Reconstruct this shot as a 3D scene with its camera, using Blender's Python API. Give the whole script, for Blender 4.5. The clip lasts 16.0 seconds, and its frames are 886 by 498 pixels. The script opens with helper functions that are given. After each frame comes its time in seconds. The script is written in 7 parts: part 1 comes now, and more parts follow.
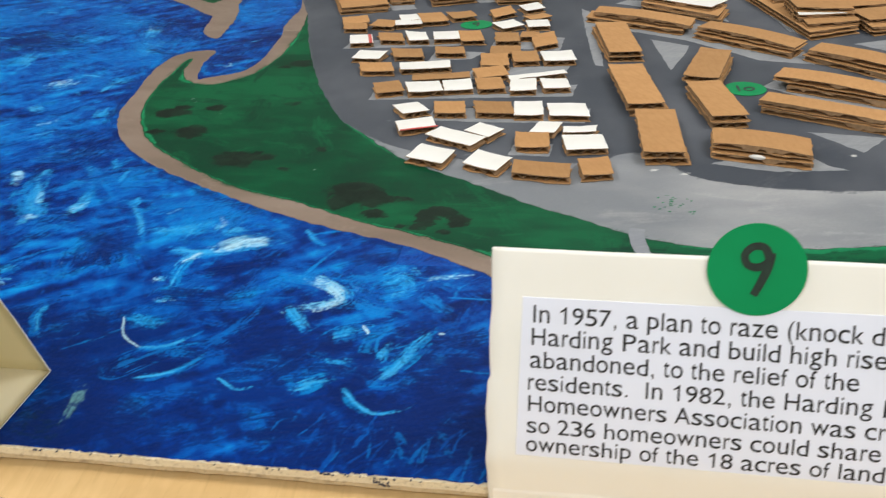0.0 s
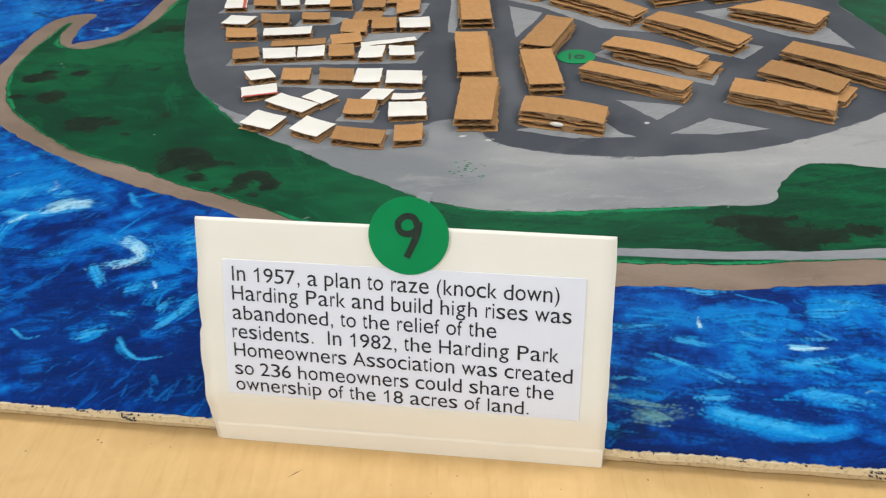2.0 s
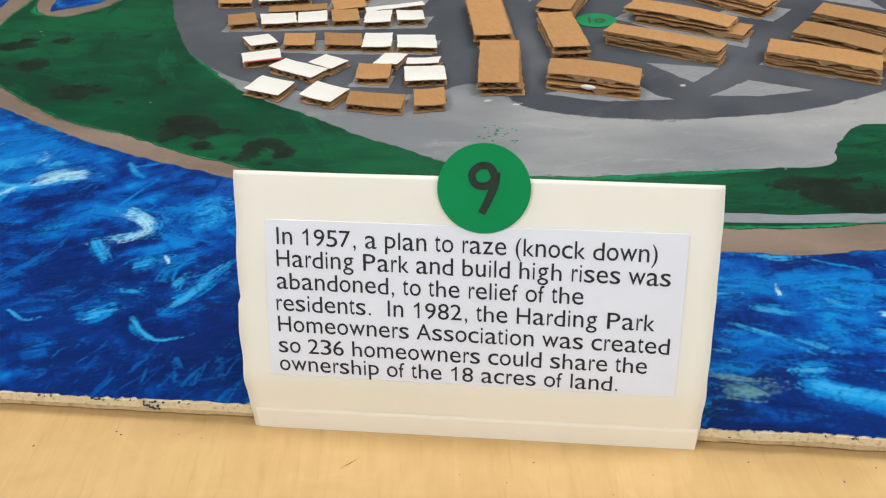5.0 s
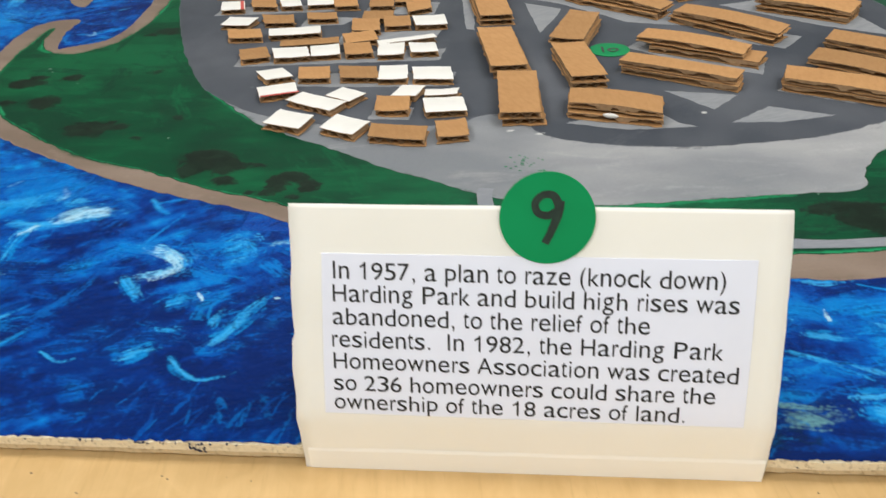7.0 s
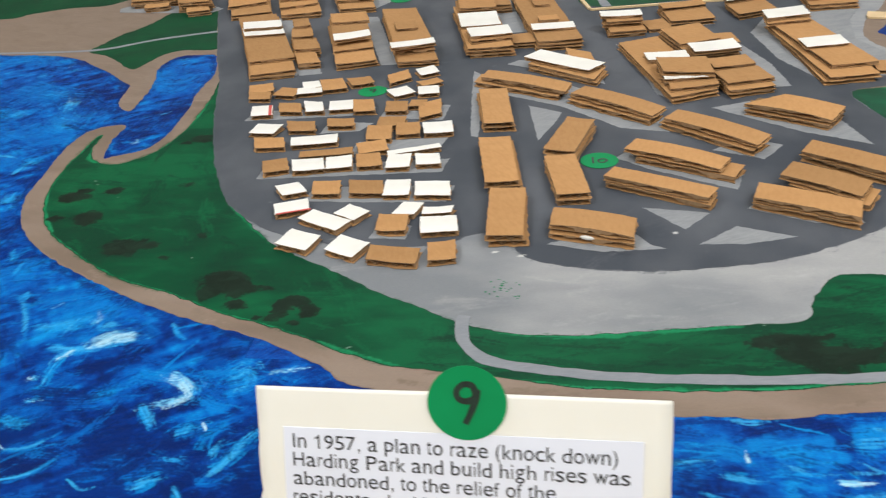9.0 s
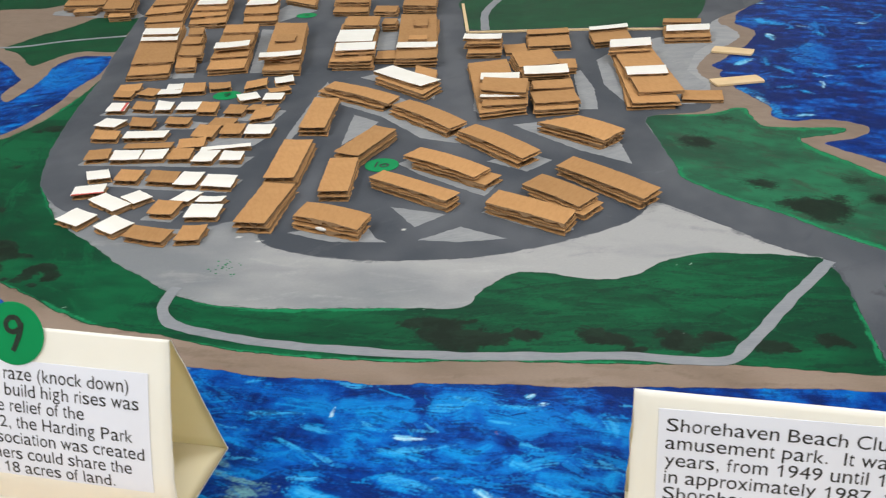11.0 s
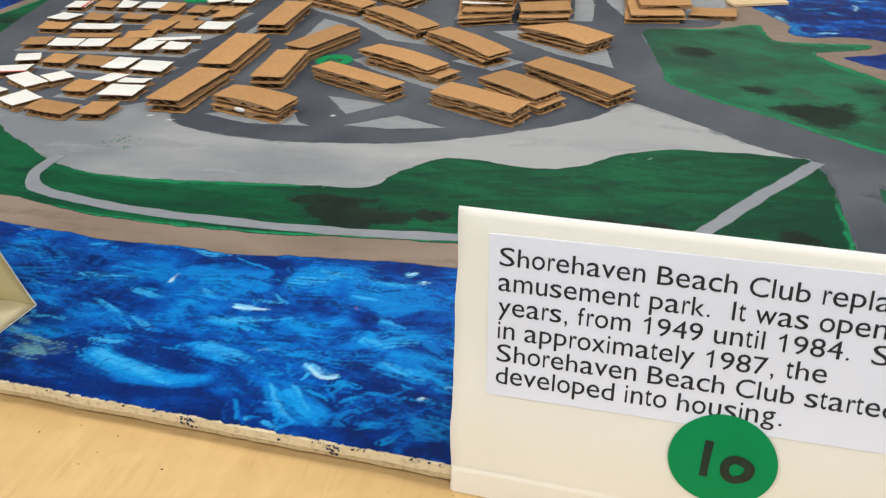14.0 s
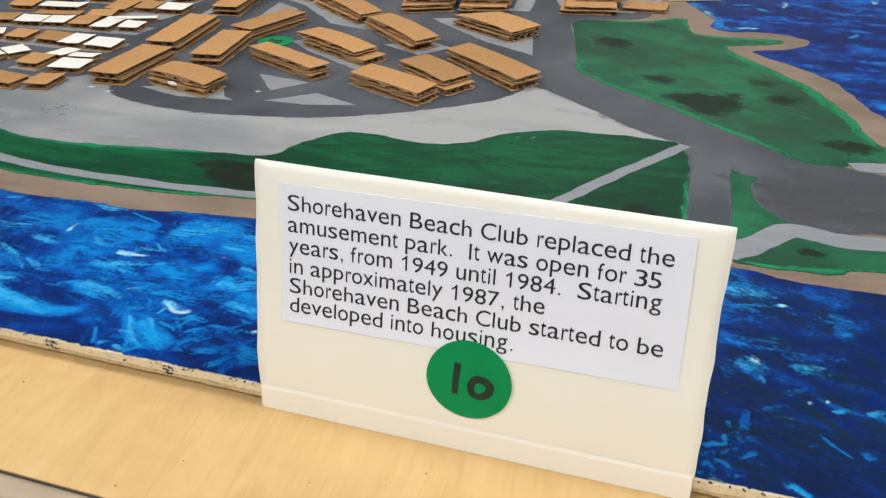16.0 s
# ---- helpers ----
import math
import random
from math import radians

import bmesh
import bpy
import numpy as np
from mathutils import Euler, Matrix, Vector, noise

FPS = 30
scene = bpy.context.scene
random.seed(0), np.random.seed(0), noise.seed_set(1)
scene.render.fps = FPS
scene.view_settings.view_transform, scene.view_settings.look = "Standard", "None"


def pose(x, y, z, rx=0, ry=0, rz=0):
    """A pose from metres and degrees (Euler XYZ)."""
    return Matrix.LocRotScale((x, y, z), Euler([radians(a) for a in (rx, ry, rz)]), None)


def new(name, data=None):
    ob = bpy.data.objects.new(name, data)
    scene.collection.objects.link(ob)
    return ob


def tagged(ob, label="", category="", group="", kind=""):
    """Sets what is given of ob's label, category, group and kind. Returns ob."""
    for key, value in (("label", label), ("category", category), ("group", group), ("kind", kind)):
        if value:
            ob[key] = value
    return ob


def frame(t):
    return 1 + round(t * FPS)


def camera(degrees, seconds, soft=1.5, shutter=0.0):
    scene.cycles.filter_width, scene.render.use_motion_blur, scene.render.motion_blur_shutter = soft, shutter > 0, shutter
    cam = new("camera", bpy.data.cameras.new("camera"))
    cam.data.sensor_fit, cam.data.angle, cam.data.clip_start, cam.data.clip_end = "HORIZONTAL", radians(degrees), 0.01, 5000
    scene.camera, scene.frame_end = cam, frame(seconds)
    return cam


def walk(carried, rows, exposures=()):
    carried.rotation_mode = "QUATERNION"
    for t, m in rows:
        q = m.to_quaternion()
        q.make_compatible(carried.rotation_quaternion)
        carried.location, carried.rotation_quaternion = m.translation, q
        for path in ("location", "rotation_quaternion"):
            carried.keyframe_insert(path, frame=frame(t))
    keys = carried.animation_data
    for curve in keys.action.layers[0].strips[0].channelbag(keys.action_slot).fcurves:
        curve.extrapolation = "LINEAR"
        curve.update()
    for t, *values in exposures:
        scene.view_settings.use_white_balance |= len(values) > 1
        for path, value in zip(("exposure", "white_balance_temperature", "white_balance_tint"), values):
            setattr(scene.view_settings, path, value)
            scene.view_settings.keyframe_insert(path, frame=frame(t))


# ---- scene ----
import collections
from mathutils import geometry

cam = camera(53.31, 16.0, soft=1.2, shutter=0.4)
# seconds, eye in metres, turn in degrees
PATH = [
    (0, 0.00262, -0.19163, 0.19131, 60.433, 2.886, 9.384),
    (0.5, 0.03339, -0.18669, 0.20629, 60.178, 4.320, 9.482),
    (1, 0.06494, -0.19980, 0.22329, 58.832, 3.331, 8.822),
    (1.5, 0.09139, -0.21515, 0.22095, 57.474, 2.591, 8.864),
    (2, 0.09405, -0.20952, 0.21285, 57.023, 2.360, 8.337),
    (2.5, 0.08347, -0.19140, 0.20250, 57.049, 1.665, 7.627),
    (3, 0.07487, -0.18650, 0.19785, 57.025, 1.460, 7.239),
    (3.5, 0.07063, -0.19141, 0.19527, 56.873, 1.359, 6.634),
    (4, 0.06633, -0.19403, 0.19216, 56.542, 1.489, 6.424),
    (4.2, 0.06442, -0.19378, 0.19133, 56.511, 1.696, 6.466),
    (6.5, 0.04776, -0.18498, 0.17905, 57.253, 2.003, 4.804),
    (7, 0.03790, -0.18788, 0.18396, 58.594, 2.114, 4.592),
    (7.5, 0.02566, -0.18179, 0.19994, 59.277, 2.853, 5.740),
    (8, 0.03466, -0.18158, 0.21727, 59.307, 3.406, 6.508),
    (8.5, 0.04856, -0.18644, 0.24473, 59.880, 3.893, 7.274),
    (9, 0.07961, -0.19876, 0.24841, 60.283, 4.156, 7.854),
    (9.5, 0.12825, -0.20614, 0.25101, 60.630, 4.113, 8.016),
    (10, 0.18537, -0.21917, 0.25389, 61.211, 3.903, 8.896),
    (10.2, 0.20657, -0.22480, 0.25436, 61.298, 3.621, 9.314),
    (12.3, 0.29127, -0.20635, 0.19593, 62.982, 0.944, 14.135),
    (12.5, 0.28671, -0.19226, 0.18346, 62.515, 1.066, 14.049),
    (13, 0.29393, -0.16397, 0.16092, 61.357, -0.166, 11.387),
    (13.5, 0.31815, -0.15830, 0.16071, 61.225, -0.391, 11.617),
    (14, 0.32484, -0.17283, 0.16270, 61.831, 1.224, 16.609),
    (14.5, 0.34752, -0.16848, 0.16927, 62.254, 0.889, 18.076),
    (15, 0.37199, -0.17595, 0.16888, 62.025, 0.554, 18.580),
    (15.5, 0.39078, -0.18219, 0.17110, 61.739, 0.285, 18.525),
    (16, 0.39663, -0.19176, 0.16986, 61.207, 0.234, 18.525),
]
walk(cam, [(t, pose(*place)) for t, *place in PATH],
     [(0, 0.0), (0.5, 0.08), (1.5, 0.0), (2.5, -0.12), (3.5, -0.08), (4.2, -0.08), (6.5, -0.05), (7, 0.0), (8, 0.03), (9.5, 0.07), (10.2, 0.05), (12.5, 0.0), (13.5, -0.05), (14.5, 0.04), (16, 0.0)])

# ---- world and light: a classroom under ceiling panels ----
world = bpy.data.worlds.new("world")
scene.world = world
world.use_nodes = True
world.node_tree.nodes["Background"].inputs[0].default_value = (0.8, 0.85, 0.95, 1)
world.node_tree.nodes["Background"].inputs[1].default_value = 0.15
scene.view_settings.exposure = 0.0
CEILING = 1.95
FLOOR = -0.76
PANELS = [(-1.3, -1.6, 36), (1.2, -1.6, 36), (-1.4, 0.3, 20), (1.4, 0.3, 26), (0.0, 2.6, 17)]   # x, y, watts
for px, py, watts in PANELS:
    lamp = bpy.data.lights.new("ceiling_lamp", "AREA")
    lamp.shape, lamp.size, lamp.size_y, lamp.energy = "RECTANGLE", 1.2, 0.6, watts
    lamp.color = (0.985, 0.975, 0.97)
    holder = new("ceiling_lamp", lamp)
    holder.matrix_world = pose(px, py, CEILING - 0.03)

# ---- materials ----


def material(name, rough=0.6, metal=0.0, spec=0.5):
    m = bpy.data.materials.new(name)
    m.use_nodes = True
    b = m.node_tree.nodes["Principled BSDF"]
    b.inputs["Roughness"].default_value = rough
    b.inputs["Metallic"].default_value = metal
    b.inputs["Specular IOR Level"].default_value = spec
    return m, m.node_tree, b


def noise_of(tree, scale, stretch=(1, 1, 1), turn=0.0, detail=4.0, distort=0.0, rough=0.55):
    """A noise over the thing's own metres, stretched along a direction."""
    where = tree.nodes.new("ShaderNodeTexCoord")
    mapping = tree.nodes.new("ShaderNodeMapping")
    mapping.inputs["Scale"].default_value = stretch
    aim = tree.nodes.new("ShaderNodeMapping")
    aim.inputs["Rotation"].default_value = (0, 0, radians(-turn))
    tex = tree.nodes.new("ShaderNodeTexNoise")
    tex.inputs["Scale"].default_value = scale
    tex.inputs["Detail"].default_value = detail
    tex.inputs["Roughness"].default_value = rough
    tex.inputs["Distortion"].default_value = distort
    tree.links.new(where.outputs["Object"], aim.inputs["Vector"])
    tree.links.new(aim.outputs["Vector"], mapping.inputs["Vector"])
    tree.links.new(mapping.outputs["Vector"], tex.inputs["Vector"])
    return tex.outputs["Fac"]


def ramp(tree, fac, *stops):
    node = tree.nodes.new("ShaderNodeValToRGB")
    el = node.color_ramp.elements
    while len(el) < len(stops):
        el.new(0.5)
    for e, (at, col) in zip(el, stops):
        e.position = at
        e.color = (*col, 1) if len(col) == 3 else col
    tree.links.new(fac, node.inputs["Fac"])
    return node.outputs["Color"]


def mix(tree, fac, a, b, blend="MIX"):
    node = tree.nodes.new("ShaderNodeMix")
    node.data_type = "RGBA"
    node.blend_type = blend
    for value, slot in ((fac, 0), (a, 6), (b, 7)):
        if hasattr(value, "is_linked"):
            tree.links.new(value, node.inputs[slot])
        else:
            node.inputs[slot].default_value = value if slot == 0 else (*value, 1)
    return node.outputs[2]


def bump(tree, shader, height, strength, distance=0.0005):
    node = tree.nodes.new("ShaderNodeBump")
    node.inputs["Strength"].default_value = strength
    node.inputs["Distance"].default_value = distance
    tree.links.new(height, node.inputs["Height"])
    tree.links.new(node.outputs["Normal"], shader.inputs["Normal"])


def paint(name, dark, mid, light, turn=0.0, scale=30, streak=9.0, rough=0.5, relief=0.35):
    """Brushed acrylic paint: wide patches, streaks of the bristles along one direction, fine relief."""
    m, tree, b = material(name, rough, spec=0.11)
    patches = noise_of(tree, scale, (1, 2.2, 1), turn, 6, 0.8, 0.6)
    streaks = noise_of(tree, scale * 4, (1, streak, 1), turn, 5, 0.25, 0.65)
    wide = ramp(tree, patches, (0.34, dark), (0.50, mid), (0.68, light))
    fine = ramp(tree, streaks, (0.36, dark), (0.50, mid), (0.68, light))
    tree.links.new(mix(tree, 0.5, wide, fine), b.inputs["Base Color"])
    bump(tree, b, streaks, relief, 0.0004)
    return m


def water_paint(name):
    """Thick blue acrylic: crossing brush passes in navy, blue and azure."""
    m, tree, b = material(name, 0.42, spec=0.12)
    region = ramp(tree, noise_of(tree, 17, (1, 1, 1), 0, 3, 0.8), (0.46, (0, 0, 0)), (0.54, (1, 1, 1)))
    swell = noise_of(tree, 9, (1, 1.8, 1), 10, 4, 1.0)
    navy, blue, azure, sky = (0.002, 0.009, 0.082), (0.001, 0.031, 0.235), (0.001, 0.086, 0.44), (0.009, 0.26, 0.70)
    passes = []
    for turn in (38, -10):
        n = noise_of(tree, 30, (1, 3.4, 1), turn, 10, 1.1, 0.78)
        passes.append(ramp(tree, n, (0.39, navy), (0.47, blue), (0.55, azure), (0.64, sky)))
    strokes = mix(tree, region, passes[0], passes[1])
    ground = ramp(tree, swell, (0.38, navy), (0.50, blue), (0.62, azure))
    dabs = ramp(tree, noise_of(tree, 120, (1, 1.7, 1), 50, 8, 1.6, 0.78), (0.38, navy), (0.50, blue), (0.64, azure))
    both = mix(tree, 0.62, mix(tree, 0.4, ground, dabs), strokes)
    bristle = noise_of(tree, 240, (1, 5, 1), 24, 5, 0.8, 0.75)
    lines = ramp(tree, bristle, (0.35, (0.84, 0.85, 0.88)), (0.65, (1.10, 1.09, 1.06)))
    tree.links.new(mix(tree, 0.8, both, lines, "MULTIPLY"), b.inputs["Base Color"])
    bump(tree, b, bristle, 0.5, 0.0005)
    return m


def wet_paint(name, grain=1.0, rough=0.42):
    """Mixed acrylic: the colour that the brush left, with fine bristle lines and a dull gloss."""
    m, tree, b = material(name, rough, spec=0.07)
    hue = tree.nodes.new("ShaderNodeAttribute")
    hue.attribute_name = "hue"
    bristle = noise_of(tree, 420, (1, 4.5, 1), 22, 5, 0.7, 0.7)
    cross = noise_of(tree, 700, (1, 3, 1), -14, 4, 0.6, 0.7)
    col = mix(tree, 0.85 * grain, hue.outputs["Color"], ramp(tree, bristle, (0.32, (0.80, 0.82, 0.86)), (0.68, (1.14, 1.12, 1.08))), "MULTIPLY")
    col = mix(tree, 0.7 * grain, col, ramp(tree, cross, (0.34, (0.84, 0.86, 0.88)), (0.68, (1.12, 1.10, 1.07))), "MULTIPLY")
    tree.links.new(col, b.inputs["Base Color"])
    bump(tree, b, bristle, 0.35 * grain, 0.0004)
    return m


def kraft(name, base, dark, fine=1.0):
    """Brown corrugated board liner: faint fibres, and a tint of its own for each sheet."""
    m, tree, b = material(name, 0.85, spec=0.2)
    fibre = noise_of(tree, 420, (1, 0.35, 1), 20, 4)
    blot = noise_of(tree, 45, (1, 1, 1), 0, 3)
    col = ramp(tree, fibre, (0.25, dark), (0.6, base))
    col = mix(tree, 0.35, col, ramp(tree, blot, (0.3, dark), (0.7, base)))
    info = tree.nodes.new("ShaderNodeObjectInfo")
    shade = ramp(tree, info.outputs["Random"], (0.0, (0.76, 0.75, 0.74)), (1.0, (1.06, 1.03, 1.0)))
    tree.links.new(mix(tree, 1.0, col, shade, "MULTIPLY"), b.inputs["Base Color"])
    bump(tree, b, fibre, 0.25 * fine, 0.0002)
    return m


def paper(name, base, stain, rough=0.55, spec=0.35, through_light=0.0):
    m, tree, b = material(name, rough, spec=spec)
    blot = noise_of(tree, 28, (1, 1, 1), 0, 4)
    fibre = noise_of(tree, 900, (1, 1, 1), 0, 3)
    col = ramp(tree, blot, (0.25, stain), (0.55, base))
    tree.links.new(col, b.inputs["Base Color"])
    bump(tree, b, fibre, 0.08, 0.0001)
    if through_light:
        thin = tree.nodes.new("ShaderNodeBsdfTranslucent")
        tree.links.new(mix(tree, 1.0, col, (1.0, 0.95, 0.78), "MULTIPLY"), thin.inputs["Color"])
        both = tree.nodes.new("ShaderNodeMixShader")
        both.inputs[0].default_value = through_light
        tree.links.new(b.outputs[0], both.inputs[1])
        tree.links.new(thin.outputs[0], both.inputs[2])
        tree.links.new(both.outputs[0], tree.nodes["Material Output"].inputs["Surface"])
    return m


def maple(name):
    m, tree, b = material(name, 0.42, spec=0.4)
    flake = noise_of(tree, 240, (1, 0.10, 1), 6, 5, 0.5)
    cloud = noise_of(tree, 16, (1, 0.35, 1), 8, 3, 0.8)
    ray = noise_of(tree, 620, (1, 0.07, 1), 7, 3)
    figure = noise_of(tree, 120, (0.6, 0.5, 1), 30, 4, 1.2)
    col = ramp(tree, cloud, (0.3, (0.595, 0.380, 0.156)), (0.7, (0.705, 0.472, 0.214)))
    col = mix(tree, 0.34, col, ramp(tree, flake, (0.3, (0.53, 0.335, 0.132)), (0.7, (0.76, 0.53, 0.255))))
    col = mix(tree, 0.25, col, ramp(tree, figure, (0.35, (0.56, 0.36, 0.145)), (0.65, (0.74, 0.51, 0.24))))
    pores = ramp(tree, ray, (0.30, (0.78, 0.74, 0.67)), (0.42, (1, 1, 1)))
    tree.links.new(mix(tree, 0.3, col, pores, "MULTIPLY"), b.inputs["Base Color"])
    bump(tree, b, ray, 0.05, 0.0001)
    return m


def chipboard(name, base, dark):
    m, tree, b = material(name, 0.9, spec=0.15)
    grain = noise_of(tree, 700, (0.8, 1, 1), 0, 5, 0, 0.7)
    blot = noise_of(tree, 90, (1, 1, 1), 0, 3)
    col = mix(tree, 0.5, ramp(tree, grain, (0.34, dark), (0.48, base)), ramp(tree, blot, (0.28, dark), (0.42, base)))
    tree.links.new(col, b.inputs["Base Color"])
    bump(tree, b, grain, 0.7, 0.0006)
    return m


def plain(name, base, rough=0.6, vary=0.08, scale=60):
    m, tree, b = material(name, rough)
    n = noise_of(tree, scale, (1, 1, 1), 0, 4)
    low = tuple(c * (1 - vary) for c in base)
    high = tuple(min(1, c * (1 + vary)) for c in base)
    tree.links.new(ramp(tree, n, (0.3, low), (0.7, high)), b.inputs["Base Color"])
    bump(tree, b, n, 0.05, 0.0003)
    return m


WATER = water_paint("blue water paint")
WET = wet_paint("mixed blue acrylic paint")
DULL = wet_paint("mixed dull acrylic paint", 0.35, 0.5)
SAND = paint("taupe paint", (0.2064, 0.1536, 0.1171), (0.2477, 0.1872, 0.1459), (0.2832, 0.2170, 0.1728), -18, 22)
GRASS = paint("green paint", (0.0055, 0.0375, 0.0192), (0.0045, 0.0612, 0.0256), (0.0045, 0.0960, 0.0365), 25, 16, 8)
MEADOW = paint("mid green paint", (0.0104, 0.0582, 0.0305), (0.0094, 0.0903, 0.0422), (0.0104, 0.1328, 0.0571), -35, 16, 6)
GRASS_LIGHT = paint("fresh green paint", (0.009, 0.11, 0.044), (0.008, 0.19, 0.07), (0.015, 0.28, 0.11), 25, 30, 8)
PALE_GREY = paint("pale grey paint", (0.25, 0.267, 0.287), (0.315, 0.325, 0.343), (0.375, 0.38, 0.39), 4, 12, 6, 0.5)
ROAD_GREY = paint("dark grey paint", (0.0688, 0.0772, 0.0921), (0.0874, 0.0967, 0.1135), (0.1135, 0.1228, 0.1414), 70, 12, 5, 0.5)
LOT_GREY = paint("light grey lot paint", (0.23, 0.245, 0.262), (0.285, 0.297, 0.312), (0.34, 0.35, 0.36), 30, 30, 6, 0.5)
PATH_GREY = paint("grey path paint", (0.215, 0.232, 0.262), (0.25, 0.265, 0.292), (0.295, 0.307, 0.328), 10, 40, 6, 0.5)
KRAFT = kraft("brown kraft liner", (0.545, 0.308, 0.133), (0.45, 0.240, 0.096))
KRAFT_CORE = kraft("brown fluting paper", (0.34, 0.218, 0.120), (0.22, 0.135, 0.070))
# torn edges, with the sheets' side shadow darkening the colour as well
KRAFT_EDGE = kraft("torn kraft edge, darkened as shaded side", (0.42, 0.275, 0.155), (0.26, 0.162, 0.088), 2.0)
WHITE_LINER = paper("white clay liner", (0.87, 0.86, 0.81), (0.79, 0.77, 0.71), 0.6)
RED_PRINT = plain("red print", (0.62, 0.09, 0.07), 0.5)
# same card as the front; yellow bounced light is mixed into its colour
CARD_INSIDE_BOUNCE = paper("cream manila card, inside tinted as bounced light", (0.93, 0.87, 0.66), (0.90, 0.83, 0.61), 0.7, 0.2, 0.7)
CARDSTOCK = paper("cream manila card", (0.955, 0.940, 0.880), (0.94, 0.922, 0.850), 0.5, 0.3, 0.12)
# same card again, darkened: the shade within the fold is in the colour
CARD_BASE_SHADED = paper("cream manila card, base darkened as shade", (0.75, 0.69, 0.50), (0.72, 0.65, 0.46), 0.7, 0.2)
# same card, letting more light through to brighten the inside
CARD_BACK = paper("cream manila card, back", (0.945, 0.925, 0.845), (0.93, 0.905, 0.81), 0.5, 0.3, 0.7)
LABEL = paper("white office paper", (0.80, 0.825, 0.93), (0.77, 0.79, 0.885), 0.6)
INK = plain("black toner", (0.012, 0.012, 0.014), 0.5)
MARKER = plain("black marker ink", (0.006, 0.022, 0.013), 0.4, 0.5, 300)
STICKER = paper("green sticker paper", (0.002, 0.26, 0.085), (0.002, 0.23, 0.072), 0.55, 0.15)
MAPLE = maple("maple laminate")
EDGING = plain("beige plastic edging", (0.42, 0.325, 0.235), 0.35)
# tan-brown of the lower half, with its shade painted into the colour
CHIP_SHADED = chipboard("raw hardboard edge, tan and shaded lower layer", (0.56, 0.44, 0.27), (0.20, 0.14, 0.08))
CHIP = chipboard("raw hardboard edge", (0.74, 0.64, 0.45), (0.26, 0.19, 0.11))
STICK = paper("birch stick wood", (0.74, 0.56, 0.33), (0.64, 0.46, 0.25), 0.7)
SEAM = plain("dark seam", (0.03, 0.025, 0.02), 0.8)
GLUE = plain("dried white glue", (0.72, 0.70, 0.66), 0.3)
DRIP = plain("dark blue paint smear", (0.02, 0.025, 0.06), 0.5)
WALL = plain("cream wall paint", (0.72, 0.70, 0.64), 0.7, 0.03, 4)
CEIL = plain("white ceiling tile", (0.80, 0.80, 0.78), 0.85, 0.05, 30)
LINO = plain("grey-green lino", (0.22, 0.24, 0.21), 0.4, 0.12, 20)
STEEL = plain("grey enamelled steel", (0.30, 0.30, 0.30), 0.4)
GLOW_FRAME = plain("white enamel", (0.8, 0.8, 0.8), 0.4)

# ---- helpers for building ----


def part(name, bm, mat, parent=None, label="", smooth=False):
    me = bpy.data.meshes.new(name)
    bm.to_mesh(me)
    bm.free()
    for m in mat if isinstance(mat, (list, tuple)) else [mat]:
        me.materials.append(m)
    if smooth:
        for p in me.polygons:
            p.use_smooth = True
    ob = new(name, me)
    ob.parent = parent
    return tagged(ob, label)


def thing(name, label, category, group="", kind="", at=None):
    ob = new(name)
    ob.empty_display_size = 0.01
    if at is not None:
        ob.matrix_world = at
    return tagged(ob, label, category, group, kind)


def box(bm, x0, x1, y0, y1, z0, z1):
    vs = [bm.verts.new(p) for p in ((x0, y0, z0), (x1, y0, z0), (x1, y1, z0), (x0, y1, z0), (x0, y0, z1), (x1, y0, z1), (x1, y1, z1), (x0, y1, z1))]
    for f in ((3, 2, 1, 0), (4, 5, 6, 7), (0, 1, 5, 4), (1, 2, 6, 5), (2, 3, 7, 6), (3, 0, 4, 7)):
        bm.faces.new([vs[i] for i in f])
    return vs


def prism(bm, outline, z0, z1):
    """A flat slab over a closed outline, which may be deeply curved."""
    flat = [Vector((x * 1000, y * 1000)) for x, y in outline]
    verts, _, faces, *_ = geometry.delaunay_2d_cdt(flat, [], [list(range(len(flat)))], 1, 1e-4)
    high = [bm.verts.new((v.x / 1000, v.y / 1000, z1)) for v in verts]
    sides = collections.Counter()
    for f in faces:
        bm.faces.new([high[i] for i in f])
        for i, j in zip(f, f[1:] + f[:1]):
            sides[(i, j)] += 1
    low = {}
    for i, j in list(sides):
        if (j, i) not in sides:
            for k in (i, j):
                if k not in low:
                    low[k] = bm.verts.new((verts[k].x / 1000, verts[k].y / 1000, z0))
            bm.faces.new((high[j], high[i], low[i], low[j]))


def area_of(pts):
    return sum(a[0] * b[1] - b[0] * a[1] for a, b in zip(pts, pts[1:] + pts[:1])) / 2


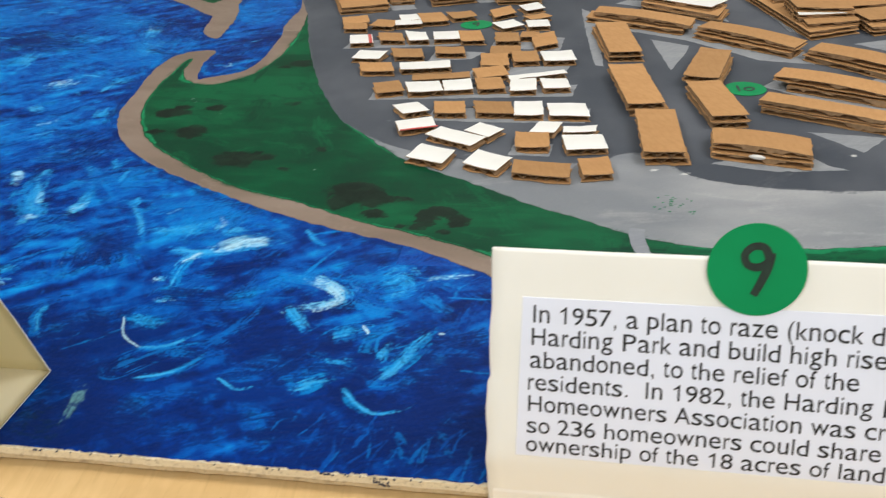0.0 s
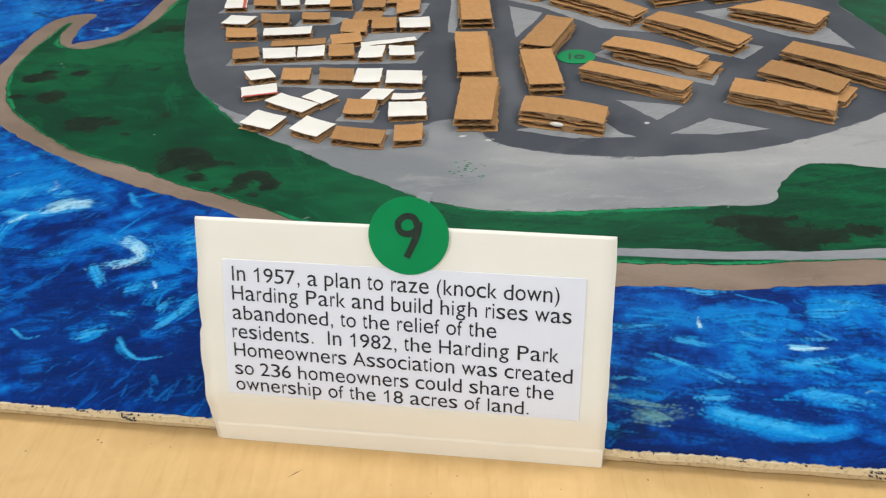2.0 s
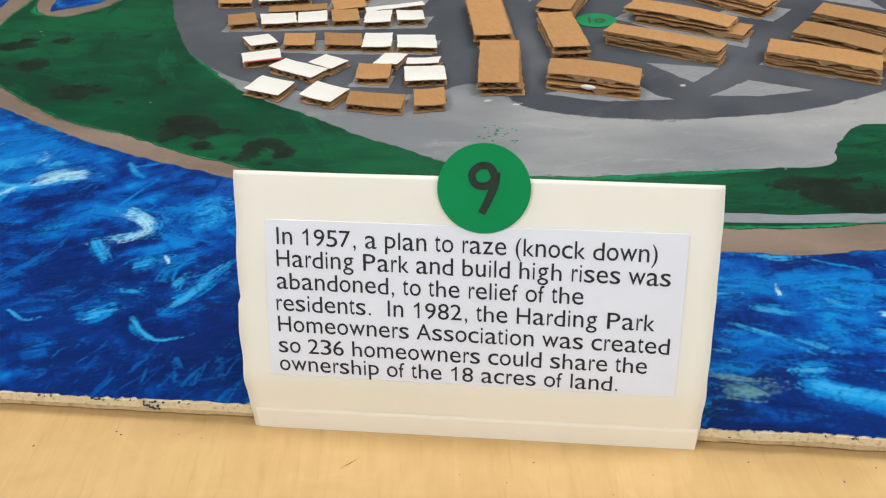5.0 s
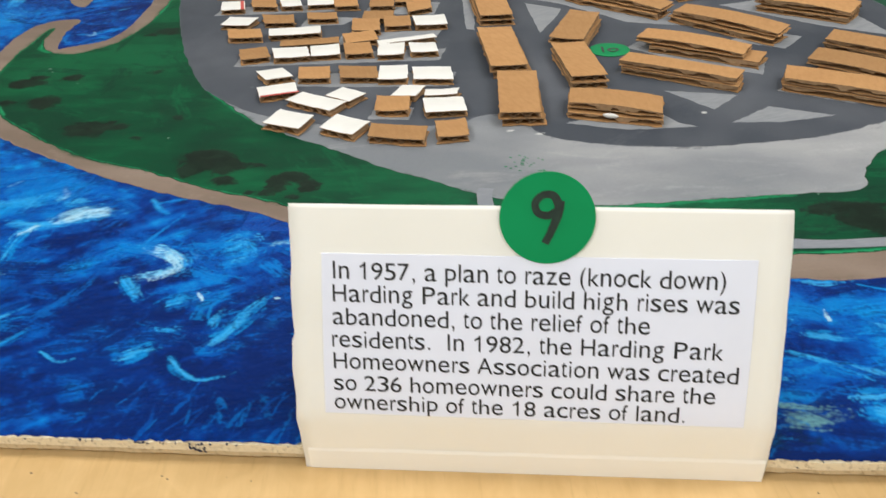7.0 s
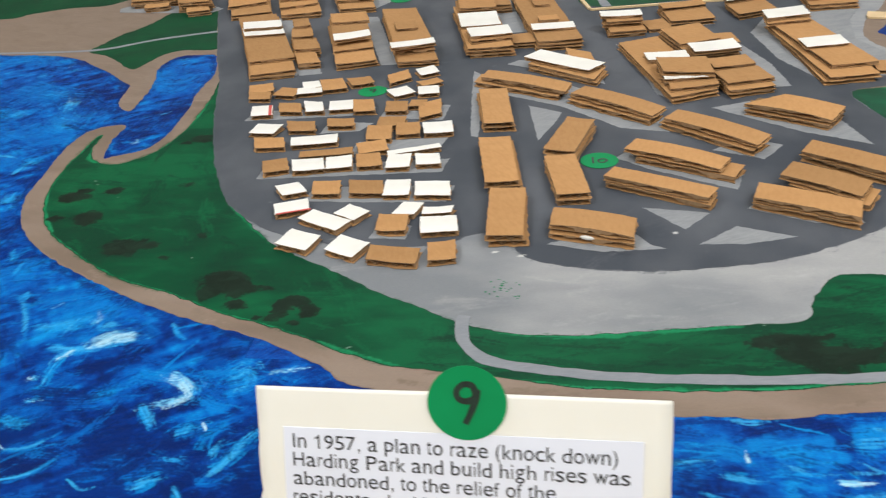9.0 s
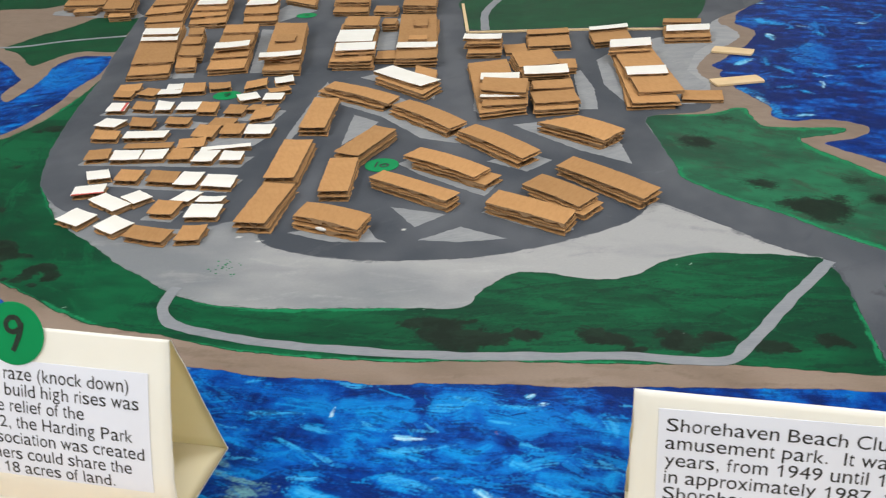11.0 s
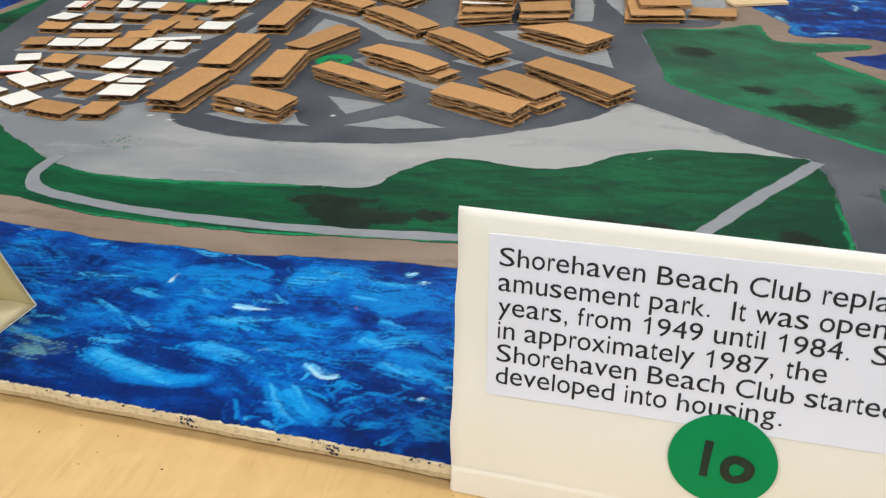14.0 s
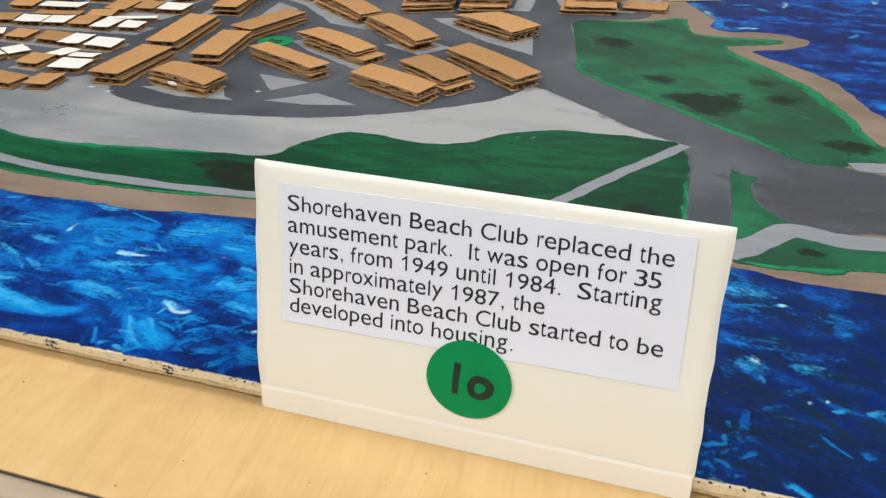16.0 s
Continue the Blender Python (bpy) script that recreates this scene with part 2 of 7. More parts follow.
def flowing(points, steps=5, wobble=0.0006, closed=True):
    """A smooth hand-painted line through the points."""
    pts = [Vector((x, y)) for x, y in points]
    n = len(pts)
    out = []
    for i in range(n if closed else n - 1):
        a, b, c, d = (pts[(i + k) % n] if closed else pts[min(max(i + k, 0), n - 1)] for k in (-1, 0, 1, 2))
        for s in range(steps):
            t = s / steps
            p = 0.5 * (2 * b + (c - a) * t + (2 * a - 5 * b + 4 * c - d) * t * t + (3 * b - a - 3 * c + d) * t ** 3)
            q = Vector((p.x * 170, p.y * 170, 3.7))
            r = q * 5.5
            dx = noise.noise(q) + 0.35 * noise.noise(r)
            dy = noise.noise(q + Vector((9, 4, 2))) + 0.35 * noise.noise(r + Vector((3, 7, 1)))
            out.append((p.x + wobble * dx, p.y + wobble * dy))
    if not closed:
        out.append(tuple(pts[-1]))
    return out


def edged(points, wobble):
    """Straight brushed edges between corners, a little uneven."""
    out = []
    for (ax, ay), (bx, by) in zip(points, points[1:] + points[:1]):
        n = max(2, int(math.hypot(bx - ax, by - ay) / 0.003))
        for i in range(n):
            x, y = ax + (bx - ax) * i / n, ay + (by - ay) * i / n
            q = Vector((x * 300, y * 300, 1.3))
            out.append((x + wobble * noise.noise(q), y + wobble * noise.noise(q + Vector((5, 8, 2)))))
    return out


def painted(name, points, z, mat, parent, label="", steps=12, wobble=0.0012):
    line = flowing(points, steps, wobble) if steps else edged(points, wobble)
    if area_of(line) < 0:
        line = line[::-1]
    bm = bmesh.new()
    prism(bm, line, z - 0.0002, z)
    return part(name, bm, mat, parent, label)


def ribbon(points, width, closed=False, wobble=0.0006):
    """The outline of a band of paint along a line."""
    line = [Vector(p) for p in flowing(points, 6, wobble, False)]
    left, right = [], []
    for i, p in enumerate(line):
        way = (line[min(i + 1, len(line) - 1)] - line[max(i - 1, 0)]).normalized()
        side = Vector((-way.y, way.x)) * width / 2 * (1 + 0.25 * noise.noise(Vector((p.x * 90, p.y * 90, 0))))
        left.append(tuple(p + side))
        right.append(tuple(p - side))
    return right + left[::-1]


def inside(x, y, poly):
    hit = False
    for (ax, ay), (bx, by) in zip(poly, poly[1:] + poly[:1]):
        if (ay > y) != (by > y) and x < (bx - ax) * (y - ay) / (by - ay) + ax:
            hit = not hit
    return hit


# ---- the room, plain ----
def room():
    x0, x1, y0, y1 = -3.6, 3.8, -2.6, 4.2
    for name, dims, mat, cat in (
        ("floor", (x0, x1, y0, y1, FLOOR - 0.1, FLOOR), LINO, "floor"),
        ("ceiling", (x0, x1, y0, y1, CEILING, CEILING + 0.1), CEIL, "ceiling"),
        ("wall_north", (x0, x1, y1, y1 + 0.12, FLOOR, CEILING), WALL, "wall"),
        ("wall_south", (x0, x1, y0 - 0.12, y0, FLOOR, CEILING), WALL, "wall"),
        ("wall_west", (x0 - 0.12, x0, y0, y1, FLOOR, CEILING), WALL, "wall"),
        ("wall_east", (x1, x1 + 0.12, y0, y1, FLOOR, CEILING), WALL, "wall"),
    ):
        bm = bmesh.new()
        box(bm, *dims)
        tagged(part(name, bm, mat), f"plain painted {cat} of the room", cat, "", "structure")


room()

# ---- the table ----
TABLE = -0.0072
EDGE = -0.0505


def table():
    base = thing("table", "maple laminate table with beige plastic edging", "table")
    bm = bmesh.new()
    box(bm, -0.95, 1.0, EDGE, 1.35, TABLE - 0.028, TABLE)
    part("tabletop", bm, MAPLE, base, "maple laminate top with fine flecks")
    # a rounded plastic edging along the front, a hair apart from the laminate
    bm = bmesh.new()
    prof = [(EDGE - 0.0004, TABLE - 0.028)]
    for k in range(9):
        a = radians(90 * k / 8)
        prof.append((EDGE - 0.0012 - 0.0075 * math.sin(a), TABLE - 0.0085 + 0.0083 * math.cos(a)))
    prof.append((EDGE - 0.0087, TABLE - 0.030))
    loops = [[bm.verts.new((x, y, z)) for y, z in prof] for x in (-0.95, 1.0)]
    for i in range(len(prof) - 1):
        bm.faces.new((loops[0][i], loops[1][i], loops[1][i + 1], loops[0][i + 1]))
    bm.faces.new(loops[0])
    bm.faces.new(loops[1][::-1])
    bmesh.ops.recalc_face_normals(bm, faces=bm.faces)
    part("edging", bm, EDGING, base, "rounded beige plastic edging", True)
    bm = bmesh.new()
    box(bm, -0.95, 1.0, EDGE - 0.0011, EDGE - 0.0002, TABLE - 0.02, TABLE - 0.0003)
    part("seam", bm, SEAM, base, "dark seam along the edging")
    for lx in (-0.88, 0.93):
        for ly in (0.05, 1.28):
            bm = bmesh.new()
            bmesh.ops.create_cone(bm, cap_ends=True, segments=16, radius1=0.02, radius2=0.02, depth=TABLE - 0.028 - FLOOR, matrix=Matrix.Translation((lx, ly, (TABLE - 0.028 + FLOOR) / 2)))
            part("leg", bm, STEEL, base, "grey steel leg")


table()
rnd = random.Random(11)
bm = bmesh.new()
for k in range(70):
    cx, cy = rnd.uniform(-0.3, 0.6), rnd.uniform(EDGE + 0.002, -0.003)
    rx = rnd.uniform(0.00015, 0.0004)
    prism(bm, [(cx + rx * rnd.uniform(0.6, 1.3) * math.cos(a * 1.05), cy + rx * rnd.uniform(0.5, 1.0) * math.sin(a * 1.05)) for a in range(6)], TABLE - 0.0001, TABLE + 0.00004)
for k in range(6):
    cx, cy, a = rnd.uniform(-0.2, 0.5), rnd.uniform(EDGE + 0.006, -0.012), rnd.uniform(-0.5, 0.9)
    ln = rnd.uniform(0.002, 0.006)
    ux, uy = math.cos(a) * ln, math.sin(a) * ln
    prism(bm, [(cx - ux, cy - uy), (cx + 0.0001, cy - 0.0001), (cx + ux, cy + uy), (cx - 0.0001, cy + 0.0001)], TABLE - 0.0001, TABLE + 0.00004)
tagged(part("wear", bm, SEAM, bpy.data.objects["table"], "tiny dark specks and scratches"), kind="stuff")
for px, py, watts in PANELS:
    fitting = thing("ceiling_light", "white framed ceiling light panel", "ceiling light", "ceiling lights", at=pose(px, py, CEILING))
    for a0, a1, b0, b1 in ((-0.64, 0.64, -0.34, -0.305), (-0.64, 0.64, 0.305, 0.34), (-0.64, -0.605, -0.305, 0.305), (0.605, 0.64, -0.305, 0.305)):
        bm = bmesh.new()
        box(bm, a0, a1, b0, b1, -0.03, -0.001)
        part("frame", bm, GLOW_FRAME, fitting)
    bm = bmesh.new()
    box(bm, -0.604, 0.604, -0.304, 0.304, -0.012, -0.001)
    part("diffuser", bm, GLOW_FRAME, fitting)

# ---- the painted map board ----
LEFT, RIGHT, BACK = -0.78, 0.72, 1.16
board = thing("map_board", "hardboard panel painted as a coastal neighbourhood map, lying on the table", "map board")


def ragged_slab(name, z0, z1, y_front, rag, mat, label):
    """A panel with a worn, slightly ragged front edge."""
    bm = bmesh.new()
    n = 420
    front = []
    for i in range(n + 1):
        x = LEFT + (RIGHT - LEFT) * i / n
        w = noise.noise(Vector((x * 60, z0 * 900, 1))) * 0.6 + noise.noise(Vector((x * 400, z0 * 700, 5))) * 0.5
        front.append((x, y_front + rag * w))
    prism(bm, front + [(RIGHT, BACK), (LEFT, BACK)], z0, z1)
    return part(name, bm, mat, board, label)


ragged_slab("upper_ply", -0.0031, -0.0003, 0.0, 0.0008, CHIP, "pale raw upper layer of the board")
ragged_slab("middle_ply", -0.0050, -0.0032, 0.0004, 0.0008, CHIP_SHADED, "raw middle layer of the board, tan with painted shade")
ragged_slab("glue_line", -0.0033, -0.0030, 0.0008, 0.0003, SEAM, "dark line between the layers")
# shaped to sit back, so that a shadow line shows beneath the board
ragged_slab("lower_ply", -0.0072, -0.0050, 0.0034, 0.0004, CHIP_SHADED, "lower layer of the board, set back for a shadow line")
ragged_slab("water_paint", -0.0003, 0.0, 0.0012, 0.0011, WATER, "deep blue painted water with lighter waves")

rnd = random.Random(21)
bm = bmesh.new()
for k in range(260):
    cx = rnd.uniform(-0.5, 0.62)
    if k > 30 and noise.noise(Vector((cx * 22, 3, 8))) < -0.05:
        continue
    long = rnd.uniform(0.0001, 0.0007)
    cz = -0.0002 - abs(rnd.gauss(0, 0.0007 if k < 30 else 0.00022))
    bmesh.ops.create_icosphere(bm, subdivisions=1, radius=1, matrix=pose(cx, -0.0001 + 0.0008 * noise.noise(Vector((cx * 60, 0, 1))), cz, 0, rnd.uniform(-15, 25), 0) @ Matrix.Diagonal((long, 0.0006, rnd.uniform(0.00005, 0.00015), 1)))
tagged(part("edge_smear", bm, DRIP, board, "specks of dark blue paint along the raw edge", True), kind="stuff")
for px, wide in ((0.1925, 0.006), (0.2375, 0.004), (-0.058, 0.005)):
    bm = bmesh.new()
    for k in range(22):
        rr = random.Random(k + int(px * 1000))
        cx, cz = px + rr.uniform(-wide, wide) / 2, rr.uniform(-0.0036, -0.0003)
        bmesh.ops.create_icosphere(bm, subdivisions=1, radius=1, matrix=pose(cx, -0.0002, cz, 0, rr.uniform(10, 50), 0) @ Matrix.Diagonal((rr.uniform(0.0001, 0.0006), 0.0004, rr.uniform(0.00005, 0.0002), 1)))
    part("paint_drip", bm, DRIP, board, "dark blue paint smear on the raw edge", True)

# outlines in metres on the board
SHORE_WEST = [(LEFT + 0.004, 0.684), (-0.5800, 0.6360), (-0.5239, 0.6318), (-0.4851, 0.6283), (-0.4476, 0.6208), (-0.4180, 0.6063), (-0.3864, 0.5807), (-0.3591, 0.5568), (-0.3391, 0.5360), (-0.3289, 0.5273), (-0.3231, 0.5075), (-0.3175, 0.4813), (-0.3060, 0.4650), (-0.2965, 0.4609), (-0.2979, 0.4784), (-0.3013, 0.5061), (-0.3090, 0.5393), (-0.3191, 0.5680), (-0.3203, 0.5939), (-0.3116, 0.6101), (-0.2964, 0.6120)]
INLET = [(-0.2800, 0.6120), (-0.2716, 0.5990), (-0.2563, 0.5540), (-0.2540, 0.5157), (-0.2515, 0.4907), (-0.2459, 0.4668), (-0.2425, 0.4336), (-0.2404, 0.4029), (-0.2451, 0.3816), (-0.2550, 0.3726), (-0.2657, 0.3661), (-0.2718, 0.3630), (-0.2764, 0.3755), (-0.2817, 0.3946), (-0.2828, 0.4095), (-0.2845, 0.4275)]
SHORE_SOUTHWEST = [(-0.2982, 0.4275), (-0.3096, 0.4190), (-0.3140, 0.4000), (-0.3125, 0.3730), (-0.3080, 0.3500), (-0.3035, 0.3290), (-0.2970, 0.2970), (-0.2840, 0.2700), (-0.2700, 0.2500), (-0.2460, 0.2270), (-0.2210, 0.2090), (-0.1960, 0.1940), (-0.1740, 0.1820), (-0.1540, 0.1710), (-0.1300, 0.1600), (-0.1050, 0.1510), (-0.0810, 0.1420), (-0.0570, 0.1300), (-0.0400, 0.1200), (-0.0271, 0.1090), (-0.0058, 0.1030)]
SHORE_SOUTH = [(0.0255, 0.0971), (0.0510, 0.0940), (0.0800, 0.0930), (0.1070, 0.0910), (0.1310, 0.0940), (0.1560, 0.0930), (0.1868, 0.0981), (0.2224, 0.1028), (0.2484, 0.1041), (0.2689, 0.1084), (0.3242, 0.1153), (0.3642, 0.1200), (0.4070, 0.1220), (0.4290, 0.1180), (0.4610, 0.1180), (0.5341, 0.1238), (0.6143, 0.1523)]
SHORE_EAST = [(0.5958, 0.2352), (0.5200, 0.2560), (0.4953, 0.2782), (0.4867, 0.2959), (0.4797, 0.3138), (0.4728, 0.3275), (0.4654, 0.3481), (0.4573, 0.3700), (0.4477, 0.3840), (0.4353, 0.3977), (0.4190, 0.4115), (0.4078, 0.4253), (0.4178, 0.4318), (0.4323, 0.4393), (0.4435, 0.4546), (0.4427, 0.4650), (0.4307, 0.4740), (0.4112, 0.4770), (0.3926, 0.4718), (0.3790, 0.4780), (0.3766, 0.4880), (0.3785, 0.5000), (0.3750, 0.5110), (0.3673, 0.5257), (0.3570, 0.5470), (0.3458, 0.5792), (0.3441, 0.5926), (0.3475, 0.6060), (0.3430, 0.6099), (0.3390, 0.6208), (0.3479, 0.6347), (0.3556, 0.6505), (0.3708, 0.6789), (0.3828, 0.7109), (0.3900, 0.7470), (0.3775, 0.7703), (0.3690, 0.7911), (0.3766, 0.8153), (0.400, BACK - 0.004)]
LAND = SHORE_WEST + INLET + SHORE_SOUTHWEST + SHORE_SOUTH + SHORE_EAST + [(LEFT + 0.004, BACK - 0.004)]
painted("beach_paint", LAND, 0.00022, SAND, board, "taupe painted beach along the shore")

TOWN_WEST = [(-0.3940, 0.9470), (-0.3390, 0.7851), (-0.2790, 0.6201), (-0.2520, 0.5521), (-0.2400, 0.5198), (-0.2160, 0.4449)]
PALE = TOWN_WEST + [(-0.1853, 0.3504), (-0.1385, 0.2596), (-0.0908, 0.2096), (-0.0129, 0.1639), (0.0362, 0.1390), (0.1550, 0.1421), (0.2511, 0.1711), (0.3674, 0.2022), (0.4005, 0.2589), (0.3366, 0.3412), (0.3048, 0.4062), (0.2795, 0.4715), (0.3106, 0.4980), (0.3262, 0.5173), (0.3337, 0.5514), (0.3334, 0.5735), (0.3278, 0.5870), (0.3248, 0.6077), (0.3308, 0.6360), (0.3440, 0.6694), (0.3609, 0.6962), (0.3715, 0.7206), (0.3720, 0.7420), (0.3632, 0.7672), (0.3560, 0.7975), (0.3700, 0.9843)]
painted("pale_ground", PALE, 0.00028, PALE_GREY, board, "pale grey painted ground with brush marks")

GREEN_WEST = [(-0.2454, 0.5382), (-0.2360, 0.4928), (-0.2324, 0.4604), (-0.2296, 0.4278), (-0.2311, 0.3953), (-0.2369, 0.3721), (-0.2466, 0.3590), (-0.2568, 0.3518), (-0.2721, 0.3552), (-0.2829, 0.3666), (-0.2900, 0.3806), (-0.2925, 0.3926), (-0.2943, 0.4070), (-0.2985, 0.4025), (-0.2965, 0.3784), (-0.2960, 0.3600), (-0.2935, 0.3420), (-0.2840, 0.3030), (-0.2680, 0.2700), (-0.2500, 0.2470), (-0.2210, 0.2230), (-0.1930, 0.2030), (-0.1730, 0.1920), (-0.1420, 0.1800), (-0.1100, 0.1640), (-0.0780, 0.1520), (-0.0510, 0.1400), (-0.0280, 0.1290), (-0.0039, 0.1210)]
GREEN_SOUTH = [(0.0356, 0.1170), (0.0730, 0.1101), (0.1122, 0.1090), (0.1620, 0.1120), (0.2105, 0.1192), (0.2675, 0.1257), (0.3170, 0.1320), (0.3578, 0.1333), (0.3882, 0.1350), (0.3880, 0.1570), (0.3860, 0.1930), (0.3823, 0.2248), (0.3763, 0.2422), (0.3680, 0.2450), (0.3410, 0.2450), (0.3090, 0.2410), (0.2860, 0.2260), (0.2750, 0.2120), (0.2531, 0.2040), (0.2290, 0.2070), (0.2134, 0.2070), (0.2039, 0.2015), (0.1919, 0.1819), (0.1845, 0.1650)]
GREEN_TOWN = [(0.1520, 0.1600), (0.1250, 0.1560), (0.0990, 0.1520), (0.0720, 0.1490), (0.0450, 0.1500), (0.0206, 0.1580), (-0.0020, 0.1710), (-0.0290, 0.1860), (-0.0520, 0.2030), (-0.0760, 0.2180), (-0.1020, 0.2370), (-0.1240, 0.2620), (-0.1450, 0.2890), (-0.1690, 0.3330), (-0.1940, 0.3930), (-0.2150, 0.4530), (-0.2400, 0.5228)]
painted("shore_park_paint", GREEN_WEST + GREEN_SOUTH + GREEN_TOWN, 0.00034, GRASS, board, "dark green painted park along the shore")
PARK_ROADSIDE = [(0.4533, 0.2363), (0.4432, 0.2351), (0.4330, 0.2380), (0.4252, 0.2439), (0.4143, 0.2559), (0.4000, 0.2665), (0.3845, 0.2795), (0.3720, 0.2910), (0.3600, 0.3010), (0.3440, 0.3125), (0.3330, 0.3200), (0.3165, 0.3358), (0.3020, 0.3520), (0.3000, 0.3690), (0.2885, 0.4185), (0.2790, 0.4600)]
EAST_PARK = [(0.2790, 0.4680), (0.2850, 0.4738), (0.3015, 0.4778), (0.3190, 0.4803), (0.3337, 0.4857), (0.3498, 0.4985), (0.3583, 0.4981), (0.3608, 0.4847), (0.3640, 0.4680), (0.3690, 0.4580), (0.3850, 0.4560), (0.4100, 0.4585), (0.4275, 0.4587), (0.4213, 0.4473), (0.4031, 0.4385), (0.3911, 0.4318), (0.4003, 0.4125), (0.4148, 0.3937), (0.4316, 0.3724), (0.4441, 0.3540), (0.4539, 0.3312), (0.4617, 0.3117), (0.4672, 0.2895), (0.4714, 0.2744), (0.4793, 0.2615), (0.4738, 0.2486), (0.4666, 0.2467), (0.4588, 0.2430)] + PARK_ROADSIDE
painted("east_park_paint", EAST_PARK, 0.00034, MEADOW, board, "green painted park on the eastern headland")
ROADSIDE = [(0.4015, 0.2180), (0.4076, 0.2131), (0.4157, 0.2103), (0.4129, 0.2028), (0.4132, 0.1920), (0.4170, 0.1811), (0.4229, 0.1732), (0.4293, 0.1680), (0.4241, 0.1599), (0.4166, 0.1480), (0.4083, 0.1353), (0.4064, 0.1473), (0.4051, 0.1574), (0.4042, 0.1860)]
painted("roadside_green", ROADSIDE, 0.00034, MEADOW, board, "fresh green painted wedge beside the road")
POINT = [(0.4090, 0.1288), (0.4270, 0.1520), (0.4450, 0.1560), (0.4696, 0.1590), (0.5542, 0.1640), (0.5542, 0.1369), (0.4630, 0.1340), (0.4460, 0.1270), (0.4290, 0.1250), (0.4150, 0.1250)]
painted("point_green", POINT, 0.00034, GRASS, board, "green painted strip on the point")
painted("creek_green", [(-0.4240, 0.6348), (-0.4203, 0.6644), (-0.4154, 0.6953), (-0.4063, 0.7131), (-0.3976, 0.7463), (-0.3900, 0.7800), (-0.3380, 0.7790), (-0.3091, 0.7002), (-0.2828, 0.6320), (-0.3195, 0.6292), (-0.3344, 0.6145), (-0.3399, 0.5918), (-0.3443, 0.5734), (-0.3523, 0.5753), (-0.3678, 0.5904), (-0.3934, 0.6159)], 0.00034, GRASS, board, "green painted wedge above the creek")
painted("northwest_green", [(LEFT + 0.01, 0.80), (-0.6150, 0.7790), (-0.5830, 0.8000), (-0.5430, 0.8200), (-0.4928, 0.8318), (-0.4692, 0.9128), (-0.4972, 1.0725), (LEFT + 0.01, 1.13)], 0.00034, GRASS, board, "green painted field in the far corner")

ROAD_SOUTH = [(-0.1890, 0.3720), (-0.1720, 0.3330), (-0.1580, 0.3060), (-0.1450, 0.2850), (-0.1230, 0.2630), (-0.0950, 0.2450), (-0.0513, 0.2327), (-0.0025, 0.2353), (0.0231, 0.2493), (0.0408, 0.2343), (0.0510, 0.2210), (0.0746, 0.2118), (0.1116, 0.2079), (0.1518, 0.2125), (0.1850, 0.2210), (0.2120, 0.2340), (0.2400, 0.2530), (0.2680, 0.2760), (0.2800, 0.2980), (0.2851, 0.3098), (0.3290, 0.2770), (0.3503, 0.2580), (0.3698, 0.2471), (0.3804, 0.2393), (0.3850, 0.2130), (0.3893, 0.1515), (0.4050, 0.1493), (0.4030, 0.2180)]
ROAD_EAST = [(0.4090, 0.2140), (0.4165, 0.2103), (0.4129, 0.2028), (0.4132, 0.1920), (0.4170, 0.1811), (0.4229, 0.1732), (0.4299, 0.1680), (0.4470, 0.1630), (0.4660, 0.1680), (0.5144, 0.1722), (0.5258, 0.2200), (0.4717, 0.2317)] + PARK_ROADSIDE + [(0.2850, 0.4745), (0.3010, 0.4800), (0.3200, 0.4860), (0.3300, 0.4960), (0.3286, 0.5116), (0.3073, 0.5096), (0.3137, 0.5634), (0.3040, 0.6588), (0.3146, 0.7284), (0.3493, 0.7859), (0.3651, 0.9643)]
painted("road_paint", TOWN_WEST + ROAD_SOUTH + ROAD_EAST, 0.00040, ROAD_GREY, board, "dark grey painted streets")
painted("corner_street_paint", [(0.376, 0.142), (0.376, 0.244), (0.440, 0.246), (0.436, 0.160), (0.412, 0.140)], 0.00031, ROAD_GREY, board, "dark grey painted street corner", 0, 0.001)
painted("north_green", [(0.0592, 0.8967), (0.0722, 0.8010), (0.0903, 0.7394), (0.1874, 0.7510), (0.2950, 0.7612), (0.3295, 0.7861), (0.3396, 0.9358), (0.2099, 0.9643)], 0.00046, GRASS, board, "green painted park behind the fence")

# pale lots that show beside the buildings
lots = [0]


def lot(*corners):
    lots[0] += 1
    painted("lot_paint", list(corners), 0.00046 + 0.000004 * lots[0], LOT_GREY, board, steps=0, wobble=0.0011)


lot((0.1160, 0.2810), (0.1540, 0.2740), (0.1380, 0.2540))
lot((0.1439, 0.2370), (0.1670, 0.2580), (0.1978, 0.2460), (0.1703, 0.2376))
lot((0.0390, 0.4540), (0.0650, 0.4389), (0.0590, 0.4140), (0.0490, 0.3850))
lot((0.1020, 0.3540), (0.1150, 0.3700), (0.1813, 0.3282), (0.1744, 0.3044), (0.1240, 0.3350))
lot((0.1015, 0.2605), (0.1192, 0.2350), (0.1260, 0.2320), (0.0907, 0.2280), (0.0606, 0.2366))
lot((0.1750, 0.4420), (0.2067, 0.4557), (0.2558, 0.4302), (0.2699, 0.3711), (0.2300, 0.3940))
lot((-0.0050, 0.5080), (0.0210, 0.4780), (0.0630, 0.4521), (0.1080, 0.4060), (0.1419, 0.3972), (0.1369, 0.4393), (0.0687, 0.4995), (0.0104, 0.5319))
lot((0.1760, 0.2800), (0.1860, 0.2910), (0.2313, 0.2896), (0.2367, 0.2623), (0.2104, 0.2619))
lot((0.1660, 0.3650), (0.1922, 0.3852), (0.2130, 0.3720), (0.1980, 0.3490))
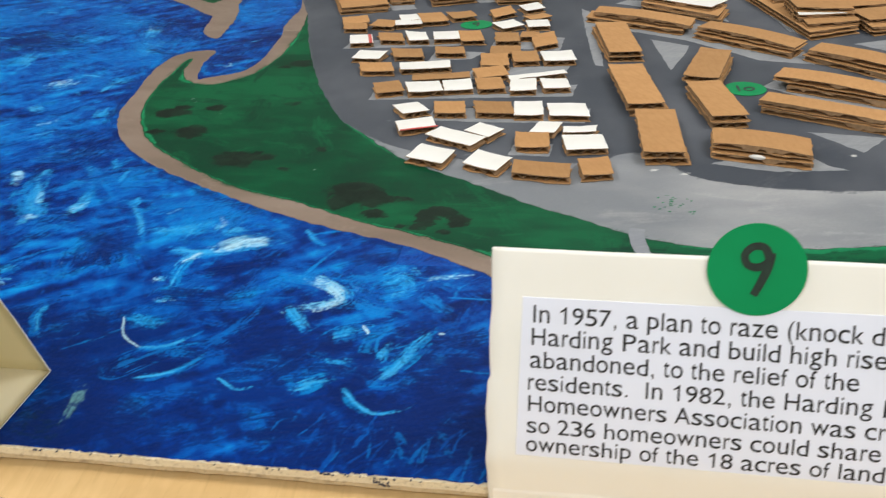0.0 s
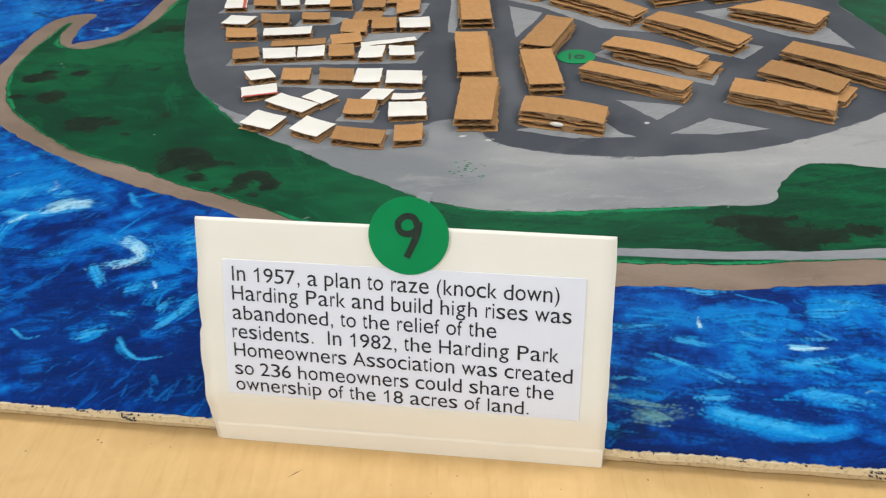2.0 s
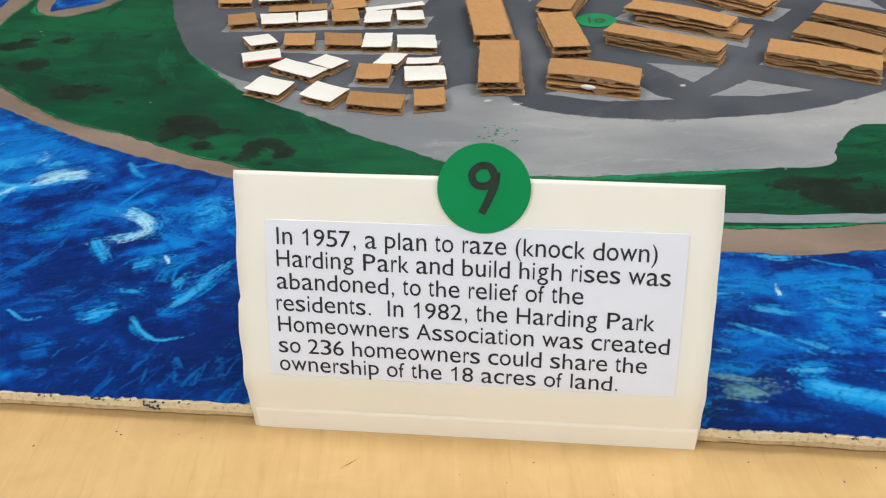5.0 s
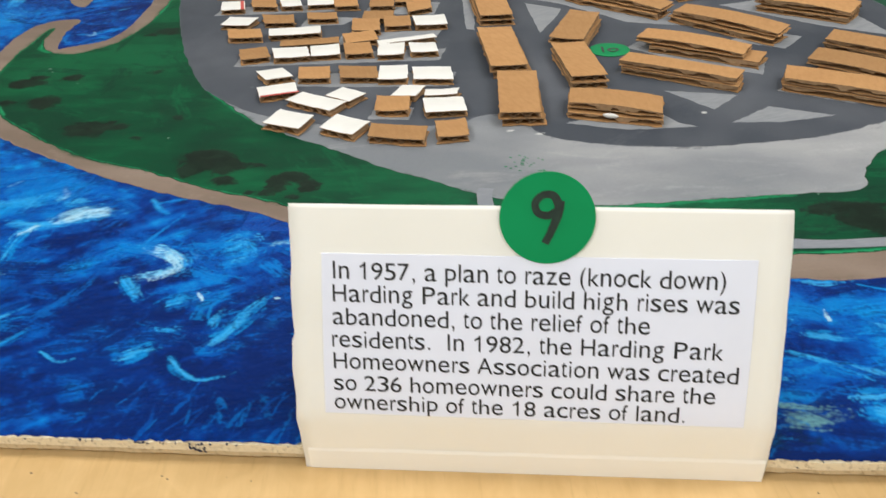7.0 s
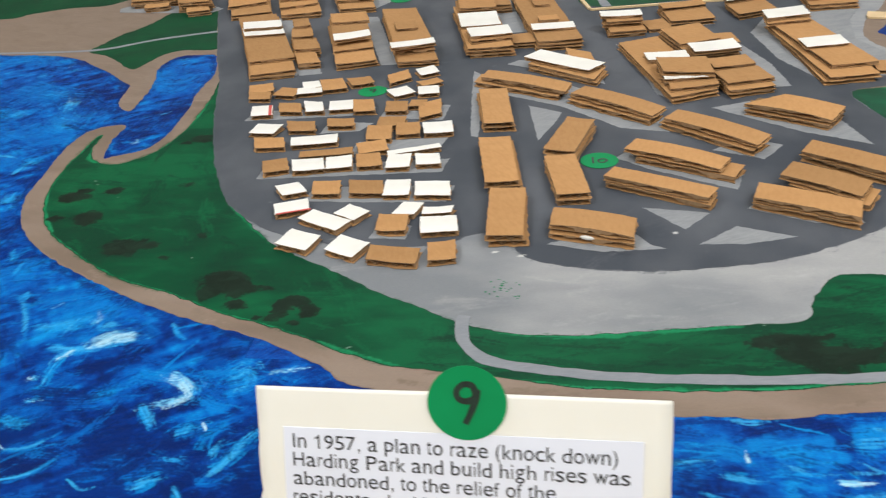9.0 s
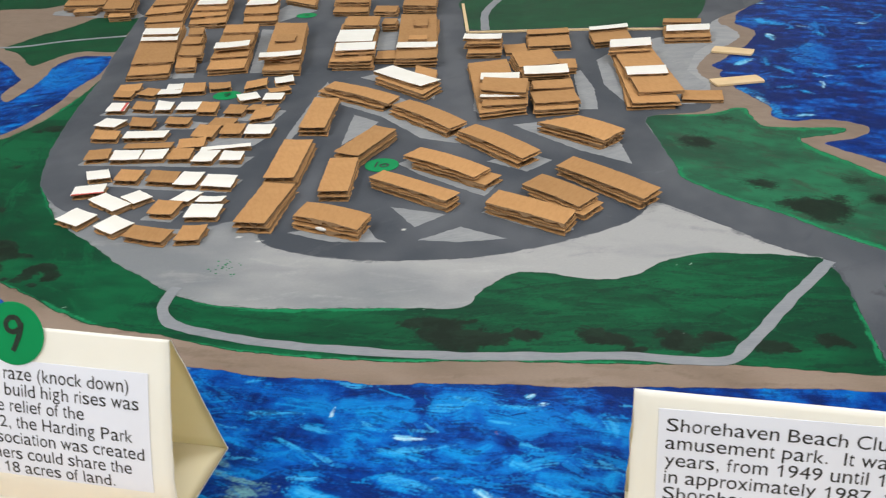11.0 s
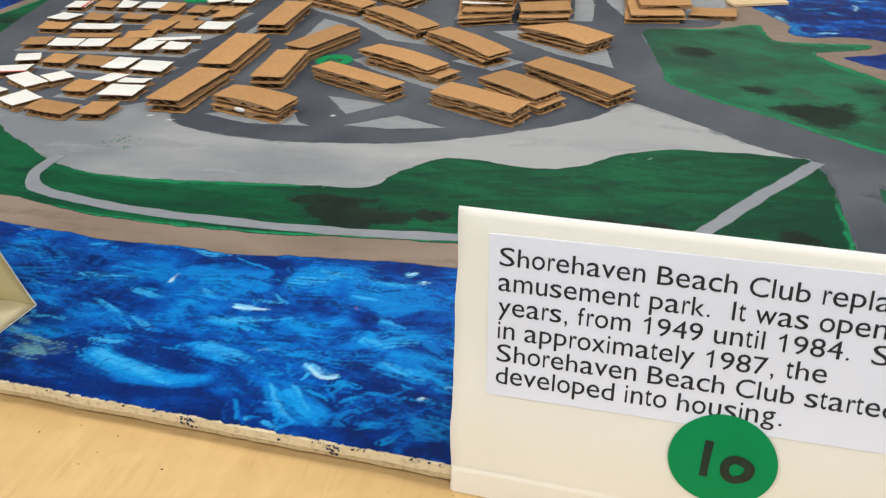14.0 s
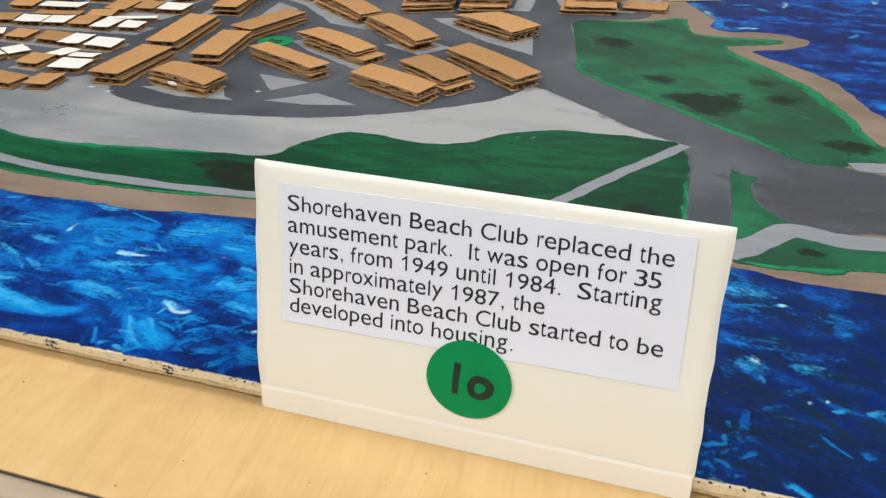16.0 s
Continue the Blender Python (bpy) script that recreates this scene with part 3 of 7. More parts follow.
lot((-0.0130, 0.5410), (-0.0011, 0.5222), (0.0056, 0.3918), (-0.0003, 0.3956), (-0.0075, 0.4693))
lot((0.2319, 0.6290), (0.2420, 0.5525), (0.2660, 0.4946), (0.3075, 0.5102), (0.3314, 0.5586), (0.3157, 0.6016), (0.3255, 0.6623), (0.3490, 0.7126), (0.3050, 0.7261), (0.2557, 0.6862))
lot((-0.1403, 0.3241), (-0.0791, 0.3289), (-0.0127, 0.3339), (-0.0105, 0.3554), (-0.1401, 0.3435))
lot((-0.0971, 0.2911), (-0.0505, 0.2889), (-0.0045, 0.2897), (-0.0013, 0.3130), (-0.0951, 0.3116))
lot((-0.0433, 0.2423), (-0.0209, 0.2416), (-0.0206, 0.2582), (-0.0413, 0.2610))
lot((-0.1861, 0.4320), (-0.0871, 0.4409), (-0.0830, 0.4576), (-0.1829, 0.4531))
lot((-0.0758, 0.4356), (-0.0254, 0.4272), (-0.0230, 0.4590), (-0.0718, 0.4629))
lot((-0.1164, 0.4032), (-0.0860, 0.4080), (-0.0780, 0.4235), (-0.1144, 0.4282))
lot((-0.0836, 0.3639), (-0.0200, 0.3764), (-0.0158, 0.3935), (-0.0823, 0.3867))
lot((-0.1713, 0.5397), (-0.1514, 0.5444), (-0.2305, 0.7457), (-0.2549, 0.7365))
lot((-0.1004, 0.5626), (-0.0860, 0.5652), (-0.1363, 0.7282), (-0.1538, 0.7295))
lot((0.0034, 0.6514), (0.0267, 0.6546), (-0.0020, 0.7950), (-0.0184, 0.7569))
lot((-0.1699, 0.7544), (-0.1476, 0.7616), (-0.1190, 0.8235), (-0.1657, 0.8597), (-0.1693, 0.8344))
lot((0.0150, 0.5567), (0.0310, 0.5466), (0.0888, 0.5058), (0.0985, 0.4990), (0.0931, 0.5434), (0.0244, 0.5677))
lot((-0.2132, 0.5312), (-0.1732, 0.5413), (-0.1778, 0.5550), (-0.2205, 0.5448))
lot((0.2267, 0.4841), (0.2403, 0.4858), (0.2343, 0.5405), (0.2190, 0.5937), (0.2118, 0.5901))
lot((0.1462, 0.4636), (0.1379, 0.4729), (0.1283, 0.5293), (0.1187, 0.5664), (0.1096, 0.6067), (0.1192, 0.5980))
lot((0.2711, 0.4979), (0.3195, 0.5060), (0.3122, 0.5146), (0.2742, 0.5122))
lot((0.1901, 0.4723), (0.2267, 0.4841), (0.2264, 0.4904), (0.1887, 0.4847))
lot((0.1624, 0.6701), (0.2054, 0.6611), (0.1888, 0.6566), (0.1629, 0.6608))

lot((-0.4720, 0.8060), (-0.4640, 0.7890), (-0.4000, 0.7780), (-0.3420, 0.7740), (-0.3340, 0.7880), (-0.3480, 0.8000), (-0.4600, 0.8200))

# footpaths
for name, pts, width, label in (
    ("shore_path", [(0.0226, 0.1640), (0.0218, 0.1560), (0.0250, 0.1410), (0.0367, 0.1280), (0.0600, 0.1220), (0.0980, 0.1180), (0.1460, 0.1180), (0.1926, 0.1211), (0.2330, 0.1267), (0.2689, 0.1321), (0.3150, 0.1345), (0.3265, 0.1480), (0.3367, 0.1650), (0.3500, 0.1900), (0.3648, 0.2150), (0.3800, 0.2412)], 0.0066, "grey painted footpath along the shore"),
    ("creek_path", [(-0.6467, 0.6315), (-0.5270, 0.6370), (-0.4210, 0.6380), (-0.3640, 0.6700), (-0.3060, 0.6930)], 0.006, "pale grey footpath by the creek"),
    ("point_path", [(0.4050, 0.1308), (0.4170, 0.1444), (0.4299, 0.1599), (0.4472, 0.1569), (0.4694, 0.1581), (0.5243, 0.1621)], 0.012, "pale grey footpath on the point"),
    ("headland_path", [(0.4575, 0.2377), (0.4729, 0.2402), (0.5158, 0.2432)], 0.010, "pale grey footpath on the headland"),
    ("north_path", [(0.1052, 0.7379), (0.0924, 0.8198), (0.0981, 0.8974)], 0.010, "pale grey path in the northern park"),
):
    line = ribbon(pts, width)
    if area_of(line) < 0:
        line = line[::-1]
    bm = bmesh.new()
    prism(bm, line, 0.0003, 0.00058)
    part(name, bm, PATH_GREY, board, label)


def blotch(x, y, rx, ry, seed, turn=0.0):
    """An uneven dab of dark paint."""
    rnd = random.Random(seed)
    pts = []
    for k in range(14):
        a = 2 * math.pi * k / 14
        r = rnd.uniform(0.7238, 1.1128)
        u, v = rx * r * math.cos(a), ry * r * math.sin(a)
        pts.append((x + u * math.cos(turn) - v * math.sin(turn), y + u * math.sin(turn) + v * math.cos(turn)))
    return pts


# fresh green brush rims along the parks
RIMS = [
    ([(0.0356, 0.1150), (0.0730, 0.1096), (0.1110, 0.1085), (0.1620, 0.1115), (0.2090, 0.1185), (0.2675, 0.1252), (0.3321, 0.1313)], 0.0024),
    ([(0.0361, 0.1510), (0.0720, 0.1485), (0.1009, 0.1510), (0.1301, 0.1560), (0.1558, 0.1600)], 0.0022),
    (GREEN_WEST[2:-2], 0.0011), ([(-0.2882, 0.3818), (-0.2843, 0.3627), (-0.2750, 0.3547)], 0.0016),
    ([(-0.2370, 0.4919), (-0.2299, 0.4399), (-0.2329, 0.3998)], 0.0018),
    ([(-0.2840, 0.3030), (-0.2680, 0.2720), (-0.2500, 0.2490)], 0.0014), ([(-0.0510, 0.1410), (-0.0280, 0.1300), (-0.0039, 0.1220)], 0.0018),
    (GREEN_TOWN[10:15], 0.0018), (EAST_PARK[2:9], 0.005), (EAST_PARK[15:24], 0.007),
    (EAST_PARK[9:14], 0.007), (PARK_ROADSIDE[3:14], 0.0045),
    ([(0.3872, 0.1412), (0.3869, 0.1664), (0.3850, 0.2026)], 0.0018), ([(0.4120, 0.1262), (0.4291, 0.1263), (0.4640, 0.1349)], 0.002),
]


TINTS = [(0.0, (0.0020, 0.0165, 0.1210)), (0.12, (0.0010, 0.0349, 0.2420)), (0.3, (0.0010, 0.1162, 0.4985)), (0.55, (0.0040, 0.2980, 0.7200)), (0.8, (0.1000, 0.5200, 0.8250)), (1.0, (0.6195, 0.7938, 0.8422))]


def tint_of(tone):
    for (a, ca), (b, cb) in zip(TINTS, TINTS[1:]):
        if tone <= b:
            f = max(0.0, (tone - a) / (b - a))
            return tuple(p + (q - p) * f for p, q in zip(ca, cb))
    return TINTS[-1][1]


# ---- the water's paint, laid stroke by stroke on fine sheets ----
GRIT = [np.random.RandomState(k).rand(64, 64) for k in range(8)]


def grit(a, b, seed=0):
    """Smooth random values from 0 to 1 over a plane."""
    t = GRIT[seed % 8]
    a, b = a + 17.3 * (seed // 8), b + 5.1 * (seed // 8)
    i, j = np.floor(a).astype(int), np.floor(b).astype(int)
    u, v = a - i, b - j
    u, v = u * u * (3 - 2 * u), v * v * (3 - 2 * v)
    i, j, k, l = i % 64, j % 64, (i + 1) % 64, (j + 1) % 64
    return (t[i, j] * (1 - u) + t[k, j] * u) * (1 - v) + (t[i, l] * (1 - u) + t[k, l] * u) * v


def clouds(x, y, size, seed=0):
    return sum(grit(x / size * 2 ** k, y / size * 2 ** k, seed + 3 * k) * 0.5 ** k for k in range(4)) / 1.875


def within(x, y, poly):
    hit = np.zeros(x.shape, bool)
    for (ax, ay), (bx, by) in zip(poly, poly[1:] + poly[:1]):
        if ay != by:
            hit ^= ((ay > y) != (by > y)) & (x < (bx - ax) * (y - ay) / (by - ay) + ax)
    return hit


class Canvas:
    """A stretch of the board on which wet paint is mixed: a colour and a thickness for each small cell."""

    def __init__(self, x0, x1, y0, y1, step):
        self.nx, self.ny = int(round((x1 - x0) / step)) + 1, int(round((y1 - y0) / step)) + 1
        self.x0, self.y0, self.dx, self.dy = x0, y0, (x1 - x0) / (self.nx - 1), (y1 - y0) / (self.ny - 1)
        self.x, self.y = np.meshgrid(x0 + self.dx * np.arange(self.nx), y0 + self.dy * np.arange(self.ny))
        self.high = np.zeros(self.x.shape)
        self.colour = None

    def coat(self, field, low, middle, high):
        """A first coat between three colours, by a field from 0 to 1."""
        self.colour = np.stack([np.interp(field, (0.3, 0.5, 0.7), (low[k], middle[k], high[k])) for k in range(3)], -1)

    def ground(self, tone):
        """The first coat: the tint of a tone for each cell."""
        at = [a for a, _ in TINTS]
        self.colour = np.stack([np.interp(tone, at, [c[k] for _, c in TINTS]) for k in range(3)], -1)

    def stroke(self, line, width, colour, load, thick, seed, dry, rough):
        pad = width * 0.7
        lo, hi = line.min(0) - pad, line.max(0) + pad
        i0, i1 = max(0, int((lo[0] - self.x0) / self.dx)), min(self.nx, int((hi[0] - self.x0) / self.dx) + 2)
        j0, j1 = max(0, int((lo[1] - self.y0) / self.dy)), min(self.ny, int((hi[1] - self.y0) / self.dy) + 2)
        if i1 - i0 < 2 or j1 - j0 < 2:
            return
        x, y = self.x[j0:j1, i0:i1], self.y[j0:j1, i0:i1]
        best, along, side, run = np.full(x.shape, 9.0), np.zeros(x.shape), np.zeros(x.shape), 0.0
        for (ax, ay), (bx, by) in zip(line, line[1:]):
            ux, uy = bx - ax, by - ay
            ln = math.hypot(ux, uy) or 1e-9
            ux, uy = ux / ln, uy / ln
            t = np.clip((x - ax) * ux + (y - ay) * uy, 0, ln)
            off = np.hypot(x - ax - t * ux, y - ay - t * uy)
            near = off < best
            best = np.where(near, off, best)
            along = np.where(near, run + t, along)
            side = np.where(near, np.sign((y - ay) * ux - (x - ax) * uy) * off, side)
            run += ln
        f = along / run
        v = side / (width / 2) * (1 + 0.5 * (grit(along / 0.005, side / 0.004, seed) - 0.5))
        body = 0.62 + 0.38 * np.sin(np.pi * np.clip(0.12 + 0.8 * f, 0, 1))
        v = v / body
        hair = grit(side / 0.0008 + 40, along / 0.009, seed + 1) * 0.6 + grit(side / 0.0022 + 9, along / 0.018, seed + 2) * 0.4
        crumb = grit(x / 0.0010, y / 0.0010, seed + 3) * 0.6 + grit(x / 0.004, y / 0.004, seed + 4) * 0.4
        wet = load * (1 - 0.75 * np.abs(v) ** 2) * np.clip(f / 0.10 + 0.1, 0, 1) - dry * f ** 2
        a = np.clip((wet + rough * (1.25 * (hair - 0.5) + 1.0 * (crumb - 0.5)) - 0.14) / 0.5, 0, 1) * np.clip((1.2 - np.abs(v)) / 0.25, 0, 1)
        a = a * a * (3 - 2 * a)
        a *= min(1.0, 0.35 + load * 0.7)
        shade = (1 + rough * (0.32 * hair - 0.16))[..., None]
        patch = self.colour[j0:j1, i0:i1]
        patch += (np.array(colour) * shade - patch) * a[..., None]
        self.high[j0:j1, i0:i1] += a * (thick * (0.35 + 0.9 * hair) - 0.45 * self.high[j0:j1, i0:i1])

    def sheet(self, name, label, edge=None, level=0.00002, on=(), off=()):
        """The painted sheet, left out where the land lies over it."""
        x, y = self.x, self.y.copy()
        if edge is not None:
            y += (edge - y[0])[None, :] * np.clip(1 - np.arange(self.ny) / 12, 0, 1)[:, None]
        every = lambda m: m[:-1, :-1] & m[1:, :-1] & m[:-1, 1:] & m[1:, 1:]
        outline = lambda poly: flowing(poly, 12, 0.0012)
        if on:
            keep = every(np.logical_or.reduce([within(x, y, outline(p)) for p in on]))
            for p in off:
                keep &= ~every(within(x, y, outline(p)))
        else:
            keep = ~every(within(x, y, LAND))
        ids = np.arange(x.size).reshape(x.shape)
        quads = np.stack([ids[:-1, :-1], ids[:-1, 1:], ids[1:, 1:], ids[1:, :-1]], -1)[keep]
        used = np.zeros(x.size, bool)
        used[quads.ravel()] = True
        slot = np.cumsum(used) - 1
        quads = slot[quads]
        z = level + np.minimum(self.high, 0.00003 if on else 0.00014)
        spots = np.stack([x, y, z], -1).reshape(-1, 3)[used]
        me = bpy.data.meshes.new(name)
        me.vertices.add(len(spots))
        me.vertices.foreach_set("co", spots.ravel())
        me.loops.add(quads.size)
        me.loops.foreach_set("vertex_index", quads.ravel())
        me.polygons.add(len(quads))
        me.polygons.foreach_set("loop_start", np.arange(0, quads.size, 4))
        me.polygons.foreach_set("use_smooth", np.ones(len(quads), bool))
        me.update(calc_edges=True)
        hue = me.color_attributes.new("hue", "FLOAT_COLOR", "POINT")
        hue.data.foreach_set("color", np.concatenate([self.colour.reshape(-1, 3)[used], np.ones((len(spots), 1))], 1).astype(np.float32).ravel())
        me.materials.append(DULL if on else WET)
        ob = new(name, me)
        ob.parent = board
        return tagged(ob, label, kind="stuff")


NEAR = Canvas(-0.32, 0.64, 0.0010, 0.1250, 0.00045)
SEA = [NEAR, Canvas(-0.776, -0.08, 0.1250, 0.6900, 0.0012), Canvas(0.3200, 0.716, 0.1250, 1.150, 0.0018), Canvas(-0.776, -0.32, 0.0010, 0.1250, 0.003), Canvas(0.64, 0.716, 0.0010, 0.1250, 0.003)]


def first_coat(x, y):
    """How light the first coat of blue is: deep along the near edge and to the east, lighter in the west."""
    u, v = 0.8 * x + 0.6 * y, 0.8 * y - 0.6 * x
    south = (x > 0.03)
    u, v = np.where(south, x, u), np.where(south, y + 0.12 * x, v)
    tone = 0.16 + 0.42 * (clouds(x, y * 1.4, 0.045, 1) - 0.5) + 0.75 * (clouds(u * 0.45, v, 0.008, 2) - 0.5) + 0.3 * (clouds(u, v * 0.5, 0.004, 5) - 0.5)
    tone += 0.08 * np.clip((y - 0.11) / 0.06, 0, 1) * (x < 0)
    tone += 0.06 * np.clip(1 - ((x - 0.20) / 0.11) ** 2, 0, 1) * np.clip(1 - ((y - 0.058) / 0.04) ** 2, 0, 1)
    tone -= 0.08 * np.clip((0.05 - y) / 0.05, 0, 1) + 0.17 * np.clip((x - 0.37) / 0.05, 0, 1) * (y < 0.125)
    tone -= 0.05 * np.clip((0.08 - y) / 0.03, 0, 1) * (x < 0.02) + 0.06 * (y > 0.125) * (x > 0.3)
    return np.clip(tone, 0.0, 0.6)


for canvas in SEA:
    canvas.ground(first_coat(canvas.x, canvas.y))
strokes = [0]


def brush(pts, width, colour, load=0.7, thick=0.00009, dry=0.35, steps=5, on=SEA, rough=1.0):
    line = np.array(flowing(pts, steps, 0.0006, False))
    strokes[0] += 1
    for canvas in on:
        canvas.stroke(line, width, colour, load, thick, strokes[0], dry, rough)


TONES = {"azure": 0.40, "light": 0.62, "foam": 0.93, "haze": 0.40, "deep": 0.02}
ODD = {"moss": (0.15, 0.36, 0.38), "deepgreen": (0.003, 0.022, 0.062), "fleck": (0.50, 0.22, 0.10)}


def wave(tone, width, *pts):
    """A stroke that stands out: several dry passes of the brush, each a little beside the other, lightest last."""
    if tone in ODD or width < 0.0016:
        for k in range(2 if tone == "moss" else 1):
            brush(pts, width * (1.5 - 0.6 * k), ODD.get(tone) or tint_of(TONES[tone]), 0.45 if tone in ODD else 0.75, rough=0.8)
        return
    rnd = random.Random(strokes[0])
    top, passes, force = {"azure": (0.42, 3, 0.46), "light": (0.66, 4, 0.5), "foam": (0.92, 4, 0.56), "haze": (0.38, 2, 0.32), "deep": (0.0, 3, 0.46)}[tone]
    for k in range(passes):
        last = k == passes - 1
        f = k / max(1, passes - 1)
        drift = width * 0.35 * (1 - 0.6 * f)
        dx, dy = rnd.gauss(0, drift), rnd.gauss(0, drift)
        moved = [(x + dx + rnd.gauss(0, width * 0.12), y + dy + rnd.gauss(0, width * 0.12)) for x, y in pts]
        shade = top if tone == "deep" else top - (1 - f) * rnd.uniform(0.10, 0.34)
        brush(moved, width * (1.9 - 0.8 * f) * rnd.uniform(0.85, 1.15), tint_of(max(0.0, shade)), force * rnd.uniform(0.8, 1.1), 0.00012 if last else 0.00007, rough=0.75 + 0.2 * f)


def wash(width, *pts):
    """A broad, smooth patch of azure laid wet, with a few lighter streaks in it."""
    rnd = random.Random(strokes[0])
    brush(pts, width * 1.25, tint_of(rnd.uniform(0.32, 0.39)), 0.85, 0.00003, 0.05, 6, rough=0.35)
    brush(pts, width * 0.9, tint_of(rnd.uniform(0.42, 0.52)), 0.66, 0.00005, 0.2, 6, rough=0.5)


def scumble(number, where, turn, spread, length, width, tones, load=(0.25, 0.55), clump=None, seed=1, colours=None, thick=0.00006):
    """Strokes thrown loosely over a stretch of water; clump keeps them in patches."""
    rnd = random.Random(seed)
    x0, x1, y0, y1 = where
    for k in range(number):
        x, y = rnd.uniform(x0, x1), rnd.uniform(y0, y1)
        a = radians(turn + rnd.gauss(0, spread))
        ln, wd = length * rnd.uniform(0.5, 1.4), width * rnd.uniform(0.5, 1.4)
        bend = rnd.gauss(0, 0.35)
        colour = rnd.choice(colours) if colours else tint_of(rnd.choice(tones))
        force = rnd.uniform(*load)
        if inside(x, y, LAND) or clump is not None and noise.noise(Vector((x * 26, y * 34, clump))) < 0.04:
            continue
        pts = [(x + ln * t * math.cos(a + bend * t), y + ln * t * math.sin(a + bend * t)) for t in (-0.5, 0.0, 0.5)]
        brush(pts, wd, colour, force, thick, 0.3, 3)


WEST, SOUTH, EAST = (-0.42, 0.03, 0.05, 0.27), (0.02, 0.42, 0.006, 0.105), (0.40, 0.64, 0.004, 0.120)
FAR_WEST, FAR_EAST, FRONT = (-0.70, -0.23, 0.18, 0.67), (0.34, 0.70, 0.26, 0.95), (-0.32, 0.42, 0.002, 0.040)
# dull passes that break up the first coat
scumble(420, WEST, 30, 35, 0.030, 0.008, (0.0, 0.04, 0.10, 0.16, 0.26), (0.2, 0.5), seed=2)
scumble(420, FAR_WEST, 25, 30, 0.040, 0.010, (0.0, 0.08, 0.26, 0.36), (0.2, 0.5), seed=3)
scumble(380, SOUTH, -6, 16, 0.028, 0.007, (0.0, 0.03, 0.10, 0.18, 0.28), (0.2, 0.5), seed=4)
scumble(180, FRONT, 3, 12, 0.034, 0.008, (0.0, 0.04, 0.12), (0.3, 0.55), seed=5)
scumble(300, EAST, -24, 14, 0.034, 0.007, (0.0, 0.0, 0.0, 0.05), (0.25, 0.55), seed=6)
scumble(170, EAST, -30, 10, 0.045, 0.007, (), (0.3, 0.55), seed=7, colours=[(0.004, 0.022, 0.052), (0.003, 0.018, 0.065)])
scumble(420, FAR_EAST, 20, 45, 0.030, 0.010, (0.0, 0.0, 0.0, 0.06), (0.3, 0.6), seed=8)
scumble(260, FAR_EAST, 10, 40, 0.034, 0.011, (), (0.3, 0.6), seed=15, colours=[(0.012, 0.014, 0.105), (0.008, 0.012, 0.090), (0.016, 0.018, 0.120)])
# azure in patches
scumble(190, (-0.42, 0.03, 0.095, 0.27), 28, 28, 0.024, 0.007, (0.30, 0.38, 0.48), (0.2, 0.5), 3.0, 9)
scumble(230, (-0.32, 0.03, 0.002, 0.075), 12, 20, 0.036, 0.012, (0.0, 0.0, 0.02, 0.06), (0.35, 0.62), seed=14)
scumble(380, FAR_WEST, 25, 24, 0.032, 0.009, (0.32, 0.40, 0.50), (0.25, 0.55), 3.0, 10)
scumble(200, SOUTH, -8, 16, 0.024, 0.008, (0.28, 0.36, 0.46), (0.2, 0.5), 8.0, 11)
scumble(150, FAR_EAST, 15, 40, 0.022, 0.007, (0.26, 0.36, 0.46), (0.25, 0.5), 12.0, 12)
scumble(22, EAST, -10, 20, 0.018, 0.005, (0.10, 0.18, 0.26), (0.2, 0.4), seed=13)
# dark rims where the water was cut in along the shore
for a, b in zip(LAND, LAND[1:]):
    if math.dist(a, b) < 0.12 and not (a[1] < 0.13 and a[0] > 0.36):
        for k in range(2):
            rr = random.Random(int(a[0] * 9000 + k))
            s = rr.uniform(-0.002, 0.005)
            nx, ny = (b[1] - a[1]) / math.dist(a, b), -(b[0] - a[0]) / math.dist(a, b)
            brush([(a[0] - nx * -s, a[1] - ny * -s), (b[0] + nx * s, b[1] + ny * s)], rr.uniform(0.007, 0.011), tint_of(rr.choice((0.0, 0.03, 0.07))), rr.uniform(0.3, 0.65), 0.00004, 0.1, 3)
# the strokes that stand out
wave("foam", 0.0051, (-0.1147, 0.1092), (-0.1050, 0.1060), (-0.0976, 0.0987), (-0.1011, 0.0925), (-0.1098, 0.0889), (-0.1159, 0.0871))
wave("light", 0.0037, (-0.1144, 0.0879), (-0.1092, 0.0807), (-0.1035, 0.0741))
wave("azure", 0.0111, (-0.1314, 0.1146), (-0.1199, 0.1126), (-0.1074, 0.1107), (-0.1013, 0.1158))
wave("azure", 0.0143, (-0.1006, 0.1098), (-0.0894, 0.1154), (-0.0818, 0.1206), (-0.0724, 0.1149))
wave("light", 0.0094, (-0.0802, 0.1106), (-0.0742, 0.1148), (-0.0681, 0.1083))
wave("light", 0.0047, (-0.0773, 0.1003), (-0.0672, 0.1045))
wave("azure", 0.0091, (-0.0912, 0.0967), (-0.0811, 0.0880), (-0.0693, 0.0850))
wave("azure", 0.0087, (-0.0618, 0.0980), (-0.0485, 0.0877))
wave("foam", 0.0021, (-0.0639, 0.1148), (-0.0539, 0.1176), (-0.0451, 0.1195))
wave("azure", 0.0090, (-0.0576, 0.1115), (-0.0428, 0.1070))
wave("light", 0.0071, (-0.1986, 0.1433), (-0.1829, 0.1486), (-0.1681, 0.1563))
wave("azure", 0.0129, (-0.1995, 0.1641), (-0.1863, 0.1686), (-0.1672, 0.1753))
wave("azure", 0.0062, (-0.2337, 0.1755), (-0.2068, 0.1788))
wave("light", 0.0044, (-0.1859, 0.1299), (-0.1730, 0.1281), (-0.1570, 0.1300), (-0.1421, 0.1358))
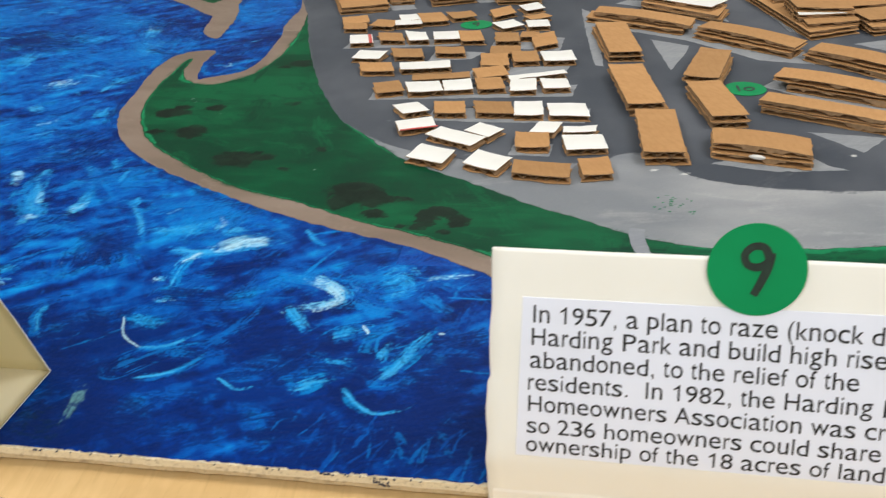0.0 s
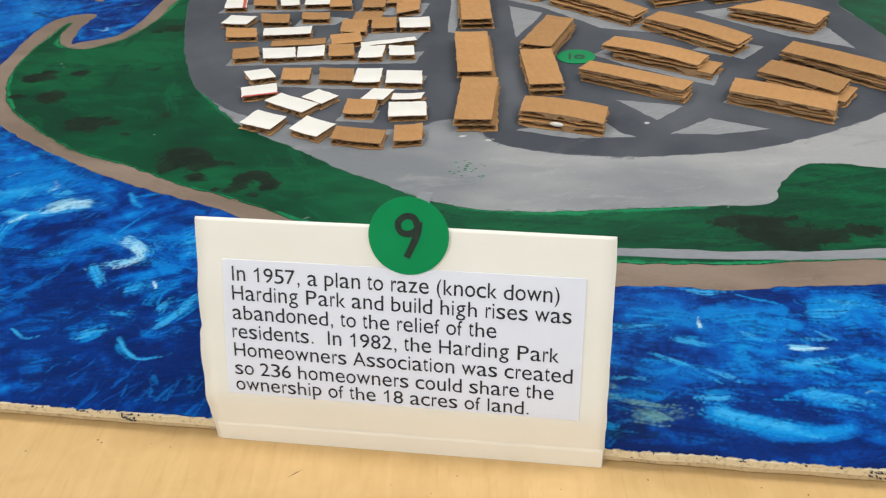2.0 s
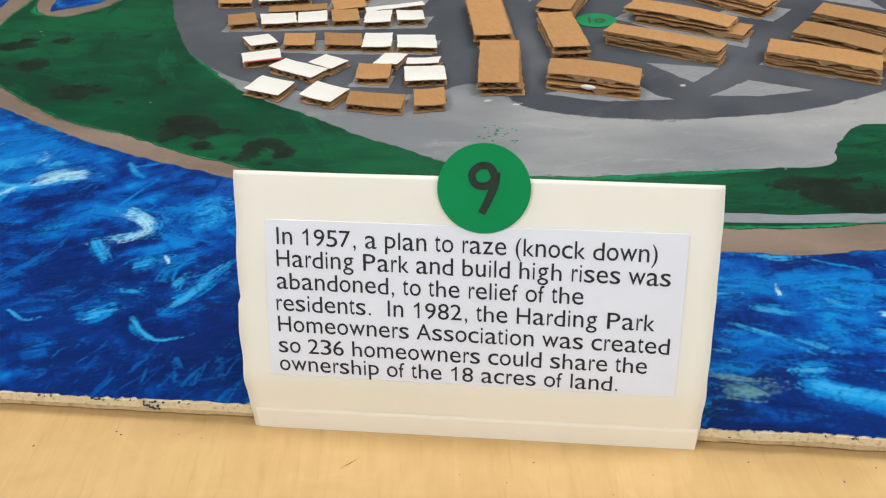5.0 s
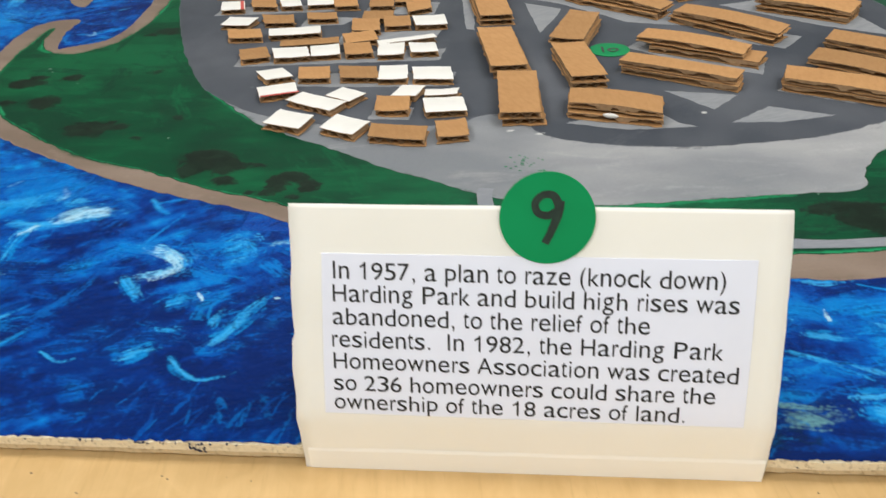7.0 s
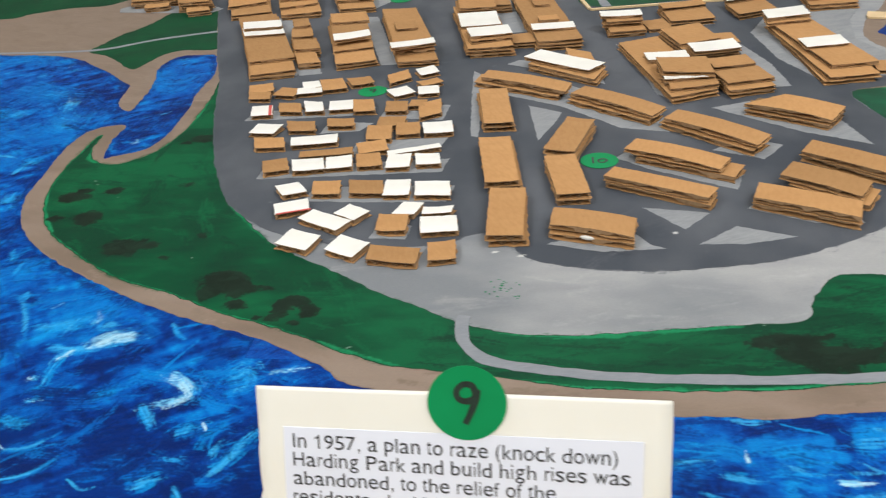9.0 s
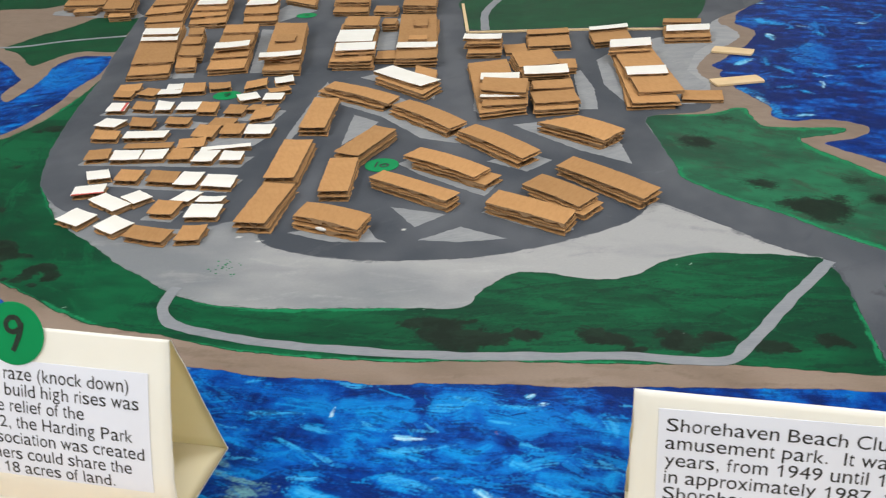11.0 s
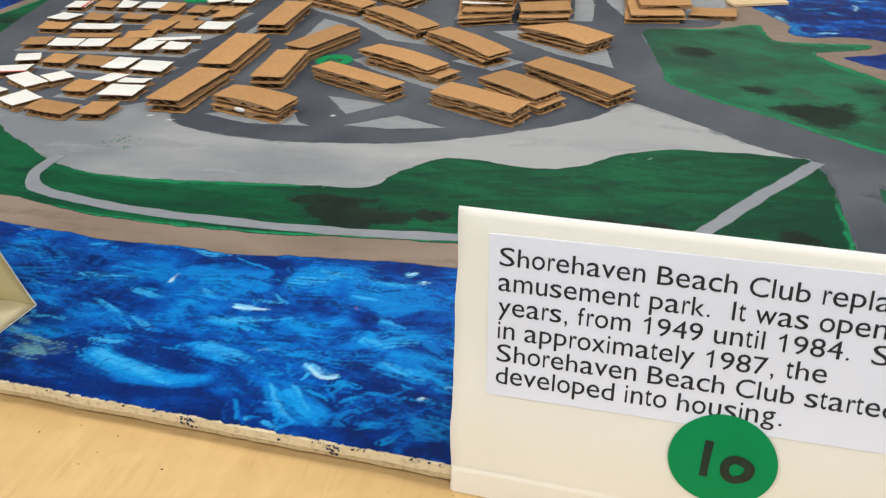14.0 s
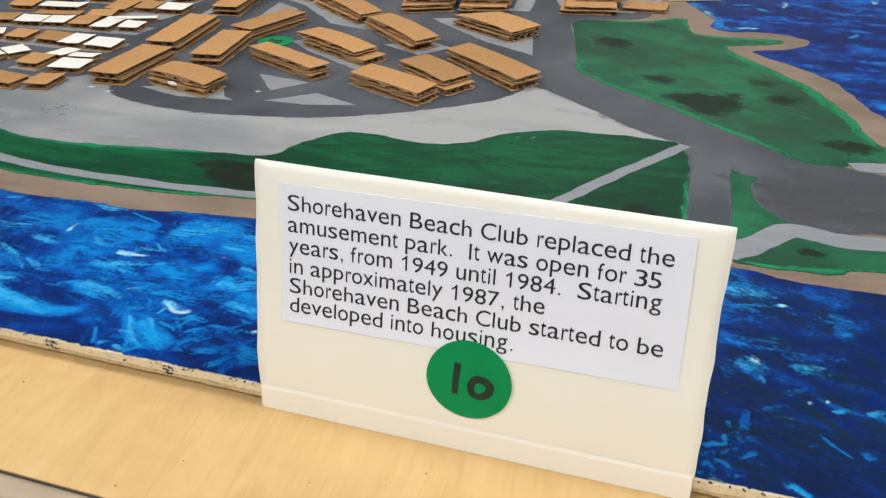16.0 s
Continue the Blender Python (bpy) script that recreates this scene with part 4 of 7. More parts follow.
wave("foam", 0.0075, (-0.1631, 0.1342), (-0.1532, 0.1396), (-0.1432, 0.1408))
wave("foam", 0.0027, (-0.1703, 0.1573), (-0.1701, 0.1509))
wave("light", 0.0056, (-0.1665, 0.1500), (-0.1551, 0.1494))
wave("light", 0.0035, (-0.1730, 0.1268), (-0.1735, 0.1147), (-0.1727, 0.1049), (-0.1702, 0.0918))
wave("foam", 0.0033, (-0.1706, 0.1277), (-0.1745, 0.1185))
wave("foam", 0.0037, (-0.1807, 0.1038), (-0.1787, 0.1071))
wave("light", 0.0033, (-0.1714, 0.0895), (-0.1660, 0.0897))
wave("light", 0.0020, (-0.2260, 0.1730), (-0.2167, 0.1616), (-0.2088, 0.1469), (-0.2022, 0.1330))
wave("light", 0.0027, (-0.2557, 0.2119), (-0.2603, 0.2233))
wave("foam", 0.0010, (-0.1809, 0.0770), (-0.1770, 0.0678), (-0.1701, 0.0595), (-0.1636, 0.0566))
wave("light", 0.0019, (-0.1654, 0.0571), (-0.1561, 0.0579), (-0.1494, 0.0638), (-0.1445, 0.0697))
wave("light", 0.0049, (-0.1775, 0.0782), (-0.1684, 0.0726), (-0.1619, 0.0737))
wave("light", 0.0021, (-0.1580, 0.0385), (-0.1478, 0.0420), (-0.1402, 0.0500), (-0.1368, 0.0586))
wave("haze", 0.0146, (-0.1700, 0.0441), (-0.1570, 0.0550), (-0.1425, 0.0596))
wave("haze", 0.0022, (-0.1967, 0.0809), (-0.1835, 0.0852), (-0.1766, 0.0969), (-0.1659, 0.1133))
wave("haze", 0.0034, (-0.1385, 0.0663), (-0.1279, 0.0753), (-0.1165, 0.0900))
wave("haze", 0.0037, (-0.1258, 0.0944), (-0.1197, 0.1051), (-0.1143, 0.1133))
wave("light", 0.0054, (-0.0930, 0.0713), (-0.0863, 0.0739), (-0.0811, 0.0779))
wave("foam", 0.0009, (-0.0830, 0.0785), (-0.0800, 0.0736))
wave("haze", 0.0051, (-0.0879, 0.0789), (-0.0649, 0.0733), (-0.0561, 0.0771))
wave("light", 0.0033, (-0.0725, 0.0583), (-0.0717, 0.0646), (-0.0689, 0.0685))
wave("light", 0.0039, (-0.0693, 0.0477), (-0.0645, 0.0556), (-0.0604, 0.0651), (-0.0557, 0.0764))
wave("azure", 0.0061, (-0.0724, 0.0434), (-0.0639, 0.0456), (-0.0597, 0.0494))
wave("light", 0.0050, (-0.0970, 0.0375), (-0.0919, 0.0409), (-0.0860, 0.0447))
wave("light", 0.0014, (-0.1276, 0.0420), (-0.1191, 0.0367), (-0.1134, 0.0376))
wave("light", 0.0016, (-0.1280, 0.1525), (-0.1214, 0.1429), (-0.1151, 0.1385))
wave("azure", 0.0058, (-0.1459, 0.1496), (-0.1346, 0.1397))
wave("deep", 0.0089, (-0.2204, 0.1305), (-0.2042, 0.1144))
wave("deep", 0.0109, (-0.2344, 0.1442), (-0.2088, 0.1328))
wave("azure", 0.0073, (-0.2790, 0.2192), (-0.2579, 0.2008), (-0.2512, 0.1823))
wave("light", 0.0022, (-0.2732, 0.2142), (-0.2551, 0.1937))
wave("deep", 0.0094, (-0.1746, 0.0931), (-0.1413, 0.0945), (-0.1308, 0.1066))
wave("deep", 0.0101, (-0.1248, 0.0573), (-0.1042, 0.0584), (-0.0894, 0.0624))
wave("deep", 0.0095, (-0.1014, 0.1284), (-0.0813, 0.1334), (-0.0578, 0.1236))
wave("deep", 0.0074, (-0.1606, 0.1135), (-0.1365, 0.1207), (-0.1282, 0.1274))
wave("haze", 0.0056, (-0.0974, 0.0588), (-0.0787, 0.0507), (-0.0665, 0.0398))
wave("foam", 0.0013, (-0.0527, 0.0766), (-0.0507, 0.0760))
wave("moss", 0.0046, (-0.1740, 0.0310), (-0.1723, 0.0189), (-0.1713, 0.0120))
wave("light", 0.0027, (-0.2179, 0.0823), (-0.2170, 0.0712), (-0.2085, 0.0601))
wave("light", 0.0017, (-0.0804, 0.0399), (-0.0741, 0.0326), (-0.0669, 0.0290), (-0.0595, 0.0303), (-0.0552, 0.0337))
wave("light", 0.0082, (-0.2709, 0.1565), (-0.2862, 0.1803), (-0.2972, 0.2092))
wave("foam", 0.0042, (-0.3117, 0.2077), (-0.3039, 0.1922))
wave("foam", 0.0049, (-0.2743, 0.1550), (-0.2703, 0.1565))
wave("light", 0.0053, (-0.2540, 0.1656), (-0.2535, 0.1757), (-0.2602, 0.2004))
wave("foam", 0.0055, (-0.2557, 0.1642), (-0.2523, 0.1720))
wave("light", 0.0029, (-0.2626, 0.2270), (-0.2562, 0.2122))
wave("light", 0.0043, (-0.2270, 0.1793), (-0.2236, 0.1700))
wave("foam", 0.0016, (-0.1749, 0.1635), (-0.1706, 0.1557))
wave("azure", 0.0208, (-0.1847, 0.1519), (-0.1731, 0.1654), (-0.1701, 0.1760))
wave("azure", 0.0107, (-0.2142, 0.1651), (-0.1969, 0.1730), (-0.1786, 0.1811))
wave("azure", 0.0340, (-0.2648, 0.1903), (-0.2503, 0.1995), (-0.2251, 0.2024))
wave("foam", 0.0164, (-0.3719, 0.3502), (-0.3685, 0.3586))
wave("light", 0.0119, (-0.3301, 0.3557), (-0.3272, 0.3641))
wave("light", 0.0137, (-0.4303, 0.3923), (-0.4342, 0.4231))
wave("light", 0.0127, (-0.4001, 0.4578), (-0.3924, 0.4640))
wave("foam", 0.0066, (-0.3610, 0.4750), (-0.3707, 0.4951))
wave("light", 0.0254, (-0.3413, 0.4318), (-0.3438, 0.4543))
wave("light", 0.0082, (-0.3065, 0.2916), (-0.3106, 0.3044))
wave("haze", 0.0188, (-0.3470, 0.2942), (-0.3383, 0.3067), (-0.3348, 0.3237))
wave("azure", 0.0268, (-0.3542, 0.2802), (-0.3280, 0.2755), (-0.3278, 0.2968))
wave("azure", 0.0411, (-0.4003, 0.4145), (-0.3339, 0.3853), (-0.3076, 0.3514))
wave("light", 0.0079, (-0.3622, 0.3060), (-0.3537, 0.3001))
wave("azure", 0.0689, (-0.5344, 0.5308), (-0.4953, 0.5224), (-0.4831, 0.5488))
wave("azure", 0.0438, (-0.4200, 0.4756), (-0.4031, 0.4922), (-0.3661, 0.4591))
wave("azure", 0.0203, (-0.3443, 0.2410), (-0.3279, 0.2503), (-0.3248, 0.2637))
wave("azure", 0.0195, (-0.2693, 0.1357), (-0.2618, 0.1476), (-0.2470, 0.1429))
wave("light", 0.0040, (-0.2561, 0.1065), (-0.2507, 0.1129))
wave("azure", 0.0066, (-0.2707, 0.2129), (-0.2464, 0.1860), (-0.2305, 0.1616))
wave("deep", 0.0173, (-0.2189, 0.1134), (-0.2216, 0.1284), (-0.2189, 0.1339))
wave("deep", 0.0535, (-0.4934, 0.4765), (-0.4465, 0.4597), (-0.3982, 0.4363))
wave("deep", 0.0239, (-0.2850, 0.2521), (-0.2925, 0.2271), (-0.3107, 0.2223))
wave("deep", 0.0358, (-0.3679, 0.5268), (-0.3292, 0.4746), (-0.3030, 0.4586))
wave("deep", 0.0122, (-0.1651, 0.0282), (-0.1460, 0.0240), (-0.1270, 0.0230))
wave("deep", 0.0101, (-0.1102, 0.0162), (-0.0906, 0.0155), (-0.0765, 0.0198))
wave("deepgreen", 0.0120, (-0.1905, 0.0164), (-0.1751, 0.0121), (-0.1720, 0.0213))
wave("haze", 0.0071, (-0.0578, 0.0204), (-0.0487, 0.0101))
wave("haze", 0.0068, (-0.0466, 0.0203), (-0.0393, 0.0094))
wave("haze", 0.0046, (-0.0576, 0.0112), (-0.0543, 0.0040))
wave("light", 0.0103, (-0.3616, 0.4816), (-0.3551, 0.4598))
wave("light", 0.0121, (-0.3452, 0.4351), (-0.3389, 0.4191))
wave("light", 0.0100, (-0.4366, 0.5586), (-0.4274, 0.5612))
wave("light", 0.0096, (-0.3975, 0.4540), (-0.3928, 0.4630))
wave("light", 0.0145, (-0.3875, 0.4972), (-0.3875, 0.5102))
wave("light", 0.0068, (-0.3297, 0.3382), (-0.3274, 0.3622))
wave("azure", 0.0251, (-0.3523, 0.3556), (-0.3441, 0.3636))
wave("azure", 0.0409, (-0.4474, 0.5370), (-0.3979, 0.5109), (-0.3595, 0.5012))
wave("azure", 0.0460, (-0.3735, 0.4673), (-0.3272, 0.4393), (-0.3283, 0.4716))
wave("azure", 0.0342, (-0.5100, 0.6094), (-0.4745, 0.6136), (-0.4273, 0.5848))
wave("azure", 0.0415, (-0.3180, 0.5792), (-0.2928, 0.5575), (-0.2864, 0.5868))
wave("azure", 0.0272, (-0.2980, 0.5267), (-0.2775, 0.5105), (-0.2792, 0.5407))
wave("deep", 0.0085, (-0.3799, 0.5982), (-0.3391, 0.5450), (-0.3136, 0.4844), (-0.2989, 0.4380))
wave("deep", 0.0181, (-0.2737, 0.3959), (-0.2704, 0.4246), (-0.2564, 0.4485))
wave("deep", 0.0068, (-0.3393, 0.4336), (-0.3037, 0.4083), (-0.3076, 0.3839))
wave("deep", 0.0158, (-0.2524, 0.4878), (-0.2450, 0.4356), (-0.2475, 0.3950))
wave("azure", 0.0109, (0.0762, 0.0784), (0.0959, 0.0674))
wave("fleck", 0.0018, (0.2175, 0.0676), (0.2192, 0.0684))
wave("light", 0.0099, (0.4072, 0.1034), (0.4136, 0.1030), (0.4222, 0.1013))
wave("azure", 0.0062, (0.4093, 0.0916), (0.4241, 0.0984))
wave("haze", 0.0041, (0.4308, 0.1115), (0.4388, 0.1076), (0.4455, 0.1054))
wave("foam", 0.0016, (0.4247, 0.0990), (0.4272, 0.0994))
wave("azure", 0.0077, (0.4413, 0.0936), (0.4503, 0.0933))
wave("azure", 0.0051, (0.4445, 0.0860), (0.4496, 0.0876))
wave("light", 0.0054, (0.4121, 0.0597), (0.4167, 0.0573), (0.4193, 0.0525))
wave("foam", 0.0024, (0.4161, 0.0623), (0.4188, 0.0586))
wave("azure", 0.0044, (0.4089, 0.0528), (0.4141, 0.0527))
wave("light", 0.0036, (0.4308, 0.0619), (0.4356, 0.0629), (0.4397, 0.0629))
wave("azure", 0.0040, (0.4281, 0.0675), (0.4434, 0.0703))
wave("azure", 0.0043, (0.4199, 0.0344), (0.4292, 0.0391))
wave("light", 0.0011, (0.4234, 0.0342), (0.4288, 0.0340))
wave("light", 0.0020, (0.4410, 0.0416), (0.4445, 0.0425), (0.4466, 0.0412))
wave("light", 0.0019, (0.4504, 0.0431), (0.4551, 0.0457))
wave("foam", 0.0014, (0.4330, 0.0437), (0.4338, 0.0440))
wave("foam", 0.0015, (0.4386, 0.0458), (0.4398, 0.0459))
wave("haze", 0.0008, (0.4356, 0.0299), (0.4419, 0.0237), (0.4453, 0.0214))
wave("moss", 0.0040, (0.4059, 0.0010), (0.4132, -0.0029))
wave("light", 0.0027, (0.4277, 0.0059), (0.4330, 0.0019))
wave("azure", 0.0028, (0.4270, 0.0455), (0.4353, 0.0511))
wave("azure", 0.0030, (0.4479, 0.0257), (0.4509, 0.0231))
wave("deepgreen", 0.0095, (0.4082, 0.0227), (0.4194, 0.0115), (0.4268, 0.0070))
wave("deepgreen", 0.0099, (0.4254, 0.0232), (0.4343, 0.0188), (0.4427, 0.0122))
wave("deep", 0.0117, (0.4104, 0.0429), (0.4221, 0.0438), (0.4353, 0.0511))
wave("deep", 0.0102, (0.4359, 0.0734), (0.4574, 0.0839))
wave("deep", 0.0107, (0.4108, 0.0756), (0.4289, 0.0780))
wave("azure", 0.0233, (0.4137, 0.6749), (0.4318, 0.6733), (0.4421, 0.6492))
wave("azure", 0.0176, (0.4312, 0.6976), (0.4379, 0.6649), (0.4424, 0.6272))
wave("light", 0.0095, (0.4342, 0.7015), (0.4395, 0.6886))
wave("azure", 0.0153, (0.4557, 0.7849), (0.4578, 0.7469))
wave("light", 0.0054, (0.4514, 0.7477), (0.4515, 0.7297))
wave("azure", 0.0157, (0.3769, 0.7949), (0.3935, 0.7829), (0.4178, 0.7897))
wave("light", 0.0098, (0.3970, 0.8024), (0.4034, 0.7866), (0.4249, 0.7790))
wave("foam", 0.0056, (0.4026, 0.7351), (0.4048, 0.7129))
wave("light", 0.0046, (0.3889, 0.6538), (0.3883, 0.6207))
wave("foam", 0.0051, (0.3620, 0.6227), (0.3768, 0.6435))
wave("light", 0.0047, (0.3955, 0.6222), (0.4104, 0.5982))
wave("light", 0.0036, (0.3797, 0.5738), (0.3807, 0.5518))
wave("light", 0.0068, (0.3581, 0.5531), (0.3678, 0.5374), (0.3726, 0.5255))
wave("foam", 0.0042, (0.3702, 0.5314), (0.3785, 0.5083))
wave("light", 0.0067, (0.3826, 0.5108), (0.3820, 0.4892), (0.3891, 0.4837))
wave("azure", 0.0063, (0.3753, 0.4816), (0.3895, 0.4785), (0.4083, 0.4804))
wave("foam", 0.0032, (0.3959, 0.4845), (0.4103, 0.4881))
wave("light", 0.0040, (0.4261, 0.6005), (0.4359, 0.5865))
wave("light", 0.0037, (0.3901, 0.5574), (0.4059, 0.5627))
wave("azure", 0.0066, (0.3802, 0.5902), (0.3837, 0.5704))
wave("light", 0.0036, (0.4102, 0.5502), (0.4168, 0.5408))
wave("azure", 0.0127, (0.4186, 0.6512), (0.4293, 0.6211), (0.4428, 0.6130))
wave("deep", 0.0244, (0.3792, 0.7028), (0.3829, 0.6543), (0.3900, 0.6100))
wave("deep", 0.0307, (0.4120, 0.7165), (0.4192, 0.6905))
wave("deep", 0.0220, (0.3818, 0.5705), (0.3894, 0.5218), (0.4038, 0.5099))
wave("deep", 0.0251, (0.4107, 0.5751), (0.4277, 0.5552))
wave("deep", 0.0054, (0.1138, 0.0555), (0.1267, 0.0535), (0.1344, 0.0527))
wave("deep", 0.0060, (0.1070, 0.0419), (0.1195, 0.0378), (0.1280, 0.0353))
wave("deepgreen", 0.0047, (0.1031, 0.0364), (0.1182, 0.0353))
wave("deepgreen", 0.0076, (0.1088, 0.0063), (0.1159, 0.0098), (0.1245, 0.0088))
wave("deep", 0.0058, (0.1309, 0.0113), (0.1444, 0.0105), (0.1583, 0.0081))
wave("deep", 0.0070, (0.1577, 0.0044), (0.1776, 0.0037), (0.1999, 0.0071))
wave("deep", 0.0099, (0.2407, 0.0923), (0.2594, 0.0951), (0.2659, 0.0966))
wave("deep", 0.0077, (0.1468, 0.0865), (0.1682, 0.0898), (0.1825, 0.0916))
wave("deep", 0.0063, (0.2096, 0.0934), (0.2264, 0.0944))
wave("deep", 0.0050, (0.2184, 0.0490), (0.2239, 0.0523))
wave("deep", 0.0068, (0.1968, 0.0690), (0.2100, 0.0707), (0.2168, 0.0651))
wave("deep", 0.0071, (0.2236, 0.0340), (0.2339, 0.0364), (0.2441, 0.0330), (0.2542, 0.0280))
wave("deep", 0.0034, (0.2245, 0.0258), (0.2323, 0.0231))
wash(0.0108, (0.1437, 0.0763), (0.1538, 0.0772), (0.1656, 0.0771), (0.1759, 0.0807))
wash(0.0116, (0.1608, 0.0709), (0.1789, 0.0724))
wash(0.0083, (0.1271, 0.0700), (0.1338, 0.0749), (0.1440, 0.0724))
wash(0.0081, (0.1406, 0.0223), (0.1509, 0.0177), (0.1627, 0.0146), (0.1755, 0.0138), (0.1875, 0.0175))
wash(0.0119, (0.1531, 0.0718), (0.1634, 0.0753), (0.1741, 0.0738))
wash(0.0124, (0.1863, 0.0843), (0.1968, 0.0879), (0.2080, 0.0885), (0.2122, 0.0835))
wash(0.0147, (0.2118, 0.0796), (0.2246, 0.0775), (0.2344, 0.0821), (0.2456, 0.0797))
wash(0.0099, (0.2241, 0.0679), (0.2312, 0.0718), (0.2409, 0.0763))
wash(0.0092, (0.2474, 0.0850), (0.2586, 0.0802))
wash(0.0094, (0.1947, 0.0545), (0.2083, 0.0531), (0.2157, 0.0592))
wash(0.0076, (0.2369, 0.0449), (0.2538, 0.0447), (0.2655, 0.0454))
wash(0.0112, (0.2124, 0.0186), (0.2198, 0.0133), (0.2286, 0.0103))
wash(0.0064, (0.2660, 0.0417), (0.2680, 0.0499))
wave("haze", 0.0035, (0.0821, 0.0697), (0.0933, 0.0749), (0.1032, 0.0799))
wave("haze", 0.0051, (0.0902, 0.0828), (0.1053, 0.0818))
wave("haze", 0.0027, (0.1526, 0.0385), (0.1620, 0.0385), (0.1734, 0.0368))
wave("haze", 0.0046, (0.2396, 0.0111), (0.2504, 0.0120), (0.2603, 0.0175))
wave("haze", 0.0020, (0.2575, 0.0219), (0.2634, 0.0266))
wave("azure", 0.0021, (0.1601, 0.0491), (0.1681, 0.0497))
wave("azure", 0.0070, (0.1004, 0.0628), (0.1147, 0.0647), (0.1262, 0.0659), (0.1325, 0.0712), (0.1423, 0.0694))
wave("light", 0.0033, (0.1070, 0.0648), (0.1200, 0.0661), (0.1313, 0.0675))
wave("light", 0.0016, (0.0967, 0.0857), (0.1066, 0.0899))
wave("azure", 0.0033, (0.0963, 0.0619), (0.1059, 0.0667))
wave("foam", 0.0014, (0.1441, 0.0673), (0.1441, 0.0737))
wave("light", 0.0035, (0.1323, 0.0596), (0.1419, 0.0580), (0.1494, 0.0573))
wave("light", 0.0016, (0.1246, 0.0506), (0.1368, 0.0451), (0.1492, 0.0356))
wave("azure", 0.0035, (0.1341, 0.0422), (0.1472, 0.0384))
wave("light", 0.0037, (0.1401, 0.0283), (0.1502, 0.0295))
wave("moss", 0.0040, (0.1068, 0.0262), (0.1170, 0.0231), (0.1271, 0.0223), (0.1360, 0.0233))
wave("moss", 0.0059, (0.1162, 0.0178), (0.1279, 0.0164), (0.1370, 0.0215))
wave("moss", 0.0023, (0.1050, 0.0335), (0.1130, 0.0297))
wave("light", 0.0044, (0.1423, 0.0216), (0.1532, 0.0182), (0.1649, 0.0151), (0.1770, 0.0133), (0.1866, 0.0167))
wave("light", 0.0021, (0.1458, 0.0224), (0.1563, 0.0199), (0.1664, 0.0174))
wave("light", 0.0032, (0.1704, 0.0491), (0.1825, 0.0474), (0.1891, 0.0456))
wave("light", 0.0051, (0.1773, 0.0336), (0.1871, 0.0317), (0.1939, 0.0303))
wave("foam", 0.0015, (0.1750, 0.0582), (0.1843, 0.0591))
wave("light", 0.0048, (0.1862, 0.0804), (0.1972, 0.0815), (0.2047, 0.0904))
wave("light", 0.0029, (0.2171, 0.0859), (0.2322, 0.0866))
wave("light", 0.0018, (0.2130, 0.0749), (0.2279, 0.0746))
wave("azure", 0.0069, (0.2335, 0.0869), (0.2405, 0.0859), (0.2470, 0.0788), (0.2481, 0.0721))
wave("foam", 0.0023, (0.2279, 0.0940), (0.2310, 0.0962))
wave("foam", 0.0022, (0.2337, 0.0895), (0.2381, 0.0917))
wave("light", 0.0025, (0.2281, 0.0620), (0.2335, 0.0609), (0.2376, 0.0597))
wave("light", 0.0052, (0.2313, 0.0477), (0.2390, 0.0525), (0.2499, 0.0539))
wave("light", 0.0059, (0.2260, 0.0517), (0.2315, 0.0498))
wave("foam", 0.0021, (0.1750, 0.0582), (0.1813, 0.0579), (0.1883, 0.0595))
wave("light", 0.0037, (0.1710, 0.0493), (0.1796, 0.0479), (0.1937, 0.0456))
wave("light", 0.0052, (0.1762, 0.0333), (0.1844, 0.0321), (0.1951, 0.0305))
wave("foam", 0.0026, (0.2156, 0.0322), (0.2214, 0.0288), (0.2261, 0.0289))
wave("light", 0.0013, (0.2172, 0.0288), (0.2165, 0.0249))
wave("light", 0.0061, (0.2342, 0.0403), (0.2430, 0.0384), (0.2527, 0.0368), (0.2644, 0.0358), (0.2684, 0.0358))
wave("foam", 0.0009, (0.2604, 0.0321), (0.2679, 0.0351))
wave("azure", 0.0047, (0.2063, 0.0208), (0.2123, 0.0151), (0.2188, 0.0089), (0.2252, 0.0062), (0.2319, 0.0062))
wave("light", 0.0018, (0.2080, 0.0212), (0.2160, 0.0107), (0.2231, 0.0058))
wave("light", 0.0024, (0.2152, 0.0210), (0.2235, 0.0125), (0.2305, 0.0074))
wave("light", 0.0018, (0.2079, 0.0039), (0.2105, 0.0029))
wave("light", 0.0015, (0.2137, 0.0036), (0.2198, 0.0018))
wave("azure", 0.0049, (0.2326, 0.0079), (0.2403, 0.0180), (0.2504, 0.0237))
wave("foam", 0.0013, (0.2542, 0.0249), (0.2568, 0.0260))
wave("light", 0.0066, (0.2612, 0.0856), (0.2649, 0.0816), (0.2666, 0.0727))
wave("light", 0.0017, (0.2627, 0.0685), (0.2665, 0.0683))
# light streaks over the azure
scumble(150, (0.10, 0.40, 0.020, 0.095), -8, 16, 0.020, 0.0040, (0.46, 0.55, 0.66), (0.28, 0.5), 8.0, 51)
scumble(60, (0.10, 0.40, 0.010, 0.095), -8, 16, 0.022, 0.0050, (0.0, 0.04, 0.10), (0.3, 0.5), seed=52)
# broken passes dragged across the wet strokes
scumble(150, WEST, 25, 35, 0.030, 0.010, (0.0, 0.06, 0.16, 0.34), (0.16, 0.32), seed=41)
scumble(60, SOUTH, -6, 16, 0.028, 0.008, (0.0, 0.05, 0.16, 0.34), (0.16, 0.32), seed=42)
scumble(160, FAR_WEST, 25, 30, 0.036, 0.011, (0.0, 0.10, 0.34, 0.42), (0.16, 0.32), seed=43)
